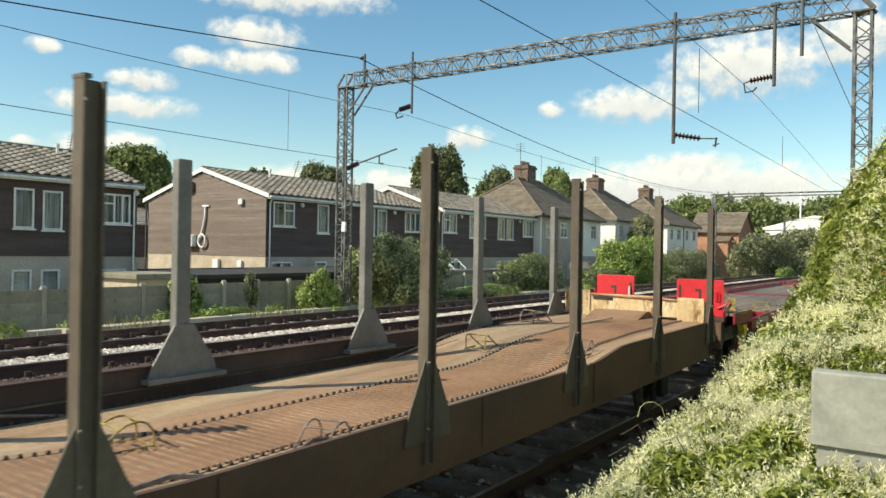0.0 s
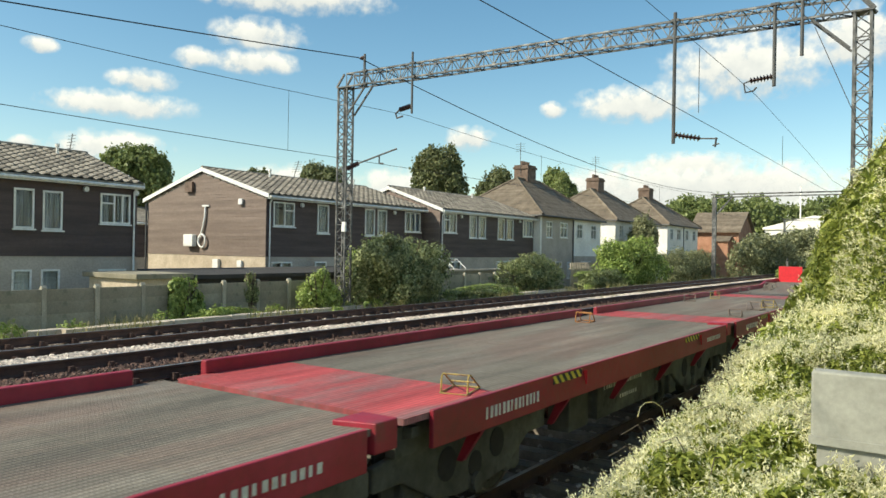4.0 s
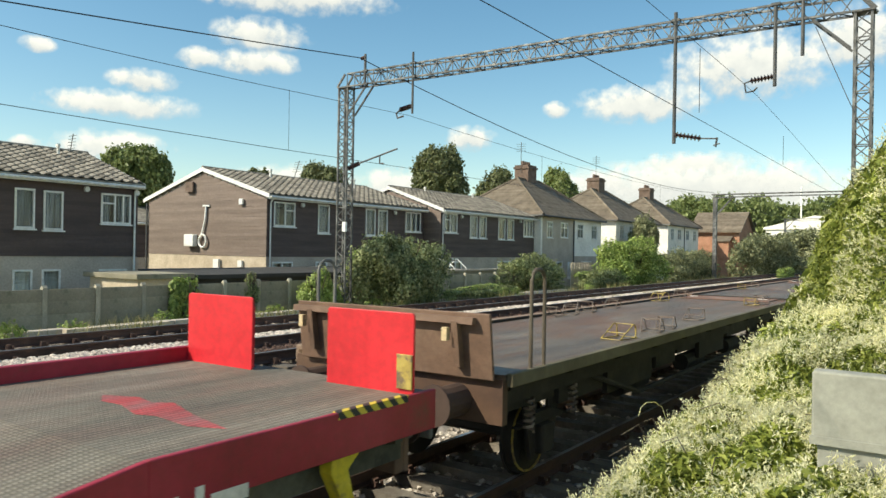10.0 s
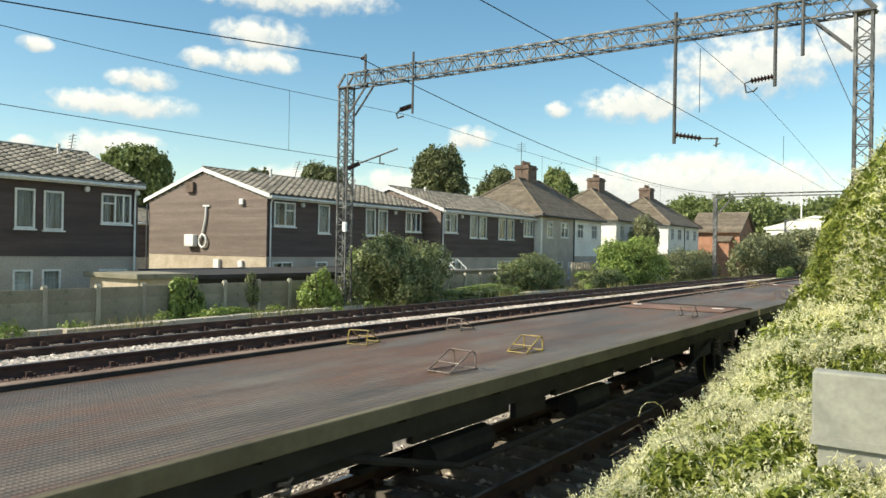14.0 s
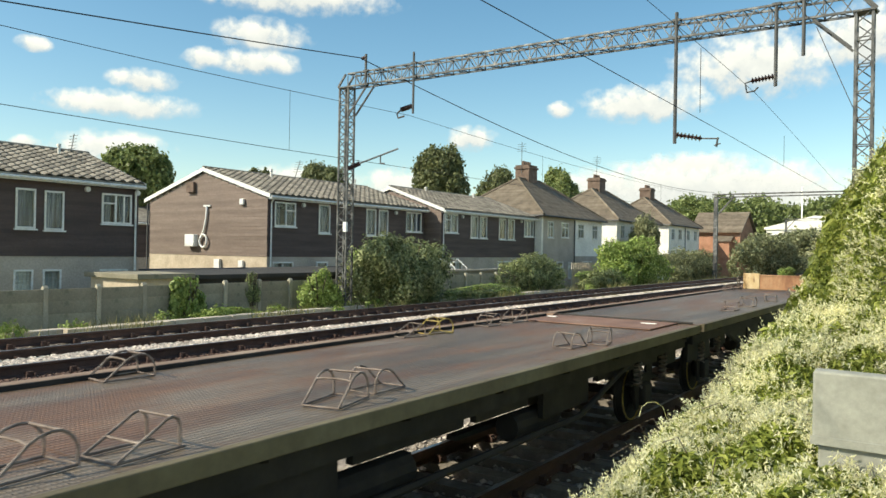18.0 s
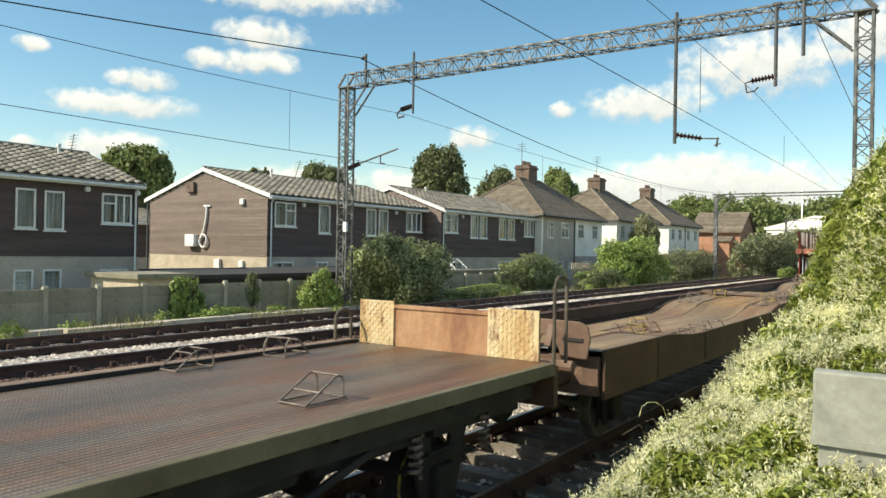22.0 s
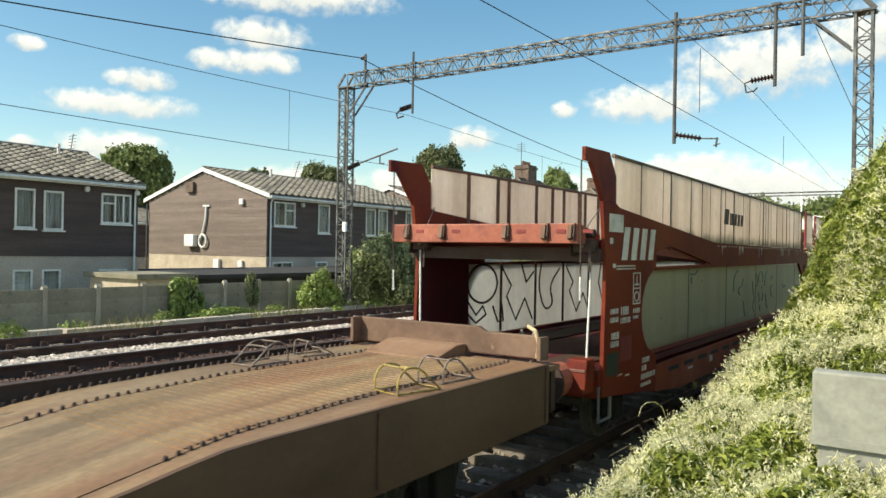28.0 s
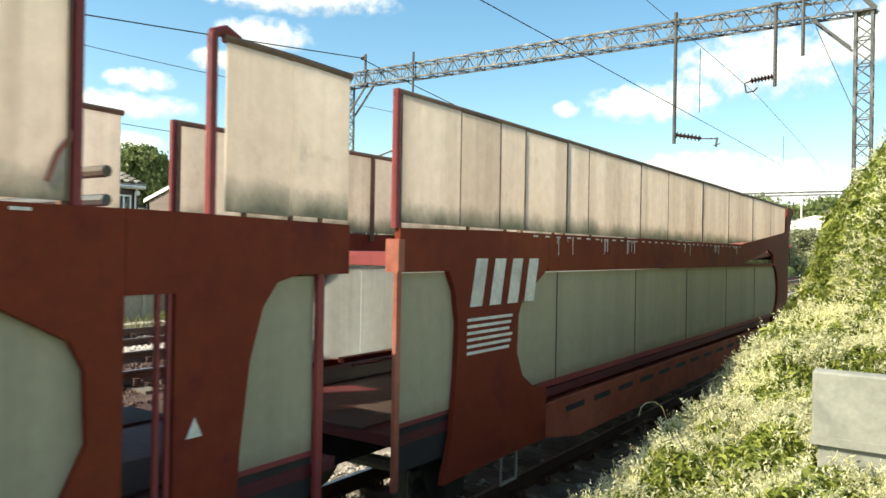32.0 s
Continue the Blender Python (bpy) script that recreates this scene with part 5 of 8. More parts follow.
    for a, b in ((L / 2 - 0.6, L / 2 + 1.9), (L / 2 - 1.5, L / 2 - 0.9)):
        part("equipment_box", Geo().box(0.86, 1.14, a, b, 0.40, 0.86), M["under_grey"], t, "grey-green underframe box", bevel=0.015)
    label_bars(t, 1.141, [(L / 2 - 0.4, 0.74, 1.5, 0.07, 11), (L / 2 + 0.2, 0.56, 0.7, 0.05, 5)], "white_letter")
    label_bars(t, 1.446, ([(2.1, 1.06, 1.1, 0.10, 9)] if ramp_start else [(1.2, z_at(1.3) - 0.19, 1.1, 0.10, 9)]) + ([(L - 3.55, 1.07, 0.62, 0.10, 6), (L - 2.85, 1.06, 0.36, 0.10, 4), (L - 2.4, 1.06, 0.06, 0.12, 1)] if ramp_end else [(L - 1.7, z_at(L - 1.5) - 0.17, 0.9, 0.07, 7)]), "white_letter")
    for y in (2.9 if ramp_start else 1.5, L - 2.9 if ramp_end else L - 1.5):
        for e in (-0.9, 0.9):
            running_gear(t, y + e, "under_grey", "under_grey")
        f = part("bogie_frame", Geo().prism([(y - 1.55, 0.80), (y - 0.6, 0.92), (y + 0.6, 0.92), (y + 1.55, 0.80), (y + 1.55, 0.60), (y + 1.15, 0.60), (y + 0.62, 0.34), (y + 0.25, 0.30), (y - 0.25, 0.30), (y - 0.62, 0.34), (y - 1.15, 0.60), (y - 1.55, 0.60)], "x", 1.07, 1.15), M["under_grey"], t, "dusty grey-green bogie side frame", bevel=0.02)
        for d, z, r in ((-0.48, 0.62, 0.15), (0.02, 0.52, 0.12), (0.44, 0.64, 0.14)):
            part("frame_hole", Geo().disc((1.152, y + d, z), "x", r, 0.012, 16), M["under"], f)
        part("spring_cap", Geo().tube([(1.16, y + 0.02, 0.36), (1.20, y + 0.02, 0.36)], 0.09, 12), M["under_grey"], f)
    if ramp_start or ramp_end:
        y, s = (0.18, 1) if ramp_start else (L - 0.25, -1)
        for xa, xb, top in (((0.28, 1.19, 1.97), (-1.42, -0.60, 2.0)) if ramp_start else ((0.49, 1.40, 1.97), (-1.38, -0.45, 2.0))):
            low = 1.285 if ramp_start else 1.345
            p = part("end_plate", Geo().prism([(xa, low), (xb, low), (xb, top - 0.02), (xb - 0.02, top), (xa + 0.02, top), (xa, top - 0.02)], "y", y - 0.012, y + 0.012), M["red_flap"], t, "bright red upright end plate", bevel=0.005)
            part("stiffener", Geo().box(xa + 0.03, xa + 0.07, y + 0.012, y + 0.05, low + 0.03, top - 0.08), M["red_flap"], p)
            part("stiffener", Geo().box(xb - 0.07, xb - 0.03, y + 0.012, y + 0.05, low + 0.03, top - 0.08), M["red_flap"], p)
            if ramp_end:
                continue
            m = (xa + xb) / 2
            part("lifting_slot", Geo().prism([(m - 0.09, 1.74), (m - 0.09, 1.79), (m + 0.03, 1.79), (m + 0.03, 1.60), (m - 0.02, 1.60), (m - 0.02, 1.74)], "y", y - 0.016, y - 0.0125), M["girder"], p, "dark hooked lifting slot")
            e = xa + 0.045 if xa > 0 else xb - 0.10
            part("edge_slot", Geo().box(e, e + 0.05, y - 0.016, y - 0.0125, 1.42, 1.86), M["girder"], p)
            if xa > 0:
                part("grab_handle", Geo().tube([(xb - 0.14, y - 0.02, 1.56), (xb - 0.14, y - 0.05, 1.58), (xb - 0.14, y - 0.05, 1.74), (xb - 0.11, y - 0.05, 1.77), (xb - 0.08, y - 0.05, 1.74), (xb - 0.08, y - 0.05, 1.58), (xb - 0.08, y - 0.02, 1.56)], 0.009, 6), M["red_flap"], p)
                part("latch_bar", Geo().tube([(xb + 0.04, y - 0.03, 1.16), (xb + 0.04, y - 0.03, 1.48), (xb - 0.06, y - 0.03, 1.50)], 0.014, 6), M["red"], p)
                part("latch_bar", Geo().tube([(xb - 0.10, y - 0.03, 1.44), (xb + 0.06, y - 0.03, 1.52), (xb + 0.10, y - 0.03, 1.60)], 0.016, 6), M["red_flap"], p)
            else:
                part("locking_rod", Geo().box(e - 0.01, e + 0.03, y - 0.06, y - 0.02, 1.58, 1.78), M["white_letter"], p, "pale locking rod")
                part("hinge_pin", Geo().tube([(xa - 0.03, y - 0.03, 1.28), (xa - 0.03, y - 0.03, 1.70)], 0.02, 6), M["red_flap"], p)
        part("placard", Geo().box(1.25, 1.40, y + s * 0.02, y + s * 0.035, 1.40, 1.66), M["yellow"], t, "small yellow placard", bevel=0.004)
        part("hazard_strip", Geo().prism([(y + s * 0.14, 1.335), (y + s * 0.95, 1.335), (y + s * 0.95, 1.386), (y + s * 0.14, 1.386)], "x", 1.395, 1.449), M["hazard"], t, "black and yellow hazard strip")
        part("end_lip", Geo().box(-1.44, 1.24, y - s * 0.10 - 0.07, y - s * 0.10 + 0.07, 1.20, 1.282), M["girder"], t, "dark end lip", bevel=0.008)
        if ramp_start:
            part("threshold", Geo().box(-0.59, 0.27, 0.10, 0.50, 1.30, 1.374), M["pink_deck"], t, "pinkish red threshold plate", bevel=0.01)
        for xa, xb in ((0.36, 1.20), (-1.40, -0.62)):
            part("headstock", Geo().box(xa, xb, y - s * 0.10 - 0.06, y - s * 0.10 + 0.06, 0.72, 1.198), M["brown_flap"], t, "weathered brown headstock", bevel=0.012)
            part("headstock_web", Geo().box(xb - 0.06, xb + 0.0, y - s * 0.22, y - s * 0.16, 0.72, 1.19) if s < 0 else Geo().box(xb - 0.06, xb, y - 0.24, y - 0.165, 0.72, 1.19), M["brown_flap"], t)
        part("headstock_middle", Geo().box(-0.62, 0.36, y + s * 0.0 - 0.03, y + 0.03, 0.78, 1.10), M["girder"], t)
        part("step", Geo().prism([(y + s * 0.62, 1.12), (y + s * 0.98, 1.12), (y + s * 0.98, 0.98), (y + s * 0.84, 0.74), (y + s * 0.72, 0.74), (y + s * 0.80, 0.98)], "x", 1.30, 1.42), M["bright_yellow"], t, "bright yellow bracket step", bevel=0.01)
        if ramp_start:
            part("pocket_floor", Geo().box(1.045, 1.398, 1.5, 3.7, 0.98, 1.0), M["red"], t, "red edge pocket")
            part("pocket_wall", Geo().prism([(1.5, 1.0), (3.7, 1.0), (3.7, 1.19), (3.1, 1.19), (1.9, 1.35), (1.5, 1.35)], "x", 1.042, 1.06), M["red"], t)
            for yq in (1.5, 2.25, 2.95, 3.68):
                part("pocket_rib", Geo().box(1.06, 1.398, yq, yq + 0.02, 1.0, 1.12 if yq < 3 else 1.19), M["red"], t)
            part("draw_hook", Geo().tube([(0.0, 0.0, 1.0), (0.0, -0.45, 1.0), (0.0, -0.55, 1.06), (0.0, -0.50, 1.12)], 0.045, 8), M["under"], t)
            for xq in (-0.45, 0.38):
                part("brake_hose", Geo().tube([(xq, 0.0, 1.05), (xq + 0.03, -0.2, 0.92), (xq + 0.08, -0.42, 0.88), (xq + 0.1, -0.55, 1.0)], 0.025, 7), M["under"], t)
            part("air_cock", Geo().box(0.62, 0.72, -0.10, 0.0, 1.02, 1.12), M["yellow"], t)
        if ramp_end:
            spill = [(-0.39, 9.53), (-0.11, 9.66), (0.12, 9.60), (0.25, 9.70), (0.67, 9.54), (1.15, 9.42), (0.90, 9.31), (0.52, 9.36), (0.36, 9.30), (0.02, 9.42), (-0.2, 9.40)]
            part("paint_spill", Geo().prism(spill, "z", 1.362, 1.364), M["pink_deck"], t, "spilt pinkish red paint")
        for yq in (1.9, 2.9):
            part("sign_plate", Geo().box(1.446, 1.450, y + s * yq - 0.14, y + s * yq + 0.14, 1.04, 1.12), M["white_letter"], t)
        part("drawbar", Geo().tube([(0, y - s * 0.2, 0.98), (0, y - s * 0.95, 0.98)], 0.10, 10), M["brown_flap"], t)
        for x in (-0.87, 0.87):
            b = buffer(t, x, y - s * 0.16, 1.0, -s, "pillar_far", 0.20)
            part("buffer_pad", Geo().box(x - 0.27, x + 0.27, y - s * 0.66 - 0.025, y - s * 0.66 + 0.025, 0.87, 1.13), M["pillar_far"], b, "rounded grey buffer pad", bevel=0.06)
    if not ramp_end:
        part("joint_bracket", Geo().prism([(1.10, L - 0.35), (1.44, L - 0.25), (1.44, L + 0.02), (1.10, L + 0.02)], "z", 1.02, 1.24), M["red"], t, bevel=0.01)
        part("coupling_bar", Geo().box(-0.25, 0.25, L - 0.3, L + 0.25, 0.75, 0.95), M["under"], t)
    chocks(t, y0, z_at, RED_CHOCKS, y0, y1)
    return t


red_wagon(15.95, 27.35, True, False)
red_wagon(27.50, 37.95, False, False)
red_wagon(38.05, 48.10, False, False)
red_wagon(48.25, 59.60, False, True)

# --- rust-brown flat wagons, four units
FLAT_CHOCKS = [(-1.2, 67.71, 0), (-1.1, 69.16, 0), (-1.2, 70.71, 0), (1.1, 64.74, 1), (1.1, 66.84, 0), (1.02, 68.75, 0), (-1.08, 68.33, 0), (1.12, 66.1, 0), (-1.2, 73.91, 1), (-1.2, 75.77, 0), (0.97, 73.82, 1), (-1.2, 83.03, 1), (0.73, 83.55, 1), (1.02, 74.4, 0), (-1.2, 85.31, 0), (0.84, 81.75, 0), (0.75, 90.17, 0), (-1.2, 98.41, 0), (-1.15, 100.5, 0), (0.94, 98.27, 0), (1.06, 98.86, 0), (0.99, 100.68, 0), (0.9, 101.3, 0), (-1.15, 104.89, 0), (-1.2, 105.5, 1), (-1.2, 107.02, 0), (-1.2, 107.87, 0), (0.95, 105.13, 0), (1.08, 105.75, 0), (0.96, 113.41, 0), (0.95, 115.11, 0), (-1.2, 122.68, 0), (-1.2, 124.0, 0), (0.81, 122.11, 0), (1.0, 117.6, 0)]


def hand_rail(t, x, y, z0, z1, mat="pillar"):
    g = Geo()
    h = z1 - z0
    g.tube([(x, y, z0), (x, y, z1 - 0.10), (x, y + 0.04, z1 - 0.03), (x, y + 0.10, z1), (x, y + 0.20, z1), (x, y + 0.26, z1 - 0.03), (x, y + 0.30, z1 - 0.10), (x, y + 0.30, z0)], 0.021, 8)
    return part("handrail", g, M[mat], t, "bent tube handrail")


def flat_wagon(y0, y1, first, last):
    L = y1 - y0
    t = wagon("flat_car_wagon", y0, "rust-brown flat articulated car-carrying wagon", "flat wagons")
    z = 1.32
    cuts = [0.0] + [i * L / 6 for i in range(1, 6)] + [L]
    for a, b in zip(cuts, cuts[1:]):
        part("deck_plate", Geo().box(-1.36, 1.36, a + 0.004, b - 0.004, z - 0.05, z), M["brown_deck"], t)
    part("edge_beam", Geo().box(1.36, 1.43, 0.05, L - 0.05, z - 0.115, z + 0.012), M["olive"], t, "olive edge beam", bevel=0.01)
    part("kerb", Geo().box(-1.45, -1.30, 0.05, L - 0.05, z - 0.15, z + 0.045), M["tan_rust"], t, "tan rust-dusted kerb", bevel=0.012)
    # black strip painting the shade on the kerb's inner face
    part("kerb_lip", Geo().box(-1.30, -1.285, 0.06, L - 0.06, z + 0.002, z + 0.04), M["under"], t)
    underframe(t, L, z - 0.04, "under", 0.25)
    for y in (1.6, L - 1.6):
        running_gear(t, y)
        for dx in (-0.6, 0.6):
            g = Geo()
            pts = [(1.12 + 0.055 * math.cos(k * 1.2), y + dx * 0.95 + 0.055 * math.sin(k * 1.2), 0.60 + k * 0.0125) for k in range(30)]
            part("coil_spring", g.tube(pts, 0.016, 6), M["tube"], t)
    for y in (4.2, 7.4, 10.4):
        part("brake_gear", Geo().tube([(0.9, y, 0.62), (0.9, y + 1.1, 0.62)], 0.14, 12).box(0.5, 0.62, y - 0.6, y + 1.6, 0.55, 0.60), M["under"], t)
    rnd = random.Random(int(y0))
    # added far-side plates block sun and bright ballast; the gaps leave lit patches
    y = 0.9
    while y < L - 1.2:
        w = rnd.uniform(0.7, 1.7)
        part("side_girder", Geo().box(-1.27, -1.22, y, min(y + w, L - 0.6), rnd.choice((-0.06, 0.02, 0.12)), 1.22), M["under"], t)
        y += w + rnd.uniform(0.40, 0.95)
    # plates added below the near sole bar to cover the sunlit ballast behind
    y = 0.3
    while y < L - 0.5:
        w = rnd.uniform(0.7, 1.9)
        part("brake_box", Geo().box(1.02, 1.09, y, min(y + w, L - 0.25), rnd.choice((0.66, 0.76, 0.86)), 1.0), M["under"], t)
        y += w + rnd.uniform(0.12, 0.40)
    part("sole_truss", Geo().tube([(1.16, 2.6, 1.0), (1.16, 4.4, 0.56), (1.16, L - 4.4, 0.56), (1.16, L - 2.6, 1.0)], 0.035, 6), M["under"], t)
    if not last:
        part("bridge_plate", Geo().box(-1.12, 1.05, L - 1.45, L + 0.12, z + 0.006, z + 0.024), M["rust_dull"], t, "dull rusted bridging plate", bevel=0.006)
        part("joint_hump", Geo().prism([(L - 0.25, z), (L + 0.06, z), (L + 0.02, z + 0.05), (L - 0.2, z + 0.05)], "x", -1.44, -1.14), M["brown_flap"], t)
        part("hinge_bar", Geo().tube([(-1.12, L - 0.03, z + 0.03), (1.30, L - 0.03, z + 0.03)], 0.018, 8), M["under"], t)
        part("coupling_bar", Geo().box(-0.25, 0.25, L - 0.3, L + 0.25, 0.8, 1.0), M["under"], t)
        part("tie_strap", Geo().box(0.62, 0.86, L - 0.62, L - 0.54, z + 0.026, z + 0.034), M["render_white"], t)
        part("tie_strap", Geo().box(-1.1, -0.92, L - 0.6, L - 0.5, z + 0.026, z + 0.034), M["render_white"], t)
    if first:
        g = Geo().prism([(-0.10, 1.27), (-0.06, 1.27), (-0.15, 1.88), (-0.19, 1.88)], "x", -1.20, 1.30)
        p = part("end_ramp", g, M["brown_flap"], t, "raised rust-brown end ramp", bevel=0.01)
        part("ramp_frame", Geo().prism([(-0.26, 1.78), (-0.19, 1.78), (-0.18, 1.84), (-0.25, 1.84)], "x", -1.20, 1.15), M["brown_flap"], p)
        for x in (-0.95, 0.95):
            part("ramp_rib", Geo().prism([(-0.20, 1.38), (-0.10, 1.36), (-0.20, 1.80), (-0.27, 1.80)], "x", x - 0.035, x + 0.035), M["brown_flap"], p)
            part("ramp_handle", Geo().box(x - 0.12, x - 0.06, -0.30, -0.24, 1.62, 1.74), M["cream_rust"], p)
        part("headstock", Geo().box(-1.36, 1.36, -0.02, 0.08, 0.86, 1.28), M["brown"], t)
        for x in (-0.87, 0.87):
            buffer(t, x, -0.02, 1.05, -1)
        part("drawbar", Geo().tube([(0, 0.0, 1.0), (0, -0.6, 0.98)], 0.08, 10), M["under"], t)
        part("hose", Geo().tube([(0.4, -0.05, 1.05), (0.42, -0.3, 0.85), (0.45, -0.55, 0.88), (0.47, -0.7, 1.02)], 0.03, 7), M["under"], t)
        hand_rail(t, 1.38, 0.52, 1.3, 2.27)
        hand_rail(t, -1.38, 0.35, 1.3, 2.30, "pillar_far")
    if last:
        b = part("end_bulkhead", Geo().box(-1.25, 1.20, L - 0.02, L + 0.05, z - 0.03, 1.79), M["rust"], t, "rusted end bulkhead", bevel=0.01)
        for xa, xb in ((-1.27, -0.74), (0.59, 1.22)):
            part("cream_panel", Geo().box(xa, xb, L - 0.045, L - 0.018, z + 0.004, 1.84), M["cream_rust"], b, "cream diamond-plate panel")
            g = Geo()
            for i in range(11):
                for k in range(12):
                    px, pz = xa + 0.03 + i * (xb - xa - 0.05) / 11, z + 0.03 + k * 0.042
                    e = 0.014 if (i + k) % 2 else -0.014
                    g.bar((px - e, L - 0.047, pz - 0.014), (px + e, L - 0.047, pz + 0.014), 0.010)
            tagged(part("tread_studs", g, M["cream_rust"], b), kind="stuff")
        part("top_rail", Geo().box(-0.74, 0.59, L - 0.04, L + 0.06, 1.76, 1.80), M["rust"], b)
        hand_rail(t, 1.40, L - 0.04, 1.3, 2.19)
        hand_rail(t, -1.38, L - 0.39, 1.3, 1.72)
        part("headstock", Geo().box(-1.36, 1.36, L + 0.06, L + 0.16, 0.86, 1.28), M["brown"], t)
        for x in (-0.87, 0.87):
            buffer(t, x, L + 0.16, 1.05, 1)
    chocks(t, y0, z + 0.002, FLAT_CHOCKS, y0 + 0.2, y1 - 0.2)
    return t


flat_wagon(60.90, 76.75, True, False)
flat_wagon(76.90, 93.00, False, False)
flat_wagon(93.15, 109.30, False, False)
flat_wagon(109.45, 125.15, False, True)

# --- deep-sided brown wagons; the first one carries upright pillars
DEEP_CHOCKS = [(0.0, 3.77, 1), (-0.46, 9.77, 1), (-0.92, 12.45, 0), (0.9, 9.8, 0), (1.1, 4.6, 0), (0.19, 130.64, 0), (0.14, 131.3, 1), (-0.88, 138.3, 0), (0.22, 131.9, 0), (-0.24, 132.86, 1), (1.1, 131.08, 0), (1.1, 131.7, 0), (1.1, 132.93, 0), (-0.85, 139.0, 0), (0.87, 138.24, 0), (-0.53, 140.52, 1), (1.05, 138.9, 0), (0.87, 139.5, 1), (0.79, 140.06, 0), (0.94, 140.6, 0), (0.94, 141.11, 0), (-0.22, 146.6, 0), (-0.03, 147.12, 0), (-0.98, 156.22, 0), (-1.0, 157.0, 0), (1.05, 155.74, 1), (1.02, 156.4, 0)]
DEEP_L = 15.4
WALL_PROFILE = [(0.0, 1.33), (2.2, 1.32), (4.4, 1.21), (10.0, 1.21), (11.3, 1.33), (15.4, 1.34)]
DECK_PROFILE = [(0.0, 1.31), (2.0, 1.30), (4.8, 1.06), (9.6, 1.06), (11.9, 1.27), (13.0, 1.30), (15.4, 1.31)]


def wall_z(y):
    return deep_z(y, WALL_PROFILE)


def deep_z(y, profile=DECK_PROFILE):
    y = max(0.0, min(DEEP_L, y))
    for (a, za), (b, zb) in zip(profile, profile[1:]):
        if a <= y <= b:
            k = (y - a) / (b - a)
            return za + (zb - za) * (3 * k * k - 2 * k * k * k)


def deep_wagon(y0, name, label, pillars, front, back):
    t = wagon(name, y0, label, "deep-sided wagons")
    n = 44
    ys = [i * DEEP_L / n for i in range(n + 1)]
    # deck in strips: two outer tracks and a middle one, each a sheet of its own
    tf, tm, tn = (-1.25, -0.17, 0.93) if pillars else ((-1.22, -0.45, 0.68) if front else (-1.27, -0.72, 0.95))
    deck, ribbed = (M["sand_deck"], M["rib_rust"]) if pillars else (M["ochre_deck"], M["ochre_deck"])
    for xa, xb in ((tf + 0.01, tm - 0.01), (tm + 0.01, tn - 0.01), (tn + 0.01, 1.39)):
        for p0 in range(0, n, 11):
            g = Geo()
            k = ys[p0:p0 + 12]
            m = len(k)
            g.v = [(xa, y, deep_z(y)) for y in k] + [(xb, y, deep_z(y)) for y in k] + [(xa, y, deep_z(y) - 0.05) for y in k] + [(xb, y, deep_z(y) - 0.05) for y in k]
            g.f = [(i, m + i, m + i + 1, i + 1) for i in range(m - 1)] + [(2 * m + i, i, i + 1, 2 * m + i + 1) for i in range(m - 1)] + [(m + i, 3 * m + i, 3 * m + i + 1, m + i + 1) for i in range(m - 1)]
            part("deck_plate", g, deck, t)
    ribs, teeth = Geo(), Geo()
    for i in range(int(DEEP_L / 0.095)):
        y = 0.1 + i * 0.095
        z = deep_z(y)
        if pillars or y < 3.6 or y > 11.2:
            ribs.box(tm + 0.05, tn - 0.05, y - 0.016, y + 0.016, z - 0.002, z + (0.012 if pillars else 0.008))
        for x in (tm, tn, tf) if pillars or y < 6.5 or y > 11.0 else ():
            teeth.prism([(y - 0.02, z - 0.01), (y + 0.02, z - 0.01), (y + 0.01, z + 0.028), (y - 0.01, z + 0.028)], "x", x - 0.010, x + 0.010)
    tagged(part("tread_ribs", ribs, ribbed, t, "ribbed tread"), kind="stuff")
    tagged(part("tread_teeth", teeth, M["girder"], t, "serrated tread edge"), kind="stuff")
    # near side wall in panels
    cuts = [0.0, 2.1, 4.6, 7.6, 10.2, 12.6, DEEP_L]
    for a, b in zip(cuts, cuts[1:]):
        k = [a + (b - a) * i / 8 for i in range(9)]
        poly = [(y, wall_z(y)) for y in k] + [(y, 0.76 - 0.05 * math.sin(math.pi * y / DEEP_L)) for y in reversed(k)]
        part("side_panel", Geo().prism(poly, "x", 1.39, 1.43), M["brown"], t)
        part("side_rib", Geo().box(1.43, 1.445, b - 0.09, b - 0.02, 0.78, wall_z(b) - 0.02), M["brown"], t)
    part("far_girder", Geo().box(FAR, FAR + 0.06, 0.0, DEEP_L, 0.76, 1.34), M["girder"], t, "far side girder", bevel=0.01)
    part("girder_cap", Geo().box(FAR - 0.02, FAR + 0.09, 0.0, DEEP_L, 1.34, 1.355), M["girder"], t)
    part("girder_ledge", Geo().box(FAR + 0.06, FAR + 0.10, 0.0, DEEP_L, 1.15, 1.165), M["pillar"], t)
    part("centre_sill", Geo().box(-0.3, 0.3, 0.1, DEEP_L - 0.1, 0.58, 0.99), M["under"], t)
    for y in (1.4, DEEP_L - 1.4):
        running_gear(t, y, "under", "under_grey")
    for i in range(9):
        y = 0.5 + i * 1.8
        part("cross_member", Geo().box(-1.38, 1.38, y - 0.05, y + 0.05, 0.78, 0.98), M["under"], t)
    if front:
        g = Geo().prism([(-1.1, 1.38), (-0.98, 1.38), (-0.90, 1.50), (-0.64, 1.50), (-0.56, 1.36), (-0.2, 1.36), (-0.10, 1.48), (0.2, 1.48), (0.30, 1.34), (0.62, 1.34), (0.68, 1.47), (0.86, 1.47), (0.92, 1.24), (1.27, 1.22), (1.31, 1.45), (1.28, 1.60), (1.18, 1.65), (-1.1, 1.69)], "y", -0.19, -0.155)
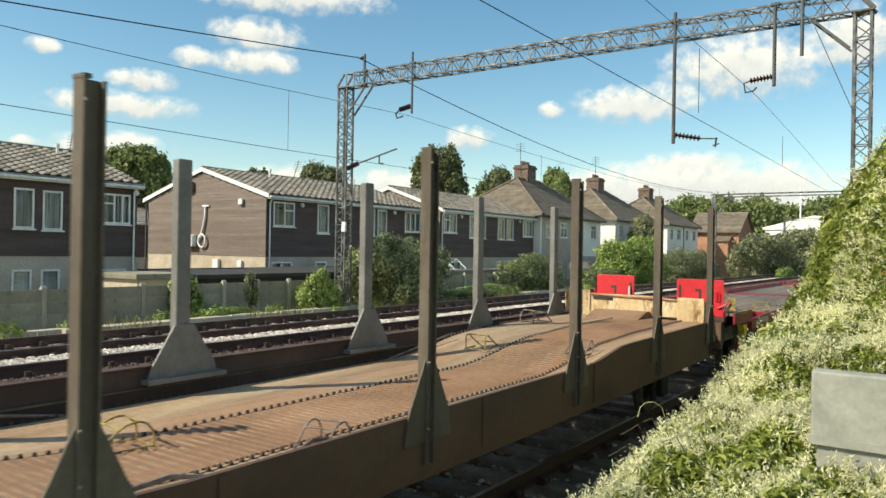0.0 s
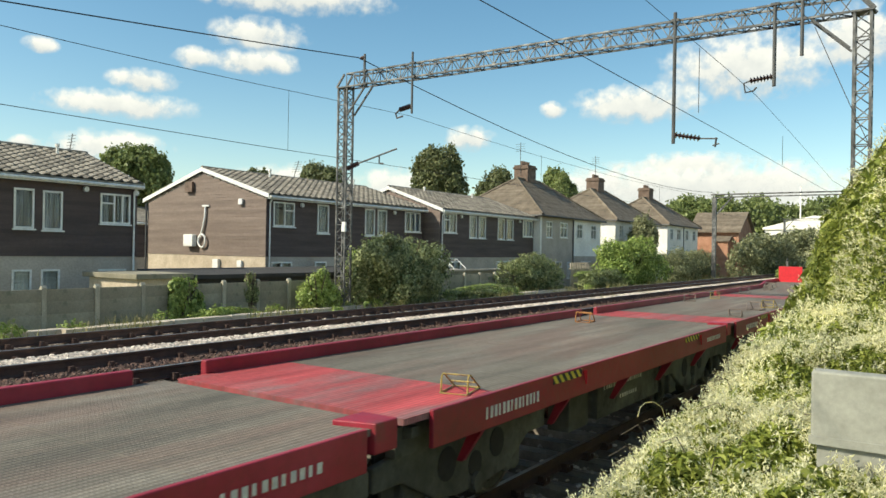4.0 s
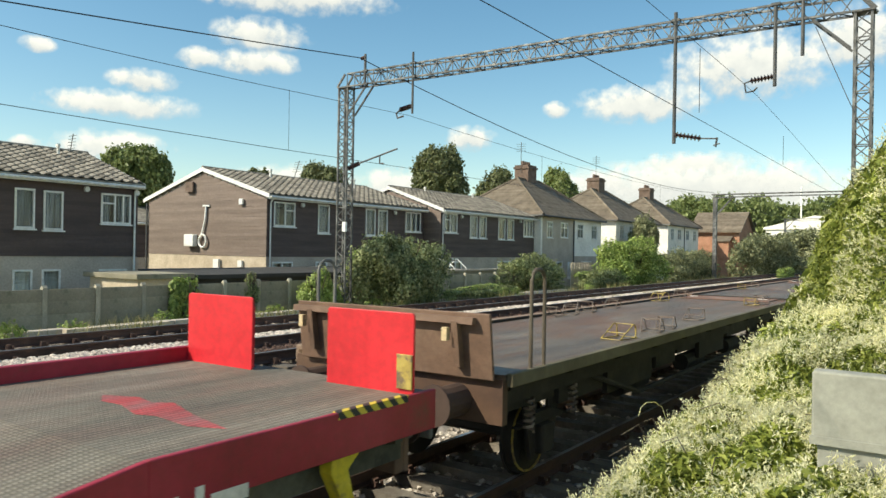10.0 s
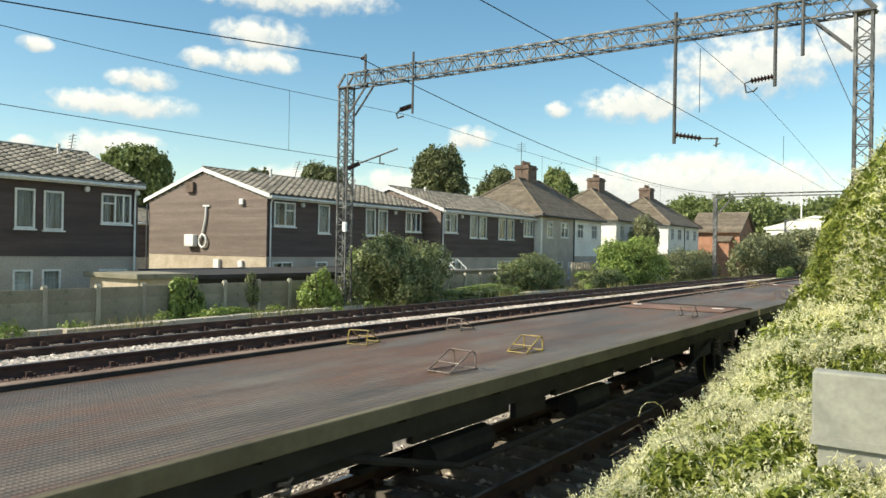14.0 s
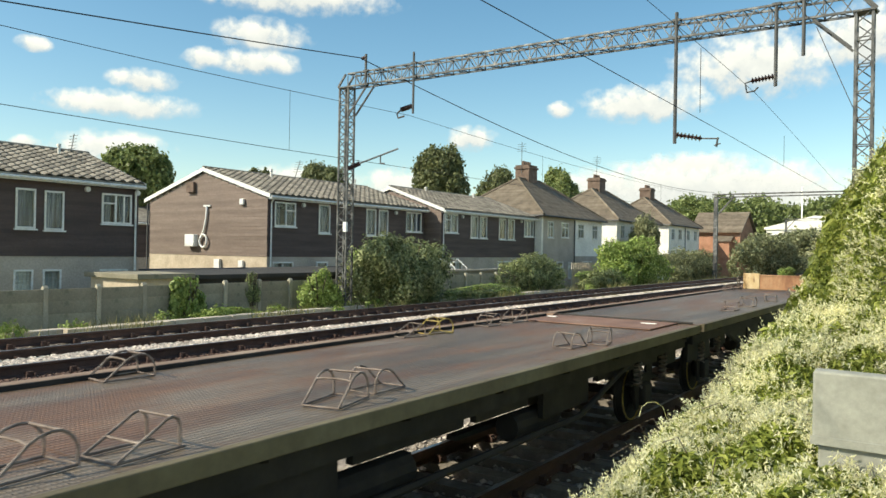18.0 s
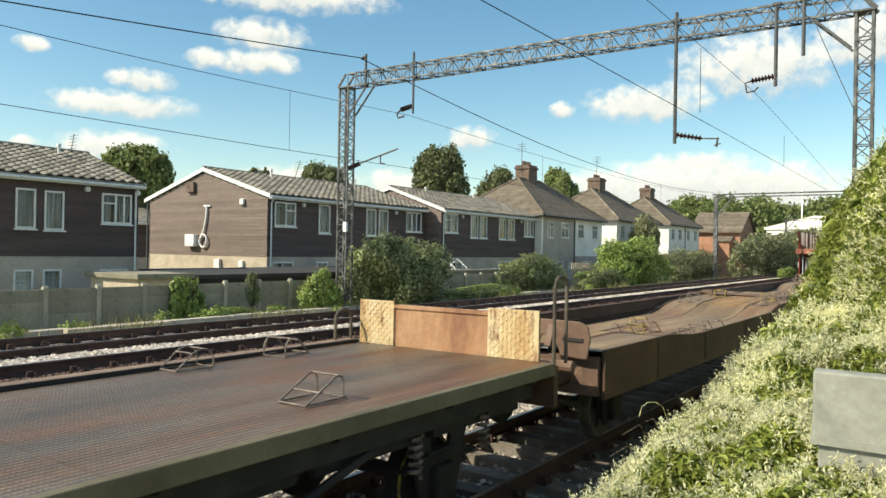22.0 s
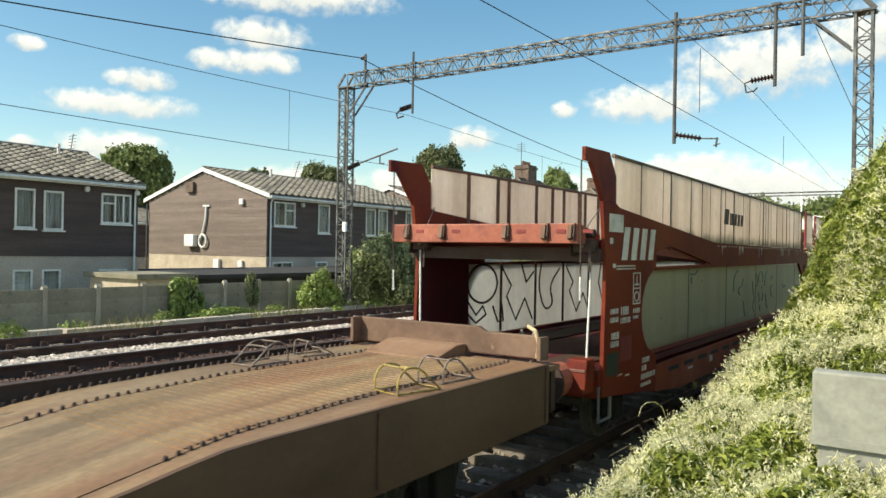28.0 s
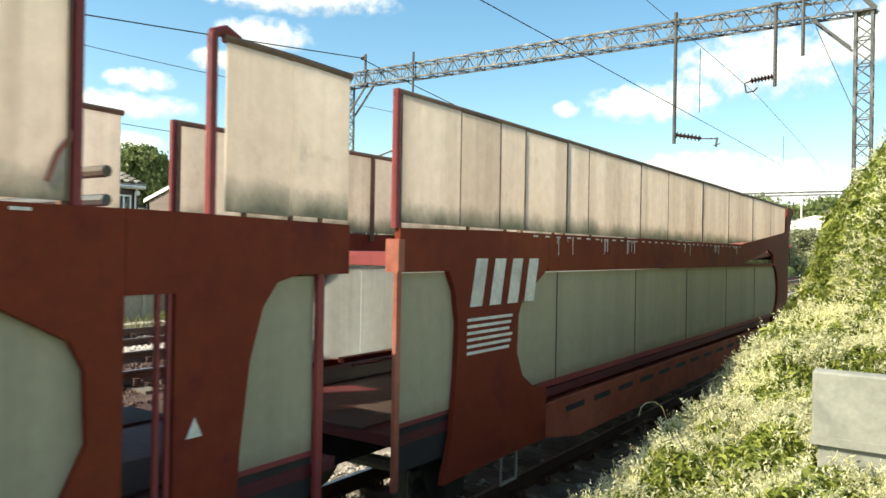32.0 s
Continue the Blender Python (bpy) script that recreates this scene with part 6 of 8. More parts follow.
        p = part("end_ramp", g, M["brown_flap"], t, "raised rust-brown ramp", bevel=0.012)
        for x in (-0.7, 0.05, 0.8):
            part("ramp_rib", Geo().prism([(-0.30, 1.36), (-0.18, 1.36), (-0.13, 1.62), (-0.18, 1.62)], "x", x - 0.04, x + 0.04), M["brown_flap"], p)
            part("ramp_slot", Geo().box(x + 0.16, x + 0.42, -0.205, -0.19, 1.42, 1.46), M["under"], p)
        part("headstock", Geo().box(-1.35, 1.36, -0.06, 0.04, 0.80, 1.24), M["brown_flap"], t)
        for x in (-0.87, 0.87):
            buffer(t, x, -0.06, 1.03, -1)
        part("cross_tube", Geo().tube([(-1.2, -0.42, 1.16), (1.2, -0.42, 1.16)], 0.07, 10), M["brown_flap"], t)
        part("drawbar", Geo().tube([(0, -0.05, 0.98), (0, -0.7, 0.98)], 0.09, 10), M["under"], t)
        part("hose", Geo().tube([(0.35, -0.1, 1.0), (0.4, -0.4, 0.8), (0.42, -0.7, 0.95)], 0.03, 7), M["under"], t)
    if back:
        L = DEEP_L
        ztop = 1.70 if pillars else 1.63
        mat = M["cream_rust"] if pillars else M["brown_flap"]
        b = part("end_bulkhead", Geo().prism([(-1.27, 1.345), (1.25, 1.345), (1.25, ztop - 0.05), (0.55, ztop - 0.05), (0.45, ztop), (-1.27, ztop)], "y", L + 0.22, L + 0.30), mat, t, "flaking cream end bulkhead" if pillars else "rust-brown end bulkhead", bevel=0.012)
        b.matrix_basis = Matrix.Translation((0, -0.02, 0))
        part("bulkhead_return", Geo().box(-1.31, -1.27, L + 0.06, L + 0.30, 1.345, ztop), mat, b)
        part("bulkhead_return", Geo().box(1.25, 1.29, L + 0.10, L + 0.30, 1.345, ztop - 0.05), mat, b)
        part("end_plate", Geo().prism([(-1.30, L), (1.39, L), (1.39, L + 0.36), (-1.30, L + 0.36)], "z", 1.25, 1.30), M["rib_rust"], t)
        part("loading_plate", Geo().prism([(L - 0.45, 1.302), (L + 0.20, 1.302), (L + 0.20, 1.43), (L + 0.0, 1.43), (L - 0.42, 1.33)], "x", -0.70, 0.30), M["rib_rust"], t, "sloping brown loading plate", bevel=0.012)
        if pillars:
            for xa, xb in ((-1.28, -0.86), (0.80, 1.26)):
                q = part("diamond_plate", Geo().box(xa, xb, L + 0.19, L + 0.218, 1.28, ztop + (0.06 if xa < 0 else 0.0)), mat, b, "cream diamond-plate panel", bevel=0.006)
                studs = Geo()
                for i in range(9):
                    for k in range(9):
                        px, pz = xa + 0.03 + i * (xb - xa - 0.05) / 9, 1.31 + k * 0.042
                        e = 0.014 if (i + k) % 2 else -0.014
                        studs.bar((px - e, L + 0.188, pz - 0.014), (px + e, L + 0.188, pz + 0.014), 0.010)
                tagged(part("tread_studs", studs, mat, q), kind="stuff")
            part("top_slot", Geo().box(-0.80, -0.42, L + 0.20, L + 0.217, ztop - 0.10, ztop - 0.05), M["under"], b)
            part("top_lip", Geo().tube([(-0.84, L + 0.20, ztop - 0.01), (-0.2, L + 0.205, ztop - 0.03), (0.4, L + 0.20, ztop - 0.035), (0.8, L + 0.20, ztop - 0.05)], 0.02, 7), M["rust"], b)
        else:
            part("curled_corner", Geo().tube([(1.20, L + 0.20, 1.36), (1.24, L + 0.17, 1.50), (1.20, L + 0.16, 1.64), (1.10, L + 0.18, 1.68)], 0.022, 6), M["cream_rust"], b)
        part("headstock", Geo().box(-1.30, 1.30, L + 0.34, L + 0.44, 0.80, 1.25), M["girder"], t)
        for x in (-0.9, -0.2, 0.7):
            part("bulkhead_stay", Geo().prism([(L + 0.30, 1.34), (L + 0.44, 1.30), (L + 0.30, ztop - 0.08)], "x", x - 0.015, x + 0.015), mat, b)
        part("cross_tube", Geo().tube([(-1.2, L + 0.40, 1.16), (1.2, L + 0.40, 1.16)], 0.06, 10), M["brown_flap"], t)
        part("hose", Geo().tube([(0.4, L + 0.14, 1.0), (0.45, L + 0.45, 0.82), (0.5, L + 0.7, 0.96), (0.46, L + 0.8, 1.1)], 0.025, 7), M["under"], t)
        part("pale_hose", Geo().tube([(0.95, L + 0.30, 1.62), (1.02, L + 0.50, 1.30), (0.95, L + 0.62, 1.10), (0.8, L + 0.66, 1.16)], 0.016, 6), M["pillar_far"], t)
        part("hoop", Geo().tube([(1.1, L + 0.25, 1.30), (1.1, L + 0.25, 1.55), (1.1, L + 0.32, 1.62), (1.1, L + 0.38, 1.55), (1.1, L + 0.38, 1.30)], 0.018, 6), M["tube"], t)
        for x in (-0.87, 0.87):
            buffer(t, x, L + 0.44, 1.0, 1)
        part("drawbar", Geo().tube([(0, L + 0.1, 0.98), (0, L + 0.75, 0.98)], 0.09, 10), M["under"], t)
    else:
        part("bridge_plate", Geo().box(-1.1, 1.0, DEEP_L - 0.9, DEEP_L + 0.2, 1.345, 1.36), M["brown_flap"], t)
        part("joint_hump", Geo().box(-1.4, -1.1, DEEP_L - 0.3, DEEP_L + 0.1, 1.34, 1.42), M["brown_flap"], t)
        part("coupling_bar", Geo().box(-0.25, 0.25, DEEP_L - 0.3, DEEP_L + 0.4, 0.75, 0.95), M["under"], t)
    if pillars:
        for k, yp in enumerate((0.69, 3.71, 6.67, 9.61, 12.51, 15.38)):
            # near pillars: channel section with bolted gussets at the foot
            x, z1, h = 1.42, 3.20, 0.062
            yp -= 0.03
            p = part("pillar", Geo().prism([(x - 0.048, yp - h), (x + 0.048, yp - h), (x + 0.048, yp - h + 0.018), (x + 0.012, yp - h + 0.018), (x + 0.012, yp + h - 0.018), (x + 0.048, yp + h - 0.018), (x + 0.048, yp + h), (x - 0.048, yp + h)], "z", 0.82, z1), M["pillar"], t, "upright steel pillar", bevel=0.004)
            for s in (-1, 1):
                part("gusset", Geo().prism([(yp + s * h, 1.0), (yp + s * 0.33, 1.0), (yp + s * 0.28, 1.22), (yp + s * h, 1.62)], "x", x + 0.016, x + 0.030), M["pillar"], p)
            part("cap_plate", Geo().box(x - 0.050, x + 0.050, yp - h - 0.002, yp - 0.02, z1, z1 + 0.02), M["pillar"], p)
            for zb in (1.1, 1.35, 1.6, 3.1):
                part("bolt", Geo().disc((x + 0.056, yp - h + 0.009, zb), "x", 0.009, 0.022, 6), M["tube"], p)
            # far pillars: broad flared foot
            x, z1 = -1.42, 3.26
            yp -= 0.32
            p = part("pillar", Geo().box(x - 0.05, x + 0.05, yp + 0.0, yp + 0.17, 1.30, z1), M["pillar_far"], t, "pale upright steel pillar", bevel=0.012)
            part("foot", Geo().prism([(yp - 0.34, 1.22), (yp + 0.50, 1.22), (yp + 0.46, 1.34), (yp + 0.20, 1.70), (yp - 0.03, 1.70), (yp - 0.28, 1.34)], "x", x + 0.05, x + 0.075), M["pillar_far"], p)
            part("foot_plate", Geo().box(x - 0.06, x + 0.16, yp - 0.38, yp + 0.56, 1.19, 1.235), M["pillar_far"], p)
        g = Geo().tube([(1.15 + 0.09 * math.sin(k * 0.9), 3.0 + k * 0.24, deep_z(3.0 + k * 0.24) + 0.03 + 0.045 * abs(math.sin(k * 1.3))) for k in range(13)], 0.016, 6)
        part("lashing_chain", g, M["tube"], t, "loose rusty lashing on the deck")
    g = Geo().tube([(-1.30, 4.2, 1.20), (-1.25, 5.4, 1.02), (-1.28, 7.6, 1.0), (-1.25, 9.6, 1.05), (-1.1, 11.0, 1.30)], 0.012, 5)
    part("loose_cable", g, M["tube"], t)
    chocks(t, y0, deep_z, DEEP_CHOCKS, y0 + 0.2, y0 + DEEP_L - 0.2)
    return t


deep_wagon(-1.20, "pillared_deep_wagon", "sandy brown deep-sided wagon with tall upright steel pillars", True, False, True)
deep_wagon(126.50, "deep_sided_wagon", "brown deep-sided car wagon with a sandy ribbed deck", False, True, False)
deep_wagon(142.30, "deep_sided_wagon", "brown deep-sided car wagon with a low end bulkhead", False, False, True)

# --- double-deck wagons
DD_L = 16.6
DD_FAR = -1.40


SCRAWL = [
    ((9.08, 1.92), (9.12, 2.04), (9.26, 2.11), (9.46, 2.10), (9.55, 2.01), (9.55, 1.89)),
    ((9.94, 2.11), (9.82, 2.02), (9.77, 1.91), (9.80, 1.80)), ((9.84, 1.63), (9.92, 1.44), (10.06, 1.30), (10.11, 1.32)),
    ((8.89, 2.06), (9.01, 1.90), (8.96, 1.81), (8.87, 1.83)), ((9.40, 1.75), (9.48, 1.80)),
    ((9.55, 1.66), (9.57, 1.56), (9.51, 1.49), (9.45, 1.54)), ((9.07, 1.66), (9.12, 1.67), (9.17, 1.60), (9.20, 1.49)),
    ((9.24, 1.41), (9.29, 1.29)), ((10.59, 1.98), (10.46, 1.91)),
    ((10.64, 1.79), (10.46, 1.76), (10.45, 1.65), (10.52, 1.56), (10.64, 1.53)),
    ((11.90, 1.79), (12.0, 1.73), (12.2, 1.68), (12.29, 1.75)),
    ((3.85, 2.14), (4.06, 2.12), (4.28, 2.19)), ((3.90, 2.10), (3.90, 1.99)),
    ((7.21, 2.16), (7.0, 2.13), (6.81, 1.99), (6.81, 1.78)),
    ((7.61, 1.99), (7.49, 1.84), (7.22, 1.83), (7.23, 1.74), (7.36, 1.69)),
    ((7.69, 1.56), (7.72, 1.37), (7.87, 1.26)), ((8.47, 1.93), (8.57, 1.69), (8.72, 1.60), (8.51, 1.43), (8.67, 1.31))]


def stroke(x, pts, r, smooth=True):
    """A sprayed line on an upright sheet: the given corners, rounded when smooth."""
    for k in range(2 if smooth and len(pts) > 2 else 0):
        cut = [pts[0]]
        for (ya, za), (yc, zc) in zip(pts, pts[1:]):
            cut += [(0.75 * ya + 0.25 * yc, 0.75 * za + 0.25 * zc), (0.25 * ya + 0.75 * yc, 0.25 * za + 0.75 * zc)]
        pts = cut + [pts[-1]]
    return Geo().tube([(x, y, z) for y, z in pts], r, 5)


def double_deck_wagon(y0, mirror, label):
    t = wagon("double_deck_wagon", y0, label, "double-deck wagons")

    def fy(y):
        return DD_L - y if mirror else y

    def side(poly, x0, x1, name, mat, lab="", parent=None, bevel=0.0):
        return part(name, Geo().prism([(fy(y), z) for y, z in poly], "x", x0, x1), M[mat], parent or t, lab, bevel=bevel)

    def yb(a, b):
        return (fy(b), fy(a)) if mirror else (a, b)

    def arc(cy, cz, ry, rz, a0, a1, n=9):
        return [(cy + ry * math.cos(radians(a0 + (a1 - a0) * i / (n - 1))), cz + rz * math.sin(radians(a0 + (a1 - a0) * i / (n - 1)))) for i in range(n)]
    for s, xo, xi in ((1, NEAR, NEAR - 0.05), (-1, DD_FAR, DD_FAR + 0.05)):
        x0, x1 = min(xo, xi), max(xo, xi)
        # red framing, all in one plane
        left = arc(1.95, 1.68, 0.58, 0.54, 255, 105)
        side([(0.0, 0.80), (2.0, 0.62), (2.0, 1.10), (1.80, 1.14)] + left + [(1.80, 2.21), (1.95, 2.24), (1.95, 2.46), (2.55, 2.56), (0.5, 2.98), (0.35, 3.03), (-0.07, 3.03), (0.06, 2.25)], x0, x1, "end_plate_wall", "oxide_red", "oxide-red end wall", bevel=0.006)
        side([(0.5, 2.98), (2.55, 2.56), (5.0, 2.29), (14.0, 2.28), (14.0, 2.62), (5.2, 2.64)], x0, x1, "upper_band", "oxide_red", "oxide-red band under the upper sheets")
        side([(1.95, 2.22), (5.0, 2.235), (14.0, 2.255), (14.0, 2.28), (5.0, 2.29), (4.6, 2.285), (1.95, 2.27)], x0, x1, "panel_rail", "oxide_red")
        right = [(14.02, 2.27), (14.56, 2.00), (14.64, 1.86), (14.66, 1.52), (14.54, 1.30), (14.28, 1.16)]
        bow = [(15.70, 0.66), (15.60, 0.86), (15.63, 1.30), (15.70, 1.80), (15.80, 2.10), (15.92, 2.24), (16.08, 2.28)]
        if mirror:
            bow = [(15.95, 0.60), (15.82, 0.95), (15.76, 1.45), (15.74, 1.85), (15.80, 2.12), (15.90, 2.28)]
        side([(14.0, 2.62), (14.0, 2.28)] + right + [(14.0, 1.13), (14.0, 0.62), (14.85, 0.62), (14.85, 2.62)], x0, x1, "end_wall", "oxide_red", "oxide-red wall plate", bevel=0.006)
        side([(14.85, 2.62), (14.85, 2.20), (15.16, 2.20), (15.16, 2.62)], x0, x1, "end_wall", "oxide_red")
        side([(14.85, 0.95), (14.85, 0.62), (15.16, 0.62), (15.16, 0.95)], x0, x1, "end_wall", "oxide_red")
        side([(15.16, 2.62), (15.16, 0.62)] + bow + [(16.6, 2.28), (16.6, 2.60)], x0, x1, "end_wall", "oxide_red", "oxide-red wall plate")
        if mirror:
            side([(14.85, 2.20), (14.85, 0.95), (15.16, 0.95), (15.16, 2.20)], x0, x1, "end_wall", "oxide_red")
        else:
            for y in (15.06, 15.13):
                a, b = yb(y - 0.012, y + 0.012)
                part("slot_bar", Geo().box(x0 + 0.01, x1 - 0.01, a, b, 0.95, 2.2), M["maroon"], t)
        a, b = yb(16.30 if not mirror else 16.56, 16.36 if not mirror else 16.62)
        part("door_post", Geo().box(x0 + 0.008, x1 - 0.008, a, b, 0.70, 2.28), M["maroon"] if not mirror else M["salmon"], t)
        # sill with slots
        side([(2.0, 0.95), (2.0, 0.60), (3.2, 0.50), (13.2, 0.50), (14.0, 0.62), (14.0, 0.95)], x0, x1, "sill", "lit_sill", "dusty oxide-red sill", bevel=0.006)
        for k in range(14):
            a, b = yb(2.6 + k * 0.8, 3.1 + k * 0.8)
            part("sill_slot", Geo().box(xo - 0.003 * s - 0.004, xo - 0.003 * s + 0.007, a, b, 0.80, 0.86), M["under"], t)
        a, b = yb(1.9, 14.1)
        part("lower_rail", Geo().box(min(xi, xi - 0.1 * s), max(xi, xi - 0.1 * s), a, b, 1.10, 1.165), M["maroon"], t)
        part("recess_wall", Geo().box(min(xi - 0.26 * s, xi - 0.22 * s), max(xi - 0.26 * s, xi - 0.22 * s), a, b, 0.86, 1.10), M["maroon"], t, "maroon recess above the sill")
        part("recess_floor", Geo().box(min(xi - 0.22 * s, xi), max(xi - 0.22 * s, xi), a, b, 0.88, 0.90), M["lit_sill"], t)
        # sheets below, recessed a little, panel by panel
        cutsy = [1.2, 3.75, 6.22, 8.81, 11.2, 13.68, 14.75]
        for ya, yb_ in zip(cutsy, cutsy[1:]):
            a, b = yb(ya + 0.006, yb_ - 0.006)
            if s == 1 and ya > 3:
                part("sheet_joint", Geo().box(xi + 0.0, xi + 0.006, min(fy(ya - 0.006), fy(ya + 0.006)), max(fy(ya - 0.006), fy(ya + 0.006)), 1.16, 2.24), M["girder"], t)
            part("lower_sheet", Geo().box(min(xi, xi - 0.012 * s), max(xi, xi - 0.012 * s), a, b, 1.16, 2.24), M["green_panel" if s > 0 else "inner_sheet"], t, "pale green lower side sheet" if s > 0 else "pale lower side sheet")
        a, b = yb(15.5, 16.3 if not mirror else 16.56)
        part("lower_sheet", Geo().box(min(xi, xi - 0.012 * s), max(xi, xi - 0.012 * s), a, b, 1.17, 2.27), M["green_panel"], t, "pale green lower side sheet")
        part("sheet_rail", Geo().box(min(xi, xi - 0.03 * s), max(xi, xi - 0.03 * s), a, b, 1.135, 1.17), M["maroon"], t)
        part("kick_plate", Geo().box(min(xi - 0.02 * s, xi - 0.03 * s), max(xi - 0.02 * s, xi - 0.03 * s), a, b, 0.80, 1.135), M["under"], t, "dark recessed plate below the end sheet")
        # sheets above
        cutsy = [0.36, 1.36, 2.30, 2.68, 3.73, 4.41, 4.92, 5.66, 5.97, 6.67, 7.45, 8.05, 9.05, 9.42, 9.68, 9.97, 10.29, 11.0, 11.73, 12.28, 12.72, 13.36, 14.12, 14.55] if not mirror else [0.36, 2.2, 4.1, 6.2, 8.0, 9.9, 11.1, 12.9, 13.5, 14.5, 15.0, 15.7, 16.56]
        for i, (ya, yb_) in enumerate(zip(cutsy, cutsy[1:])):
            za = 2.99 - 0.35 * max(0, min(1, (ya - 0.4) / 4.8))
            zb = 2.99 - 0.35 * max(0, min(1, (yb_ - 0.4) / 4.8))
            xs_ = 0.006 * (i % 2)
            side([(ya + 0.005, za), (yb_ - 0.005, zb), (yb_ - 0.005, 3.575), (ya + 0.005, 3.575)], min(xi + xs_, xi + (0.014 + xs_) * s), max(xi + xs_, xi + (0.014 + xs_) * s), "upper_sheet", "cream_panel", "stained cream upper side sheet")
            if s == 1:
                bold = i % 5 in (2, 3) or i == 12
                a, b = yb(yb_ - (0.006 if bold else 0.002), yb_ + (0.006 if bold else 0.002))
                part("sheet_joint", Geo().box(xi + 0.014, xi + 0.026, a, b, zb, 3.575), M["brown_flap" if bold else "tube"], t, "dark joint strip" if bold else "")
            if s == 1 and not bold:
                continue
            a, b = yb(yb_ - 0.02, yb_ + 0.02)
            part("sheet_post", Geo().box(min(xi - 0.005 * s, xi - 0.05 * s), max(xi - 0.005 * s, xi - 0.05 * s), a, b, zb - 0.1, 3.57), M["brown_flap"], t)
        if not mirror:
            for ya, yb_ in ((15.52, 16.05), (16.06, 16.62)):
                side([(ya, 2.64), (yb_, 2.63), (yb_, 3.57), (ya, 3.58)], min(xi, xi + 0.014 * s), max(xi, xi + 0.014 * s), "upper_sheet", "cream_panel", "stained cream upper side sheet")
        for a_, b_ in (((0.36, 14.55), (15.5, 16.64)) if not mirror else ((0.36, 16.6),)):
            part("top_rail", Geo().tube([(xi, fy(a_), 3.59), (xi, fy((a_ + b_) / 2), 3.595), (xi, fy(b_), 3.585)], 0.026, 7), M["brown_flap"], t, "rusty top rail")
        for yq in ((14.60, 15.42) if not mirror else (16.6,)):
            part("corner_post", Geo().tube([(xi, fy(yq), 2.6), (xi, fy(yq), 3.60)], 0.032, 8), M["maroon"], t)
        # horn at the outer end
        side([(-0.62, 3.59), (-0.62, 3.44), (-0.46, 3.44), (-0.07, 3.03), (0.36, 3.03), (0.35, 3.34), (0.12, 3.60)], x0, x1, "horn_plate", "oxide_red", "oxide-red horn plate", bevel=0.006)
        part("horn_pole", Geo().tube([(xi - 0.02 * s, fy(-0.58), 3.45), (xi - 0.02 * s, fy(-0.56), 2.18)], 0.009, 6), M["girder"], t)
        part("rod_end", Geo().tube([(xi - 0.02 * s, fy(-0.56), 2.18), (xi - 0.02 * s, fy(-0.55), 1.92)], 0.012, 6), M["paint_white"], t, "pale rod end")
        part("stay_cable", Geo().tube([(xi - 0.10 * s, fy(0.30), 3.02), (xi - 0.16 * s, fy(0.05), 2.80), (xi - 0.22 * s, fy(-0.10), 2.60)], 0.006, 5), M["pillar_far"], t)
        part("corner_pole", Geo().tube([(xi - 0.15 * s, fy(0.11 if s > 0 else -0.12), 2.70), (xi - 0.15 * s, fy(-0.03 if s > 0 else -0.08), 1.15)], 0.014, 8), M["paint_white"], t, "white corner pole")
        part("corner_hook", Geo().tube([(xi - 0.10 * s, fy(0.10), 1.20), (xi - 0.32 * s, fy(0.10), 1.20), (xi - 0.36 * s, fy(0.12), 1.14)], 0.013, 6), M["paint_white"], t)
        part("step", Geo().tube([(xo - 0.03 * s, fy(-0.05), 0.92), (xo - 0.03 * s, fy(-0.05), 0.52), (xo - 0.03 * s, fy(0.32), 0.52), (xo - 0.03 * s, fy(0.32), 0.86)], 0.022, 6), M["pillar_far"], t, "pale tube step")
        part("step", Geo().tube([(xo - 0.03 * s, fy(14.6), 0.62), (xo - 0.03 * s, fy(14.6), 0.36), (xo - 0.03 * s, fy(14.9), 0.36), (xo - 0.03 * s, fy(14.9), 0.62)], 0.018, 6), M["pillar_far"], t)
        buffer(t, 0.20 + s * 0.80, fy(-0.24), 1.0, 1 if mirror else -1, "salmon", 0.24)
        part("hook", Geo().tube([(xo - 0.03 * s, fy(4.05), 0.55), (xo - 0.03 * s, fy(4.05), 0.42), (xo - 0.03 * s, fy(4.14), 0.36), (xo - 0.03 * s, fy(4.2), 0.44)], 0.022, 6), M["yellow"], t)
        # slings and paint marks on the band
        if s == 1:
            x = NEAR + 0.001
            run = -1 if mirror else 1
            base = 0.55 if not mirror else 1.02
            z0, z1 = (2.36, 2.76) if not mirror else (1.98, 2.38)
            for k in range(4):
                yk = base + 0.02 + k * 0.34
                part("emblem", Geo().prism([(yk, z0), (yk + 0.20, z0), (yk + 0.30, z1), (yk + 0.10, z1)], "x", x, x + 0.004), M["white_letter"], t, "white slanted emblem bar")
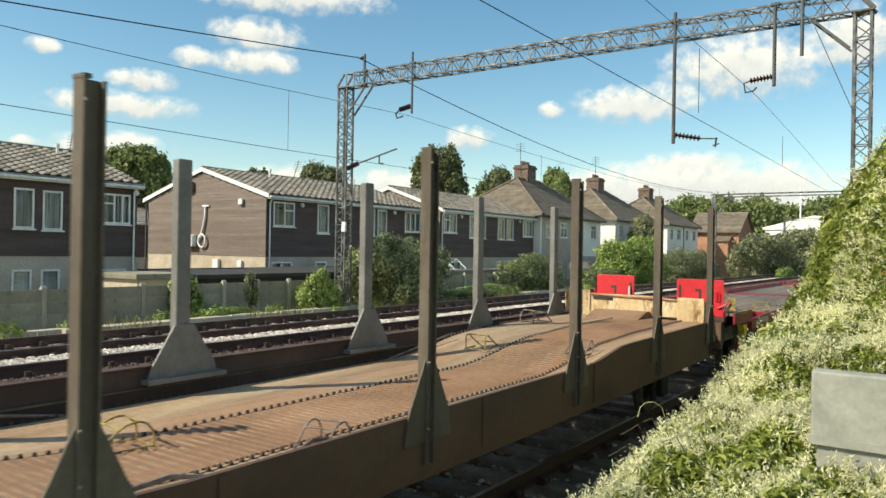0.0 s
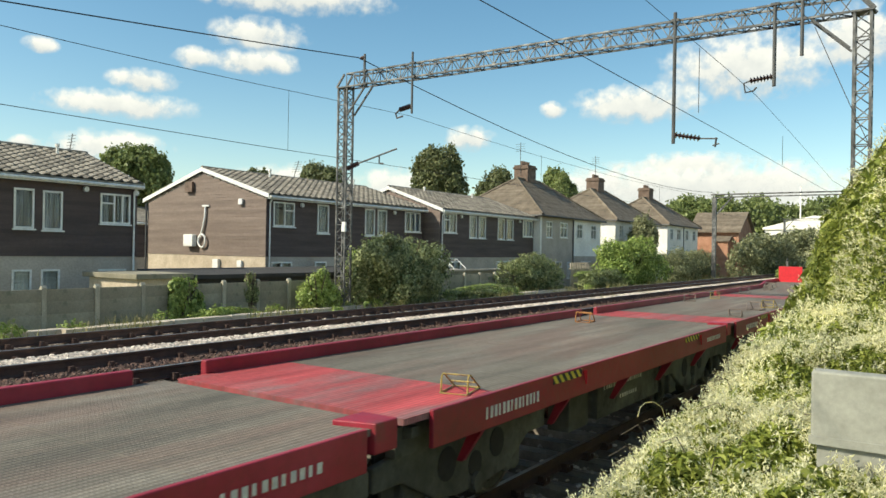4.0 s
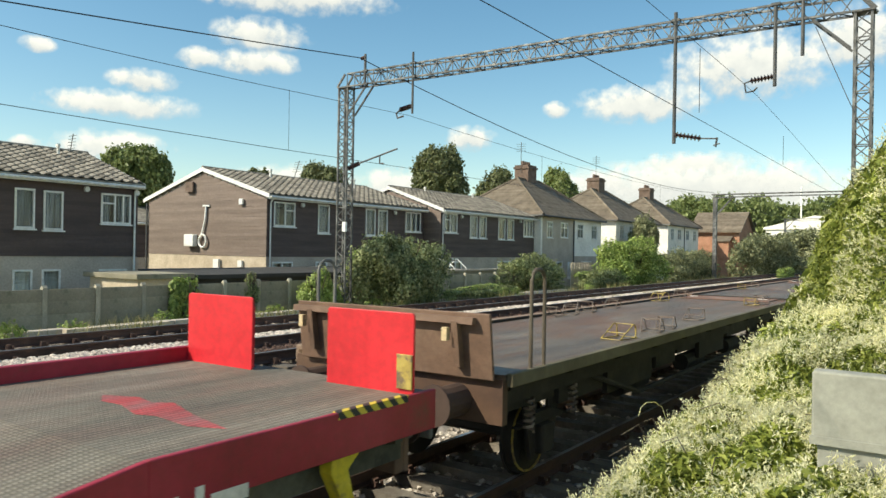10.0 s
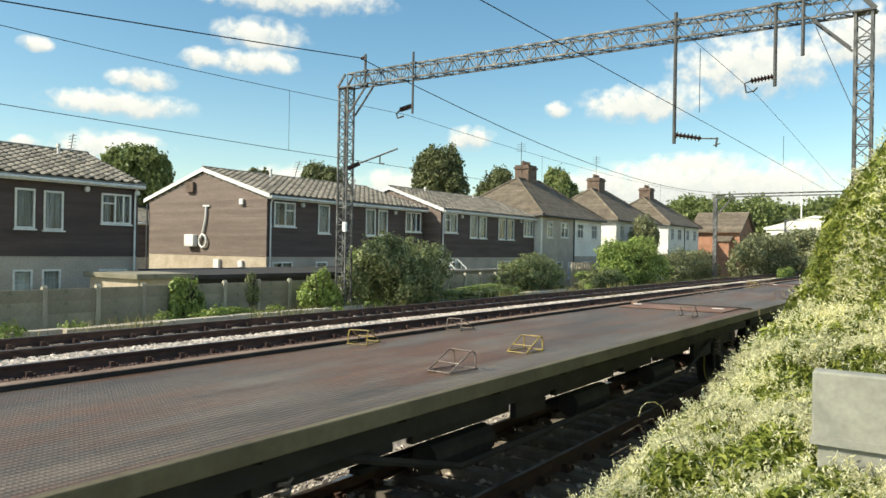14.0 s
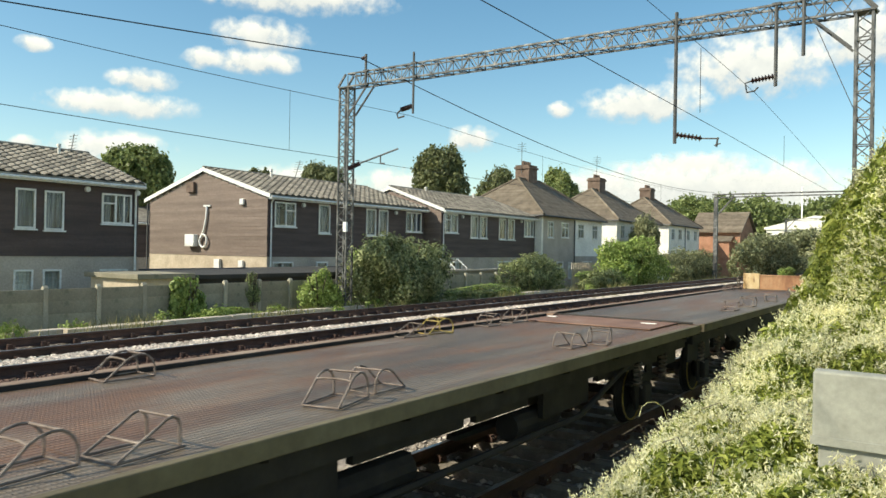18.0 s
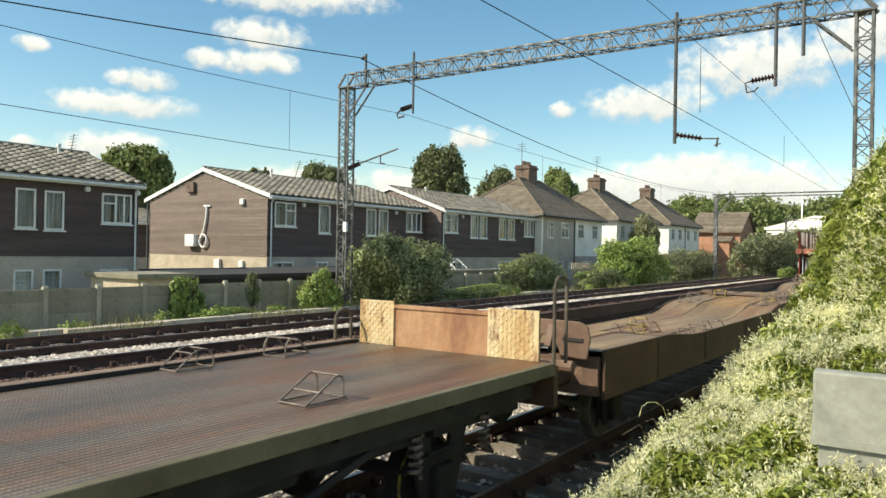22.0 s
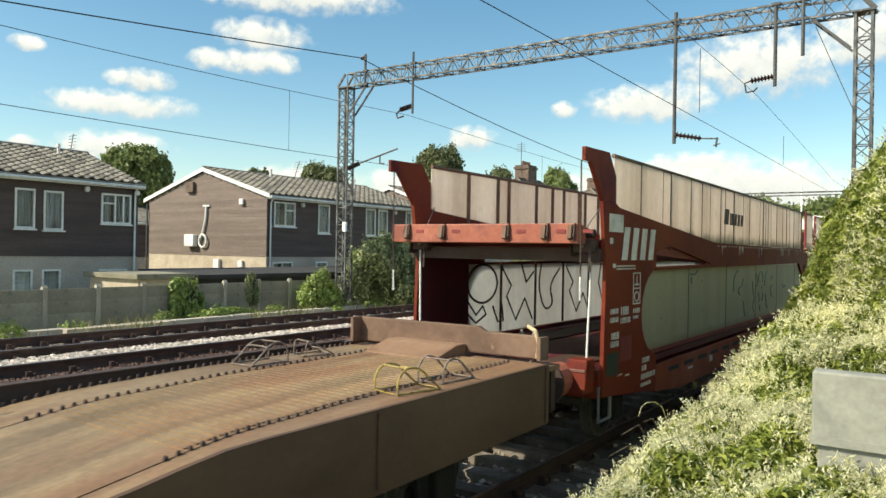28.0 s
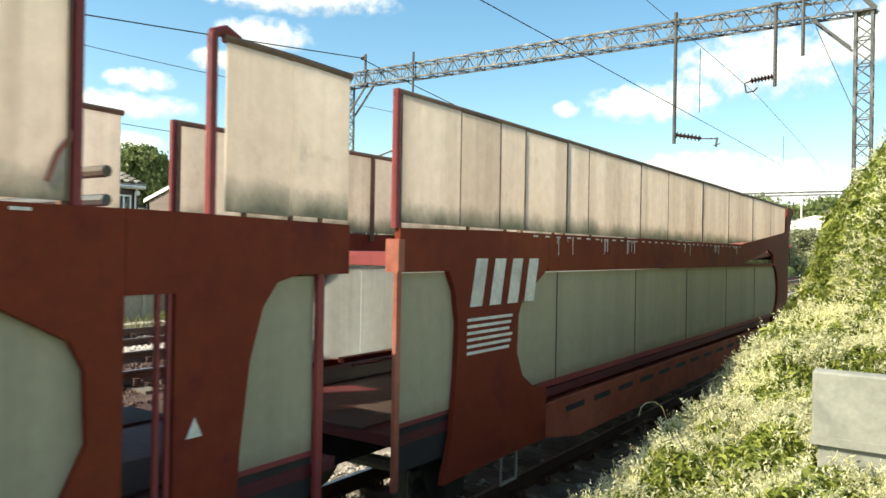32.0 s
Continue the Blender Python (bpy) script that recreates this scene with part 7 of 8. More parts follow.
            rows = [(0.13, 2.69, 0.48, 0.21, 1), (0.16, 2.55, 0.10, 0.07, 1), (0.27, 2.27, 0.10, 0.05, 1), (0.40, 2.28, 0.70, 0.02, 9), (0.40, 2.245, 0.70, 0.02, 8), (0.22, 1.73, 0.28, 0.06, 4), (0.22, 1.63, 0.28, 0.06, 4), (0.58, 1.70, 0.31, 0.10, 3), (0.57, 1.60, 0.37, 0.07, 4), (1.03, 1.70, 0.28, 0.06, 3), (1.03, 1.63, 0.22, 0.04, 3), (0.26, 1.43, 0.27, 0.08, 4), (0.24, 1.34, 0.28, 0.07, 4), (1.42, 1.04, 0.30, 0.07, 4), (1.41, 0.94, 0.20, 0.07, 2), (1.38, 0.83, 0.60, 0.07, 8), (1.37, 0.74, 0.42, 0.045, 6), (0.50, 0.98, 0.18, 0.02, 3), (0.75, 0.95, 0.18, 0.02, 3), (3.6, 0.72, 0.28, 0.03, 4), (4.9, 0.70, 0.22, 0.10, 3), (6.4, 0.72, 0.3, 0.03, 4)]
            if not mirror:
                part("dark_square", Geo().box(x, x + 0.004, 0.11, 0.50, 1.01, 1.28), M["green_black"], t, "dark green square")
                part("access_recess", Geo().box(x, x + 0.005, 0.56, 0.98, 1.14, 1.44), M["maroon"], t, "dark maroon access panel", bevel=0.003)
            if mirror:
                rows = [(1.0, 1.86 - k * 0.055, 0.82 - 0.03 * (k % 3), 0.025, 1) for k in range(6)]
            label_bars(t, x, rows, "white_letter", "marking")
            if not mirror:
                # pictogram in a box
                for a, b, c, d in ((1.05, 1.33, 1.72, 1.735), (1.05, 1.33, 2.10, 2.115), (1.05, 1.065, 1.735, 2.10), (1.315, 1.33, 1.735, 2.10), (1.065, 1.315, 1.91, 1.925), (1.18, 1.20, 1.95, 2.08), (1.10, 1.28, 1.955, 1.975)):
                    part("pictogram", Geo().box(x, x + 0.004, a - 0.04, b - 0.04, c + 0.09, d + 0.09), M["white_letter"], t)
                ring = [(1.15 + 0.085 * math.cos(k * 0.524), 1.905 + 0.06 * math.sin(k * 0.524)) for k in range(13)]
                part("pictogram", Geo().tube([(x + 0.002, y, z) for y, z in ring], 0.008, 5), M["white_letter"], t)
                # dark sign block on the sheets
                yy = 5.90
                for w, h in ((0.42, 0.27), (0.08, 0.21), (0.22, 0.21), (0.22, 0.21), (0.23, 0.21), (0.23, 0.21)):
                    part("sign_block", Geo().prism([(yy, 2.98), (yy + w * 0.80, 2.98), (yy + w * 0.95, 2.98 + h), (yy + w * 0.15, 2.98 + h)], "x", NEAR - 0.034, NEAR - 0.027), M["dark_letter"], t, "dark sign lettering blocks")
                    yy += w + 0.03
                # sprayed scrawl, stroke by stroke along the sheets
                for pts in SCRAWL:
                    part("spray_scrawl", stroke(NEAR - 0.049, pts, 0.012), M["teal"], t, "teal sprayed scrawl")
                rnd = random.Random(5)
                for k in range(16):
                    cy, cz = rnd.uniform(2.2, 13.5), rnd.uniform(1.4, 2.05)
                    part("spray_mark", Geo().box(NEAR - 0.051, NEAR - 0.047, cy, cy + rnd.uniform(0.015, 0.04), cz, cz + rnd.uniform(0.01, 0.03)), M["teal"], t)
            tri = fy(14.95) if not mirror else fy(14.4)
            part("warning_triangle", Geo().prism([(15.24, 1.44), (15.35, 1.44), (15.295, 1.545)] if not mirror else [(14.2, 0.9), (14.3, 0.9), (14.25, 1.0)], "x", x, x + 0.004), M["white_letter"], t)
            for k in range(34):
                yk = 5.4 + k * 0.27
                part("rail_hole", Geo().box(x, x + 0.003, fy(yk) - 0.05, fy(yk) + 0.05, 2.585, 2.600), M["white_letter"], t)
            rnd = random.Random(9)
            for k in range(30):
                yk = rnd.choice((5.8, 7.1, 8.9, 11.6, 12.4, 13.6)) + rnd.gauss(0, 0.12)
                w, zl = rnd.uniform(0.010, 0.030), 2.60 - rnd.uniform(0.03, 0.20)
                part("paint_run", Geo().prism([(fy(yk), 2.60), (fy(yk) + w, 2.60), (fy(yk) + w * 0.7, zl), (fy(yk) + w * 0.2, zl)], "x", x, x + 0.003), M["white_letter"], t)
    # decks
    a, b = yb(0.05, DD_L - 0.05)
    part("lower_deck", Geo().box(DD_FAR + 0.06, NEAR - 0.06, a, b, 1.00, 1.08), M["maroon_dark"], t, "maroon lower deck, darkened for the shade inside")
    # thin plate added over the far wall; its dark colour is the interior shade
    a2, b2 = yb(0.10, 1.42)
    part("inner_wall", Geo().box(DD_FAR + 0.055, DD_FAR + 0.065, a2, b2, 1.10, 2.36), M["maroon_dark"], t, "added inner plate in maroon darkened as shade")
    for x in (-0.75, 0.75):
        part("wheel_track", Geo().box(x - 0.28, x + 0.28, a, b, 1.084, 1.10), M["girder"], t)
    cutsy = [0.3, 5.0, 10.0, DD_L - 0.2]
    for ya, yb_ in zip(cutsy, cutsy[1:]):
        za, zb = (2.60, 2.42) if ya < 1 else (2.42, 2.42)
        part("upper_deck", Geo().prism([(fy(ya), za), (fy(yb_), zb), (fy(yb_), zb - 0.10), (fy(ya), za - 0.10)], "x", DD_FAR + 0.06, NEAR - 0.06), M["maroon"], t, "maroon upper deck")
    ramp = part("upper_ramp", Geo().prism([(fy(-0.40), 2.54), (fy(0.30), 2.54), (fy(0.30), 2.66), (fy(-0.32), 2.77), (fy(-0.40), 2.77)], "x", DD_FAR - 0.08, NEAR - 0.18), M["salmon"], t, "pale red raised upper ramp", bevel=0.012)
    for x in (-1.25, -0.68, 0.27, 0.80, 1.14):
        part("ramp_stop", Geo().prism([(fy(-0.460), 2.60), (fy(-0.400), 2.58), (fy(-0.400), 2.75), (fy(-0.430), 2.75)], "x", x, x + 0.05), M["brown_flap"], ramp, "dark ramp bracket")
        part("ramp_stop", Geo().prism([(fy(-0.455), 2.62), (fy(-0.400), 2.56), (fy(-0.400), 2.77), (fy(-0.425), 2.77)], "x", x + 0.07, x + 0.085), M["girder"], ramp)
        part("ramp_slot", Geo().box(x + 0.18, x + 0.30, min(fy(-0.408), fy(-0.400)), max(fy(-0.408), fy(-0.400)), 2.66, 2.70), M["maroon"], ramp)
    part("ramp_beam", Geo().box(DD_FAR + 0.02, NEAR - 0.04, min(fy(-0.06), fy(0.25)), max(fy(-0.06), fy(0.25)), 2.34, 2.49), M["girder"], t)
    for sx in (NEAR - 0.22, DD_FAR + 0.22):
        w = part("ramp_winch", Geo().box(sx - 0.13, sx + 0.13, min(fy(-0.16), fy(0.06)), max(fy(-0.16), fy(0.06)), 2.44, 2.60), M["girder"], t, "dark ramp winch", bevel=0.02)
        part("winch_bracket", Geo().prism([(fy(-0.20), 2.40), (fy(-0.02), 2.40), (fy(-0.02), 2.74), (fy(-0.10), 2.74)], "x", sx - 0.16, sx - 0.14), M["girder"], w)
        part("winch_drum", Geo().tube([(sx - 0.12, fy(-0.12), 2.66), (sx + 0.14, fy(-0.12), 2.66)], 0.05, 10), M["under"], w)
        part("winch_nut", Geo().disc((sx, fy(-0.17), 2.52), "y", 0.02, 0.02, 8), M["pillar_far"], w)
        part("winch_lever", Geo().tube([(sx + 0.10, fy(-0.18), 2.48), (sx + 0.13, fy(-0.24), 2.34), (sx + 0.13, fy(-0.24), 2.22)], 0.016, 6), M["girder"], w)
    part("lamp_bracket", Geo().box(NEAR - 0.14, NEAR - 0.06, min(fy(0.24), fy(0.34)), max(fy(0.24), fy(0.34)), 2.92, 3.02), M["teal"], t, "small green bracket", bevel=0.01)
    p = part("lower_ramp", Geo().prism([(fy(-0.34), 1.20), (fy(-0.31), 1.19), (fy(-0.10), 1.40), (fy(-0.13), 1.42)], "x", DD_FAR + 0.10, 0.35), M["ramp_rust"], t, "tilted rusty brown lower ramp plate", bevel=0.008)
    for x in (-0.62, 0.06):
        part("ramp_slot", Geo().prism([(fy(-0.268), 1.283), (fy(-0.262), 1.277), (fy(-0.228), 1.319), (fy(-0.234), 1.325)], "x", x - 0.17, x + 0.12), M["under"], p)
    part("end_shelf", Geo().box(DD_FAR + 0.06, NEAR - 0.10, min(fy(-0.32), fy(0.06)), max(fy(-0.32), fy(0.06)), 1.10, 1.135), M["ramp_rust"], t, "worn rusty red end shelf", bevel=0.006)
    b = part("end_beam", Geo().box(DD_FAR + 0.05, NEAR - 0.12, min(fy(-0.30), fy(-0.24)), max(fy(-0.30), fy(-0.24)), 0.82, 1.10), M["oxide_red"], t, "worn red end beam", bevel=0.01)
    for x in (-0.55, 0.12, 0.62):
        part("beam_slot", Geo().box(x - 0.05, x - 0.02, min(fy(-0.306), fy(-0.298)), max(fy(-0.306), fy(-0.298)), 0.88, 1.02), M["under"], b)
        part("beam_slot", Geo().box(x + 0.03, x + 0.06, min(fy(-0.306), fy(-0.298)), max(fy(-0.306), fy(-0.298)), 0.88, 1.02), M["under"], b)
    part("marker_plate", Geo().box(0.78, 0.90, min(fy(-0.315), fy(-0.30)), max(fy(-0.315), fy(-0.30)), 1.00, 1.10), M["white_letter"], t, "small white plate")
    part("corner_block", Geo().prism([(fy(-0.36), 0.86), (fy(-0.05), 0.86), (fy(-0.05), 1.24), (fy(-0.28), 1.24)], "x", NEAR - 0.34, NEAR - 0.08), M["oxide_red"], t, bevel=0.015)
    part("air_hose", Geo().tube([(0.30, fy(-0.26), 0.98), (0.34, fy(-0.52), 0.92), (0.30, fy(-0.78), 1.02), (0.18, fy(-0.95), 1.10)], 0.022, 7), M["pillar_far"], t, "pale air hose")
    part("screw_coupling", Geo().tube([(0.0, fy(-0.30), 0.96), (0.05, fy(-0.55), 0.88), (0.02, fy(-0.90), 0.94)], 0.045, 8).tube([(0.12, fy(-0.32), 1.0), (0.22, fy(-0.60), 0.80), (0.10, fy(-0.85), 0.86)], 0.03, 7), M["under"], t)
    part("headstock", Geo().box(DD_FAR + 0.03, NEAR - 0.03, min(fy(-0.05), fy(0.08)), max(fy(-0.05), fy(0.08)), 0.78, 1.08), M["oxide_red"], t)
    part("drawbar", Geo().tube([(0, fy(0), 0.95), (0, fy(-0.7), 0.95)], 0.09, 10), M["under"], t)
    part("hose", Geo().tube([(0.4, fy(-0.05), 0.9), (0.45, fy(-0.35), 0.7), (0.5, fy(-0.6), 0.86)], 0.03, 7), M["under"], t)
    # inside of the far sheets: sprayed outlines
    if not mirror:
        ring = [(1.86 + 0.48 * math.cos(k * 0.45), 1.94 + 0.30 * math.sin(k * 0.45)) for k in range(15)]
        zigzag = [(1.33, 1.74), (1.66, 1.47), (1.87, 1.60), (1.97, 1.46), (1.66, 1.35), (1.40, 1.50)]
        tail = [(2.20, 1.58), (2.37, 1.33), (2.56, 1.33), (2.50, 1.60)]
        jag = [(2.50, 2.18), (2.83, 1.89), (2.67, 1.72), (3.01, 1.32), (3.34, 1.66), (3.65, 1.30)]
        notch = [(3.20, 2.23), (3.39, 1.93), (3.68, 2.10)]
        loop = [(3.99, 2.23), (3.87, 1.85), (4.14, 1.40), (4.54, 1.50), (4.33, 1.84), (4.79, 2.15)]
        for y in (2.46, 3.75, 4.95, 6.2, 7.4):
            part("panel_post", Geo().box(DD_FAR + 0.052, DD_FAR + 0.085, y - 0.022, y + 0.022, 1.18, 2.26), M["girder"], t)
        for pts in (ring, zigzag, tail, jag, notch, loop, [(y + 2.6, z) for y, z in jag], [(y + 2.9, z) for y, z in loop]):
            part("spray_scrawl", stroke(DD_FAR + 0.066, pts, 0.019, pts is ring or pts is loop), M["black_spray"], t, "black sprayed outlines")
    part("centre_sill", Geo().box(-0.3, 0.3, 0.1, DD_L - 0.1, 0.58, 1.0), M["under"], t)
    for y in (1.5, 15.2):
        running_gear(t, fy(y), "under", "under_grey")
    if not mirror:
        part("cross_rail", Geo().tube([(DD_FAR + 0.1, 14.8, 2.80), (NEAR - 0.1, 14.8, 2.80)], 0.03, 8), M["pillar"], t)
        part("cross_rail", Geo().tube([(DD_FAR + 0.1, 14.8, 2.66), (NEAR - 0.1, 14.8, 2.66)], 0.03, 8), M["steel_dark"], t)
        part("post_bracket", Geo().tube([(NEAR - 0.06, 14.62, 3.0), (NEAR - 0.06, 14.5, 2.85), (NEAR - 0.06, 14.45, 2.72)], 0.028, 7), M["salmon"], t)
        part("post_head", Geo().tube([(NEAR - 0.06, 15.42, 3.6), (NEAR - 0.06, 15.52, 3.64), (NEAR - 0.06, 15.62, 3.6)], 0.03, 7), M["maroon"], t)
    else:
        part("joint_hook", Geo().box(NEAR - 0.12, NEAR + 0.004, fy(16.62), fy(16.70) + 0.16, 2.28, 2.52), M["salmon"], t)
    return t


double_deck_wagon(159.20, False, "oxide-red double-deck car wagon with stained cream and green sheets")
double_deck_wagon(176.39, True, "oxide-red double-deck car wagon coupled behind its twin")

TRAVEL = [0.0, 5.64, 11.26, 16.83, 22.34, 27.79, 33.15, 38.43, 43.64, 48.81, 54.07, 59.24, 64.46, 69.71, 74.93, 80.14, 85.35, 90.56, 95.8, 101.07, 106.4, 111.79, 117.27, 122.78, 128.27, 133.75, 139.2, 144.63, 150.03, 155.39, 160.71, 165.97, 171.37]


def travel(t):
    """How far the train has come at t seconds."""
    k = max(0, min(31, int(t)))
    f = t - k
    p0, p1, p2, p3 = (TRAVEL[j] if 0 <= j < 33 else (2 * TRAVEL[0] - TRAVEL[1] if j < 0 else 2 * TRAVEL[32] - TRAVEL[31]) for j in (k - 1, k, k + 1, k + 2))
    return p1 + 0.5 * f * (p2 - p0 + f * (2 * p0 - 5 * p1 + 4 * p2 - p3 + f * (3 * (p1 - p2) + p3 - p0)))


# ---------------------------------------------------------------- plants
def leaf_mesh(name, mat, centres, normals, sizes, rng, aspect=1.6, fold=0.25, along=None):
    """Many small folded leaves, one pair of faces each."""
    n = len(centres)
    nz = normals / (np.linalg.norm(normals, axis=1, keepdims=True) + 1e-9)
    r = rng.normal(size=(n, 3))
    u = np.cross(nz, r)
    if along is not None:
        u = along - nz * np.sum(along * nz, axis=1, keepdims=True)
    u /= np.linalg.norm(u, axis=1, keepdims=True) + 1e-9
    w = np.cross(nz, u)
    L = sizes[:, None] * aspect
    W = sizes[:, None]
    f = nz * sizes[:, None] * fold
    tip, root = centres + u * L / 2, centres - u * L / 2
    a, b = centres + w * W / 2 + f, centres - w * W / 2 + f
    v = np.stack([root, a, tip, b], 1).reshape(-1, 3) * np.array([WIDE, LONG, 1.0])
    me = bpy.data.meshes.new(name)
    me.vertices.add(4 * n)
    me.vertices.foreach_set("co", v.ravel())
    idx = (np.arange(n)[:, None] * 4 + np.array([[0, 1, 2, 0, 2, 3]])).ravel()
    me.loops.add(6 * n)
    me.loops.foreach_set("vertex_index", idx)
    me.polygons.add(2 * n)
    me.polygons.foreach_set("loop_start", np.arange(2 * n) * 3)
    me.polygons.foreach_set("loop_total", np.full(2 * n, 3))
    me.update(calc_edges=True)
    me.materials.append(mat)
    return me


def lobes_points(rng, lobes, n, shell=0.75):
    """Leaf places in and on a set of ellipsoids (x, y, z, rx, ry, rz), mostly near their skins, in clumps."""
    vol = np.array([(l[3] * l[4] * l[5]) ** 0.67 for l in lobes])
    pick = rng.choice(len(lobes), size=n, p=vol / vol.sum())
    lob = np.array(lobes)[pick]
    clump = rng.normal(size=(len(lobes) * 40, 3))
    clump /= np.linalg.norm(clump, axis=1, keepdims=True)
    d = clump[rng.integers(0, 40, n) + pick * 40] + rng.normal(size=(n, 3)) * 0.28
    d /= np.linalg.norm(d, axis=1, keepdims=True)
    k = shell + (1.06 - shell) * rng.random(n) ** 0.6
    k *= 1 + 0.10 * np.sin(d[:, 0] * 9 + pick) * np.sin(d[:, 1] * 8) + rng.normal(size=n) * 0.04
    # sprigs that stand out of the outline
    m = rng.random(n) < 0.22
    sp = rng.normal(size=(len(lobes) * 26, 3))
    sp[:, 2] = np.abs(sp[:, 2]) + 0.2
    sp /= np.linalg.norm(sp, axis=1, keepdims=True)
    reach = rng.uniform(1.0, 1.42, len(lobes) * 26)
    which = rng.integers(0, 26, n) + pick * 26
    d2 = sp[which] + rng.normal(size=(n, 3)) * 0.07
    d = np.where(m[:, None], d2, d)
    k = np.where(m, 0.85 + (reach[which] - 0.85) * rng.random(n), k)
    pts = lob[:, :3] + d * lob[:, 3:] * k[:, None]
    nrm = d / lob[:, 3:] + rng.normal(size=(n, 3)) * 0.55
    return pts, nrm


def foliage(rng, name, mat, lobes, n, size, parent=None, shell=0.7, zmin=None):
    n, size = int(n * 2.2), size * 0.64
    pts, nrm = lobes_points(rng, lobes, n, shell)
    if zmin is not None:
        pts[:, 2] = np.maximum(pts[:, 2], zmin + 0.02 + rng.random(n) * 0.1)
    ob = new(name, leaf_mesh(name, mat, pts, nrm, size * rng.uniform(0.6, 1.4, n), rng))
    ob.parent = parent
    return ob


def make_lobes(rng, x, y, z, rx, ry, rz, n):
    """A crown's lobes: a core and a ring of smaller ones that break its outline."""
    out = [(x, y, z, rx * 0.72, ry * 0.72, rz * 0.78)]
    for i in range(n):
        a, e = rng.uniform(0, 2 * math.pi), rng.uniform(-0.5, 1.1)
        k = rng.uniform(0.32, 0.5)
        out.append((x + rx * 0.66 * math.cos(a) * math.cos(e), y + ry * 0.66 * math.sin(a) * math.cos(e), z + rz * 0.68 * math.sin(e), rx * k, ry * k, rz * k))
    return out


def tree(name, label, x, y, base, height, rx, rz, mat, n, size, seed, lobes=9, group="trees"):
    rng = np.random.default_rng(seed)
    t = thing(name, label, "tree", (0, 0, 0), group)
    top = base + height
    cz = top - rz
    g = Geo().tube([(x, y, base - 0.2), (x + 0.05, y, base + height * 0.3), (x + 0.1, y + 0.1, cz)], height * 0.03 + 0.05, 8, height * 0.012 + 0.03)
    for i in range(6):
        a = i * 1.05 + rng.uniform(-0.3, 0.3)
        g.tube([(x + 0.05, y, base + height * 0.3 + i * height * 0.05), (x + rx * 0.4 * math.cos(a), y + rx * 0.4 * math.sin(a), cz), (x + rx * 0.7 * math.cos(a), y + rx * 0.7 * math.sin(a), cz + rz * 0.4)], 0.09, 6, 0.03)
    part("trunk", g, M["bark"], t, "grey-brown trunk and limbs")
    foliage(rng, "crown", M[mat], make_lobes(rng, x, y, cz, rx, rx, rz, lobes), n, size, t)
    return t


def bush(name, label, x0, x1, y0, y1, base, top, mat, n, size, seed, lobes=10, mat2=None):
    rng = np.random.default_rng(seed)
    t = thing(name, label, "bush", (0, 0, 0), "lineside bushes")
    cx, cy, rz = (x0 + x1) / 2, (y0 + y1) / 2, (top - base) * 0.56
    g = Geo()
    for i in range(7):
        a = i * 0.9
        g.tube([(cx + 0.1 * math.cos(a), cy + 0.1 * math.sin(a), base - 0.1), (cx + (x1 - x0) * 0.2 * math.cos(a), cy + (y1 - y0) * 0.2 * math.sin(a), base + rz), (cx + (x1 - x0) * 0.36 * math.cos(a), cy + (y1 - y0) * 0.36 * math.sin(a), base + rz * 1.5)], 0.04, 5, 0.012)
    part("stems", g, M["bark"], t)
    lb = make_lobes(rng, cx, cy, base + rz * 0.8, (x1 - x0) / 2, (y1 - y0) / 2, rz, lobes)
    for k in range(5):
        lb.append((cx + rng.uniform(-0.3, 0.3) * (x1 - x0), y0 + (k + 0.5) * (y1 - y0) / 5, base + rz * 0.4, (x1 - x0) * 0.3, (y1 - y0) * 0.14, rz * 0.5))
    foliage(rng, "foliage", M[mat], lb, n, size, t, 0.55, base)
    if mat2:
        foliage(rng, "young_shoots", M[mat2], [(l[0], l[1], l[2] + l[5] * 0.25, l[3], l[4], l[5]) for l in lb[1:5]], n // 6, size, t, 0.9, base)
    return t


bush("elder_bush", "large dark green bush in front of the fence", -18.4, -16.0, 22.9, 28.3, 0.65, 3.4, "leaf_bush", 14000, 0.11, 11, 16)
bush("sapling_bush", "slim green sapling beside the gantry post", -18.2, -17.2, 20.7, 22.2, 0.65, 2.1, "leaf_bright", 2000, 0.09, 12, 6)
bush("flowering_shrub", "yellow-green garden shrub behind the fence", -21.4, -20.2, 26.6, 29.4, 0.4, 2.75, "leaf_bright", 2500, 0.10, 13, 6)
bush("fence_ivy", "bright green ivy climbing over the fence", -18.65, -18.15, 15.9, 17.2, 0.55, 1.95, "leaf_bright", 1800, 0.10, 14, 6)
bush("low_ivy", "ivy spreading on the ground at the fence", -18.1, -17.3, 16.2, 18.9, 0.6, 1.0, "leaf_bright", 1300, 0.09, 15, 5)
bush("fence_climber", "small climber on a fence post", -18.7, -18.3, 18.9, 19.5, 1.0, 2.05, "leaf_bush", 500, 0.08, 16, 4)
bush("privet_hedge", "dark green hedge beyond the garden wall", -19.6, -17.6, 34.8, 42.8, 0.65, 2.5, "leaf_bush", 8000, 0.12, 17, 12)
bush("bramble", "tangled low bramble along the fence", -18.4, -16.9, 43.5, 51.5, 0.65, 1.75, "leaf_bush", 6000, 0.12, 18, 12, "leaf_bright")
bush("bramble", "low bramble beside the track", -17.8, -16.6, 28.5, 35.5, 0.65, 1.25, "leaf_bush", 4500, 0.10, 19, 12, "leaf_bright")
bush("hazel_bush", "bright yellow-green rounded bush", -20.0, -16.6, 49.5, 59.5, 0.65, 3.75, "leaf_bright", 9000, 0.17, 20, 14)
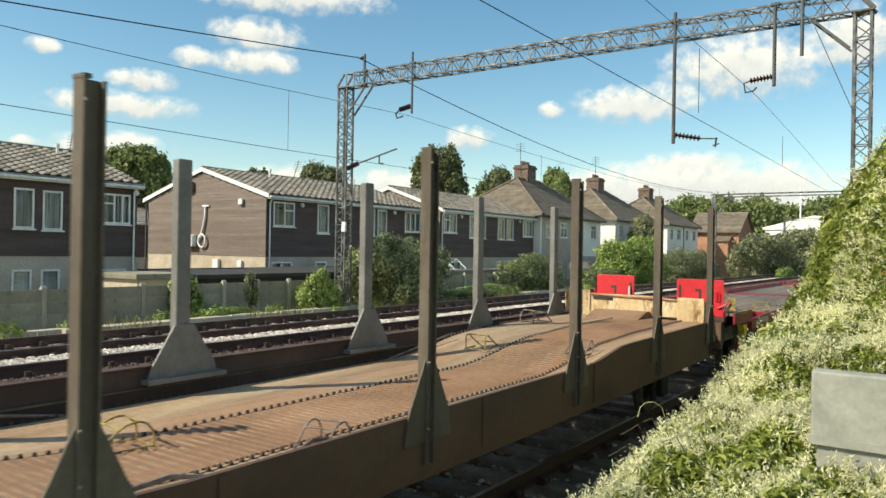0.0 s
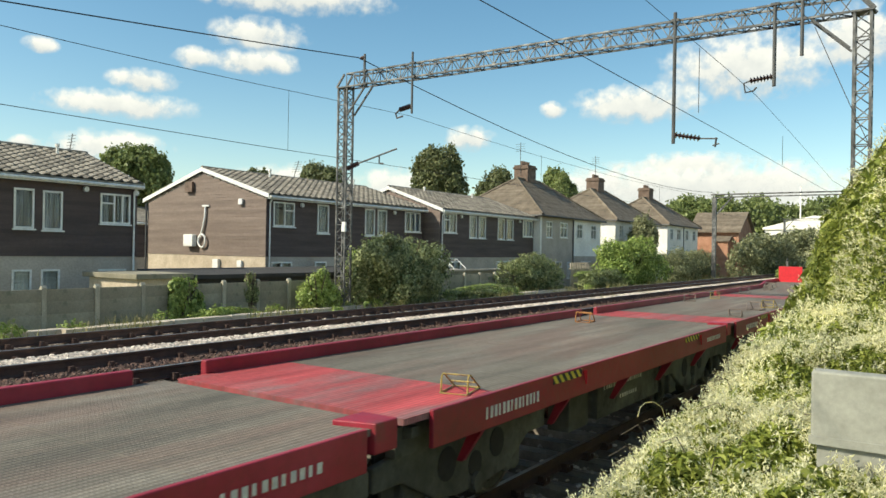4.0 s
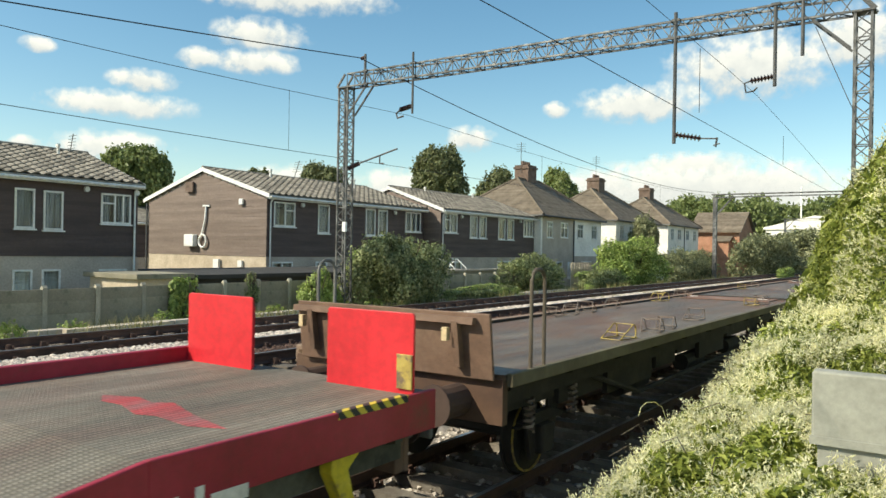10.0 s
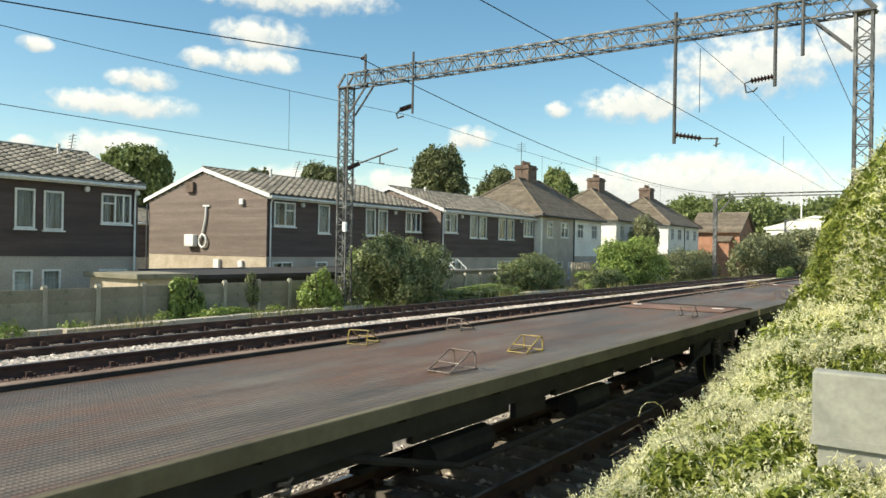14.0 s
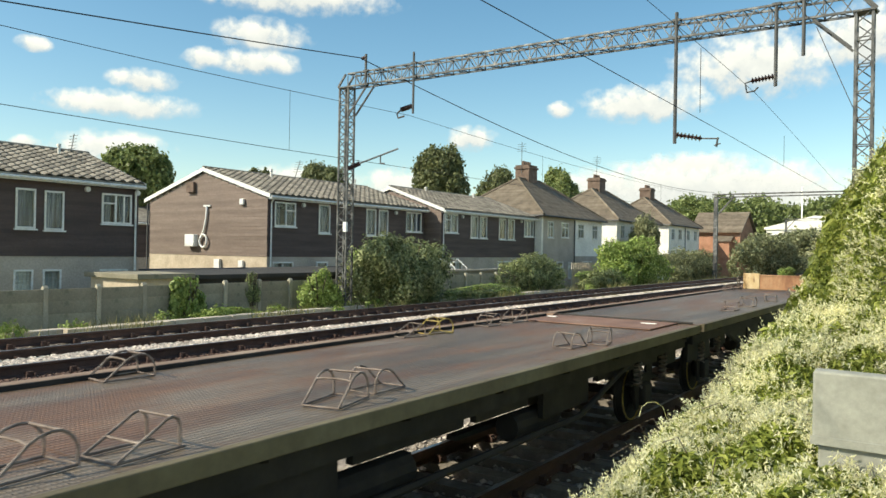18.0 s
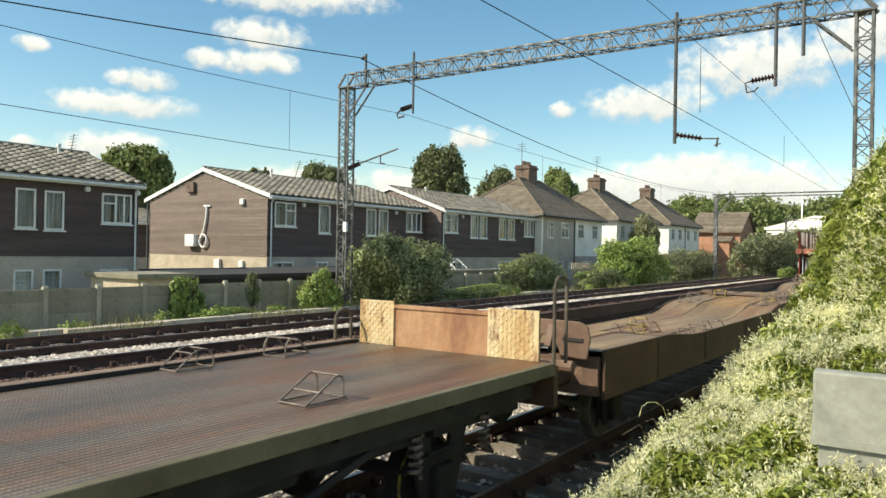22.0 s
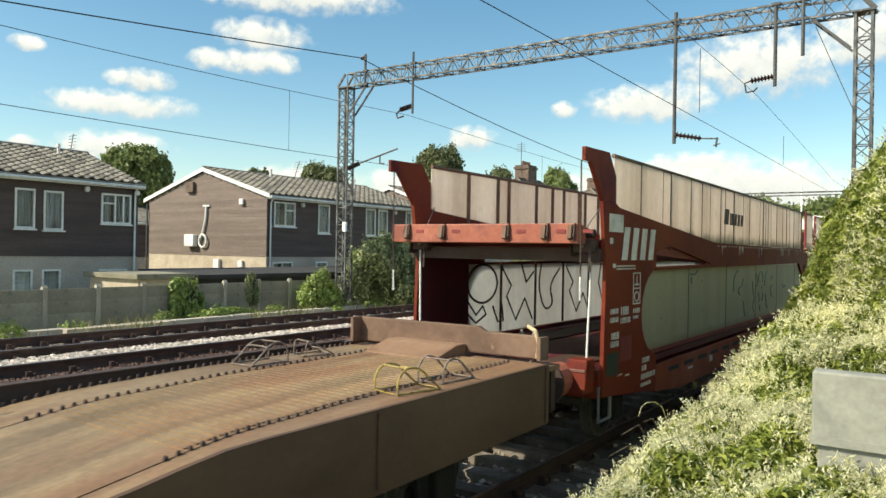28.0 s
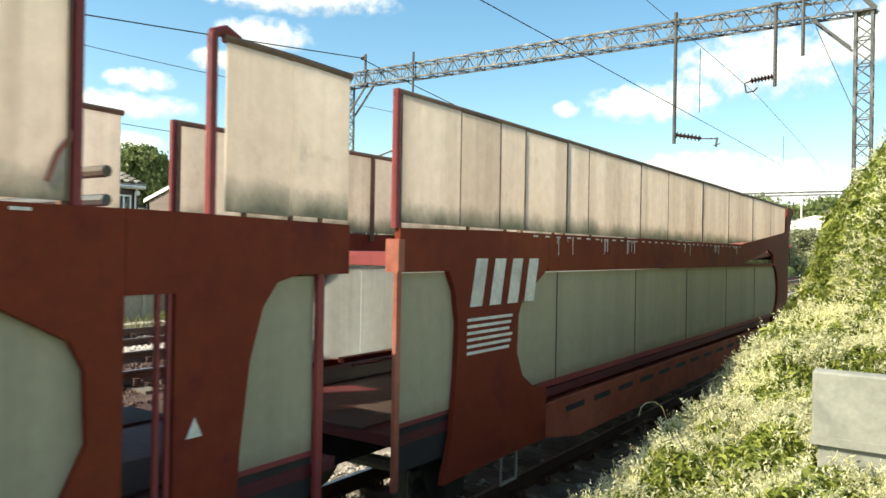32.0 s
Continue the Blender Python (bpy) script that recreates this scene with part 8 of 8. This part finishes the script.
bush("scrub", "dull grey-green scrub beside the gantry", -20.0, -17.2, 62.0, 76.0, 0.65, 3.3, "leaf_dull", 8000, 0.17, 21, 14)
bush("scrub", "dull green scrub beyond the gantry", -17.0, -12.8, 74.0, 96.0, 0.8, 4.6, "leaf_dull", 9000, 0.24, 22, 16)
bush("scrub", "tall scrub where the line curves away", -20.0, -9.0, 96.0, 120.0, 0.8, 5.6, "leaf_dull", 11000, 0.36, 23, 18)
bush("scrub", "dark scrub closing the view along the line", -12.0, 3.0, 122.0, 140.0, 0.6, 4.8, "leaf_dull", 9000, 0.42, 24, 18)
bush("track_weed", "bright weeds between the far rails", -11.6, -10.6, 66.5, 72.5, 0.8, 1.7, "leaf_bright", 2200, 0.12, 25, 8)
tree("garden_tree", "slender dull green tree between the houses", -22.5, 70.5, 0.3, 5.9, 1.4, 2.2, "leaf_dull", 4500, 0.17, 30)
tree("broad_tree", "rounded green tree behind the houses", -46.0, 36.8, 0.3, 9.35, 2.5, 2.3, "leaf_far", 7000, 0.26, 31, 12)
tree("broad_tree", "dark green tree behind the roofs", -46.0, 56.2, 0.3, 10.1, 2.6, 2.8, "leaf_tree", 6000, 0.30, 32, 12)
tree("broad_tree", "tall dark green tree behind the row", -50.0, 81.5, 0.3, 14.5, 3.5, 5.2, "leaf_tree", 9000, 0.38, 33, 14)
tree("broad_tree", "smaller dark tree beyond the row", -52.0, 99.0, 0.3, 13.8, 2.9, 4.2, "leaf_tree", 6000, 0.38, 34, 12)
tree("broad_tree", "green tree behind the hipped roofs", -48.0, 110.4, 0.3, 14.9, 2.9, 4.6, "leaf_far", 6000, 0.40, 35, 12)
tree("broad_tree", "green tree behind the chimneys", -48.0, 50.5, 0.3, 9.35, 1.3, 1.8, "leaf_tree", 2500, 0.28, 36, 8)


def lineside_weeds():
    """Low weeds along the fence foot and the cess."""
    rng = np.random.default_rng(70)
    lb = []
    for k in range(26):
        x, y, r = -17.9 + 1.3 * rng.random(), 7.5 + 36 * rng.random(), rng.uniform(0.10, 0.26)
        z = ground_height(x, y)
        lb += [(x, y, z + r * 0.6, r, r * 1.5, r * 1.2), (x + r * 0.5, y + r, z + r * 0.5, r * 0.6, r, r * 0.9)]
    ob = foliage(rng, "lineside_weeds", M["leaf_bright"], lb, 2600, 0.085, None, 0.4)
    tagged(ob, "low green weeds scattered along the fence foot", "weeds", kind="stuff")


lineside_weeds()


def far_wood():
    rng = np.random.default_rng(40)
    lb = []
    for i in range(46):
        a = rng.uniform(0, 1)
        x, y = -62 + 88 * a + rng.uniform(-4, 4), 205 + rng.uniform(-8, 30)
        h = rng.uniform(13.0, 17.5)
        lb.append((x, y, h - 5.0, rng.uniform(4, 6.5), rng.uniform(4, 6), rng.uniform(4.0, 5.5)))
    for i in range(30):
        x, y = -60 + 3.4 * i, 198 + rng.uniform(-5, 5)
        lb.append((x, y, 3.5, 4.0, 4.0, 4.5))
    ob = foliage(rng, "far_wood", M["leaf_far"], lb, 34000, 0.85, None, 0.7)
    tagged(ob, "sunlit green wood far along the line", "wood", kind="stuff")
    g = Geo()
    for l in lb:
        g.tube([(l[0], l[1], 0), (l[0], l[1], l[2])], 0.35, 5, 0.2)
    mesh_thing("wood_trunks", g, M["bark"], "trunks of the far wood", "wood", kind="stuff")


far_wood()


def far_shed():
    t = thing("far_warehouse", "white low warehouse far along the line", "warehouse")
    part("wall", Geo().box(-33.5, -14.0, 182.0, 192.0, 0.2, 8.0), M["render_white"], t, bevel=0.05)
    part("roof", Geo().prism([(-33.9, 8.0), (-13.6, 8.0), (-13.6, 9.6), (-24.0, 10.8), (-33.9, 8.4)], "y", 181.6, 192.4), M["render_white"], t)
    for x in (-27.5, -10.5):
        mast = thing("lighting_mast", "thin white lighting mast far away", "mast", (0, 0, 0), "masts")
        part("pole", Geo().tube([(x, 190, 0.2), (x, 190, 17.5)], 0.16, 6), M["render_white"], mast)


far_shed()


def grass():
    """Dry and green blades along the fence foot, the cess and the verges."""
    rng = np.random.default_rng(50)
    n = 15000
    band = rng.choice(4, n, p=(0.5, 0.2, 0.2, 0.1))
    x = np.where(band == 0, rng.uniform(-18.4, -15.6, n), np.where(band == 1, rng.uniform(-11.9, -10.4, n), np.where(band == 2, rng.uniform(-8.6, -7.6, n), rng.uniform(-22, -19, n))))
    y = 6 + 75 * rng.random(n) ** 1.3
    y = np.where(band == 1, 30 + 45 * rng.random(n), np.where(band == 2, 16 + 60 * rng.random(n), y))
    keep = np.sin(x * 1.7 + y * 0.9) + np.sin(y * 1.37 + 2) > 0.1
    x, y = x[keep], y[keep]
    n = len(x)
    z = np.array([ground_height(a, b) for a, b in zip(x, y)])
    h = rng.uniform(0.10, 0.50, n) * np.where((x > -12) & (x < -7), 0.6, 1.0)
    lean = rng.normal(size=(n, 2)) * 0.35 * h[:, None]
    a = rng.uniform(0, math.pi, n)
    w = 0.010 + 0.012 * rng.random(n)
    dx, dy = np.cos(a) * w, np.sin(a) * w
    v = np.stack([np.stack([x - dx, y - dy, z - 0.02], 1), np.stack([x + dx, y + dy, z - 0.02], 1), np.stack([x + lean[:, 0], y + lean[:, 1], z + h], 1)], 1).reshape(-1, 3)
    me = bpy.data.meshes.new("grass")
    me.from_pydata((v * np.array([WIDE, LONG, 1.0])).tolist(), [], [(3 * i, 3 * i + 1, 3 * i + 2) for i in range(n)])
    me.materials.append(M["grass"])
    tagged(new("grass", me), "dry and green grass along the fence and tracks", "grass", kind="stuff")


grass()


# --- the flowering vine on the near bank
def vine_height(x, y):
    low = np.interp(y, [2.0, 4.2, 5.7, 7.2, 7.7, 9.5, 12], [0.90, 1.06, 1.14, 1.22, 1.38, 1.55, 1.72]) + 0.10 * np.clip(x + 1.7, 0, 2)
    high = np.clip(2.72 + 0.92 * (x + 1.85), 2.3, 4.6)
    k = np.clip((y - (11.6 - 1.7 * np.clip(x + 1.9, 0, 1.5))) / 2.0, 0, 1)
    k = k * k * (3 - 2 * k)
    z = low + (high - low) * k
    z = z + 0.10 * np.sin(x * 4.3 + 1.3 * np.sin(y * 1.9)) * np.sin(y * 2.7 + x) + 0.06 * np.sin(x * 9 + y * 7) * np.sin(y * 8.3 - x * 3) + 0.03 * np.sin(x * 23 + 2) * np.sin(y * 21)
    edge = np.clip((x + 2.12 + 0.12 * np.sin(y * 2.3) + 0.06 * np.sin(y * 6.1)) / 0.5, 0, 1)
    return 0.05 + (z - 0.05) * np.sqrt(np.clip(edge, 0, 1))


CAB = (-0.66, 0.75, 4.95, 5.10, 0.8, 1.74)


def flowering_vine():
    rng = np.random.default_rng(60)
    t = thing("flowering_vine", "rampant green vine covered in cream flowers on the bank", "climbing plant")

    def place(n, y0, y1, power, depth):
        y = y0 + (y1 - y0) * rng.random(n) ** power
        x = -2.12 + (rng.random(n) ** 1.25) * (2.2 + 0.10 * y)
        z = vine_height(x, y)
        e = 0.03
        gx = (vine_height(x + e, y) - z) / e
        gy = (vine_height(x, y + e) - z) / e
        nrm = np.stack([-gx, -gy, np.ones(n)], 1)
        nrm /= np.linalg.norm(nrm, axis=1, keepdims=True)
        d = depth * rng.random(n) ** 1.5
        p = np.stack([x, y, z], 1) - nrm * d[:, None]
        # the steep left face gets leaves down to the ground
        m = rng.random(n) < 0.18
        k = rng.random(n)
        p[m, 2] = 0.1 + (p[m, 2] - 0.1) * np.sqrt(k[m])
        clear = ~((p[:, 0] > CAB[0] + 0.10 + 0.08 * np.sin(p[:, 2] * 27) + 0.05 * np.sin(p[:, 2] * 77)) & (p[:, 1] > 3.0) & (p[:, 1] < CAB[3] + 0.1) & (p[:, 2] > 1.27 - 0.05 * (5 - p[:, 1])) & (p[:, 2] < 1.9))
        clear &= ~((np.abs(p[:, 0]) < 0.6) & (p[:, 1] < 2.2))
        return p[clear], nrm[clear], d[clear]
    # dark inner leaves, then the outer ones
    for nm, n, size, y0, y1, power, depth, mat in (("inner_leaves", 70000, 0.034, 2.0, 24, 1.7, 0.30, "leaf_vine"), ("leaves", 165000, 0.0185, 2.0, 16, 1.6, 0.08, "leaf_vine"), ("far_leaves", 18000, 0.07, 10.5, 26, 1.0, 0.15, "leaf_vine")):
        p, nr, d = place(n, y0, y1, power, depth)
        ob = new(nm, leaf_mesh(nm, M[mat], p, nr + rng.normal(size=p.shape) * 0.7, size * rng.uniform(0.55, 1.45, len(p)), rng, 2.7))
        tagged(ob, kind="stuff").parent = t
    # flower sprays: short upright spikes of small petals, in drifts
    p, nr, d = place(54000, 2.0, 20, 1.4, 0.02)
    drift = 0.7 * np.sin(p[:, 0] * 3.1 + p[:, 1] * 1.7) + 0.7 * np.sin(p[:, 1] * 2.9 - p[:, 0] * 1.3 + 1) + 0.8 * np.sin(p[:, 0] * 7.7 + 0.5) * np.sin(p[:, 1] * 6.1) + 0.9 * np.sin(p[:, 0] * 15 + p[:, 2] * 9) * np.sin(p[:, 1] * 13 + 2) + rng.normal(size=len(p)) * 0.6
    keep = drift > np.where((p[:, 1] > 9.5) & (nr[:, 0] < -0.35) & (p[:, 0] < -1.15), 1.5, np.where(p[:, 1] > 9.5, 0.05, np.where(p[:, 0] < -1.45, -0.7, 0.0)))
    p, nr = p[keep], nr[keep]
    n = len(p)
    axis = nr + rng.normal(size=(n, 3)) * 0.55
    axis[:, 2] += 0.35
    axis /= np.linalg.norm(axis, axis=1, keepdims=True)
    ln = rng.uniform(0.06, 0.16, n) * np.clip(0.6 + p[:, 1] * 0.06, 0.7, 1.5)
    cs, ns, sz, al = [], [], [], []
    for k in range(8):
        bend = axis + rng.normal(size=(n, 3)) * 0.45
        bend /= np.linalg.norm(bend, axis=1, keepdims=True)
        cs.append(p + axis * (ln * (0.2 + 0.1 * k))[:, None] + rng.normal(size=(n, 3)) * 0.008)
        ns.append(rng.normal(size=(n, 3)) + nr * 0.6)
        al.append(bend)
        sz.append(np.full(n, 0.0068) * np.clip(0.75 + p[:, 1] * 0.07, 0.8, 1.9))
    me = leaf_mesh("blossom", M["flower"], np.concatenate(cs), np.concatenate(ns), np.concatenate(sz) * rng.uniform(0.7, 1.5, 8 * n), rng, 3.4, 0.3, np.concatenate(al))
    ob = new("blossom", me)
    ob.parent = t
    tagged(ob, "cream flower sprays", kind="stuff")
    # thin stems and dead tendrils
    for k in range(70):
        y = 2.8 + 8 * rng.random()
        x = -2.1 + 1.9 * rng.random() ** 1.5
        z = float(vine_height(np.array([x]), np.array([y]))[0])
        a = rng.uniform(0, 6.28)
        l = rng.uniform(0.12, 0.3)
        part("tendril", Geo().tube([(x, y, z - 0.05), (x + l * 0.5 * math.cos(a), y + l * 0.5 * math.sin(a), z + l * 0.6), (x + l * math.cos(a), y + l * math.sin(a), z + l * rng.uniform(0.3, 0.8))], 0.003, 4), M["bark"], t)
    part("tendril", Geo().tube([(-1.95, 6.75, 1.05), (-1.95, 6.6, 1.20), (-1.95, 6.4, 1.27), (-1.95, 6.2, 1.295), (-1.95, 6.07, 1.28), (-1.95, 6.01, 1.22)], 0.002, 5), M["flower"], t)
    # what it climbs on
    g = Geo()
    for k in range(9):
        y = 3.0 + k * 2.2
        g.box(-0.9, -0.82, y, y + 0.08, 0.2, 0.95)
    g.box(-0.88, -0.84, 3.0, 20.7, 0.80, 0.86).box(-0.88, -0.84, 3.0, 20.7, 0.4, 0.46)
    part("hidden_rail_fence", g, M["steel_dark"], t)


flowering_vine()


def cabinet():
    t = thing("lineside_cabinet", "weathered grey metal cabinet half buried in the vine", "cabinet")
    x0, x1, y0, y1, z0, z1 = CAB
    part("body", Geo().box(x0 + 0.03, x1, y0 + 0.02, y1, z0, z1 - 0.30), M["grey_paint"], t, bevel=0.01)
    part("lid", Geo().box(x0, x1, y0, y1, z1 - 0.40, z1), M["grey_paint"], t, "grey sheet-metal lid", bevel=0.012)
    part("lid_lip", Geo().box(x0 - 0.008, x1, y0 - 0.012, y0 - 0.003, z1 - 0.40, z1 - 0.355), M["grey_paint"], t)
    part("plinth", Geo().box(x0 + 0.05, x1, y0 + 0.05, y1, 0.5, z0), M["concrete"], t)


cabinet()

# ---------------------------------------------------------------- clouds
CLOUDS = []


CLOUD_DIST = 1700.0


def cloud_material():
    m, t, p = nodes_of("soft_white_cloud")
    t.nodes.remove(p)
    co = t.nodes.new("ShaderNodeTexCoord")
    inf = t.nodes.new("ShaderNodeObjectInfo")
    add = t.nodes.new("ShaderNodeVectorMath")
    add.operation = "MULTIPLY_ADD"
    add.inputs[1].default_value = (1 / (CLOUD_DIST * 0.019),) * 3
    sc = t.nodes.new("ShaderNodeVectorMath")
    sc.operation = "SCALE"
    sc.inputs[0].default_value = (37.0, 51.0, 23.0)
    t.links.new(inf.outputs["Random"], sc.inputs["Scale"])
    t.links.new(co.outputs["Object"], add.inputs[0])
    t.links.new(sc.outputs[0], add.inputs[2])
    n = t.nodes.new("ShaderNodeTexNoise")
    n.inputs["Scale"].default_value, n.inputs["Detail"].default_value, n.inputs["Roughness"].default_value = 1.0, 5, 0.52
    t.links.new(add.outputs[0], n.inputs["Vector"])
    sep = t.nodes.new("ShaderNodeSeparateXYZ")
    unit = t.nodes.new("ShaderNodeVectorMath")
    unit.operation = "MULTIPLY_ADD"
    unit.inputs[1].default_value, unit.inputs[2].default_value = (2.3, 2.3, 0), (-1.15, -1.15, 0)
    t.links.new(co.outputs["Generated"], unit.inputs[0])
    t.links.new(unit.outputs[0], sep.inputs[0])

    def math_node(op, a, b, c=None):
        k = t.nodes.new("ShaderNodeMath")
        k.operation = op
        for i, v in enumerate((a, b, c)):
            if v is None:
                continue
            if isinstance(v, (int, float)):
                k.inputs[i].default_value = v
            else:
                t.links.new(v, k.inputs[i])
        return k.outputs[0]
    x2 = math_node("POWER", math_node("ABSOLUTE", sep.outputs[0], 0), 2)
    yb = math_node("MULTIPLY", math_node("ADD", sep.outputs[1], 0.25), 1.25)
    y2 = math_node("POWER", math_node("ABSOLUTE", yb, 0), 2)
    d = math_node("SUBTRACT", 1.0, math_node("SQRT", math_node("ADD", x2, y2), 0))
    f = math_node("MULTIPLY_ADD", d, 0.85, math_node("MULTIPLY", math_node("SUBTRACT", n.outputs[0], 0.5), 1.25))
    al = ramp_node(t, f, [(0.02, (0, 0, 0)), (0.24, (0.35, 0.35, 0.35)), (0.52, (0.97, 0.97, 0.97))]).outputs[0]
    edge = math_node("MULTIPLY", d, 6.0)
    edge = math_node("MINIMUM", math_node("MAXIMUM", edge, 0.0), 1.0)
    al = math_node("MULTIPLY", al, edge)
    shade = ramp_node(t, math_node("MULTIPLY_ADD", sep.outputs[1], 0.45, math_node("MULTIPLY_ADD", n.outputs[0], 0.5, 0.42)), [(0.25, (0.60, 0.65, 0.72)), (0.72, (1.0, 1.0, 1.0))]).outputs[0]
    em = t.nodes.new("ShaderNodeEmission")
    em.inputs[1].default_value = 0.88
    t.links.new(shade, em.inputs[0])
    tr = t.nodes.new("ShaderNodeBsdfTransparent")
    mx = t.nodes.new("ShaderNodeMixShader")
    t.links.new(al, mx.inputs[0])
    t.links.new(tr.outputs[0], mx.inputs[1])
    t.links.new(em.outputs[0], mx.inputs[2])
    t.links.new(mx.outputs[0], t.nodes["Material Output"].inputs[0])
    return m


M["cloud"] = cloud_material()


def sky_pose(az, el, w, h, k):
    """A place far off at an azimuth (degrees right of the tracks) and elevation, turned to the middle of the scene."""
    a, e = radians(az), radians(el)
    D = CLOUD_DIST + k * 14
    p = Vector((math.sin(a) * math.cos(e), math.cos(a) * math.cos(e), math.sin(e))) * D
    return Matrix.Translation(p) @ (-p).to_track_quat("Z", "Y").to_matrix().to_4x4(), D


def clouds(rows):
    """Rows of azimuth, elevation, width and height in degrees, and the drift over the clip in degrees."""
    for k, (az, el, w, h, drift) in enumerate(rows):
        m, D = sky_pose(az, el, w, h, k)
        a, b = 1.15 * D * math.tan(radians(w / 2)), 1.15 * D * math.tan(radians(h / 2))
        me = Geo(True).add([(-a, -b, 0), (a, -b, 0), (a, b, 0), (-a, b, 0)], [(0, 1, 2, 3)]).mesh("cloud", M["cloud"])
        ob = tagged(new("cloud", me), "soft white glowing cloud, in view and around as added fill", "cloud", "clouds", kind="stuff")
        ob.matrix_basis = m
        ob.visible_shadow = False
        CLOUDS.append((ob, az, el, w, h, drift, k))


clouds([(-48.93, 16.1, 8.19, 3.57, 0.42), (-49.1, 14.0, 7.62, 2.72, 0.0), (-46.71, 19.04, 17.31, 3.97, 0.42), (-56.85, 12.03, 5.68, 2.35, -0.22), (-58.21, 10.34, 11.88, 2.94, -0.11),
        (-58.98, 7.35, 9.49, 3.56, 0.11), (-63.22, 13.54, 2.56, 1.65, -1.17), (-64.2, 7.03, 2.28, 1.43, -0.1), (-53.42, 13.93, 3.78, 2.37, 1.19), (-20.02, 11.73, 11.24, 4.31, 1.02),
        (-12.6, 14.39, 13.39, 7.23, 1.11), (-32.78, 9.02, 4.8, 2.91, 0.22), (-26.52, 11.05, 2.36, 1.9, 1.07), (-15.52, 5.89, 25.64, 5.42, 0.58), (-13.57, 4.22, 23.09, 4.79, 0.38),
        (-38.41, 5.49, 7.18, 3.93, 0.35), (-45.93, 5.69, 10.97, 3.21, 0.34), (-5.51, 15.45, 7.33, 5.94, 0.66), (-16.34, 7.0, 9.59, 2.93, 0.56), (-12.21, 5.36, 13.23, 3.59, 0.44),
        (-22.83, 5.56, 7.91, 3.4, 0.45), (-18.65, 4.83, 10.09, 2.94, 0.45)])

# unseen glowing clouds added outside the view to lift and whiten the fill
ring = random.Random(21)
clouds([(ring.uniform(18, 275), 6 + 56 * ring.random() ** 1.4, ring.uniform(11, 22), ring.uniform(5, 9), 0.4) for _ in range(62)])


def set_out():
    """Sets each still thing square to the line at its own distance from the siding; ground, stones and plants lie continuously."""
    moving = {ob for ob, *_ in TRAIN} | {ob for ob, *_ in CLOUDS} | {cam, sun}
    for ob in [o for o in scene.collection.objects if o.parent is None and o not in moving]:
        whole = [ob, *ob.children_recursive]
        bpy.context.view_layer.update()
        xs = [(o.matrix_world @ Vector(c)).x for o in whole if o.type == "MESH" for c in o.bound_box]
        kind = ob.name.split(".")[0]
        if kind in ("ground", "track_ballast", "siding_ballast", "grass", "lineside_weeds", "flowering_vine"):
            for o in whole:
                if o.type == "MESH":
                    v = np.empty(len(o.data.vertices) * 3)
                    o.data.vertices.foreach_get("co", v)
                    v = v.reshape(-1, 3)
                    off = v[:, 0] / WIDE - NEAR_X
                    v[:, 1] += 0.1137 * off
                    v[:, 2] += 0.02 * off
                    o.data.vertices.foreach_set("co", v.ravel())
                    o.data.update()
            continue
        x = (min(xs) + max(xs)) / 2 if kind in ("catenary_gantry", "far_gantry") or max(xs) - min(xs) < 6 else max(xs) - 0.3
        off = x / WIDE - NEAR_X
        ob.location.y += 0.1137 * off
        ob.location.z += 0.02 * off


set_out()


def motions():
    for t, y in TRAIN:
        walk(t, [(s, planned((NEAR_X, y + 0.178 - travel(s), 0.02))) for s in range(33)])
    for w, y, r in WHEELS:
        walk(w, [(k / 10, pose(0, y * LONG, r, math.degrees(travel(k / 10) * LONG / r) % 360)) for k in range(321)])
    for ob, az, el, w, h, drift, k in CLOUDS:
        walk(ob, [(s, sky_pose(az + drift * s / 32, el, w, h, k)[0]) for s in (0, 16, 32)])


motions()
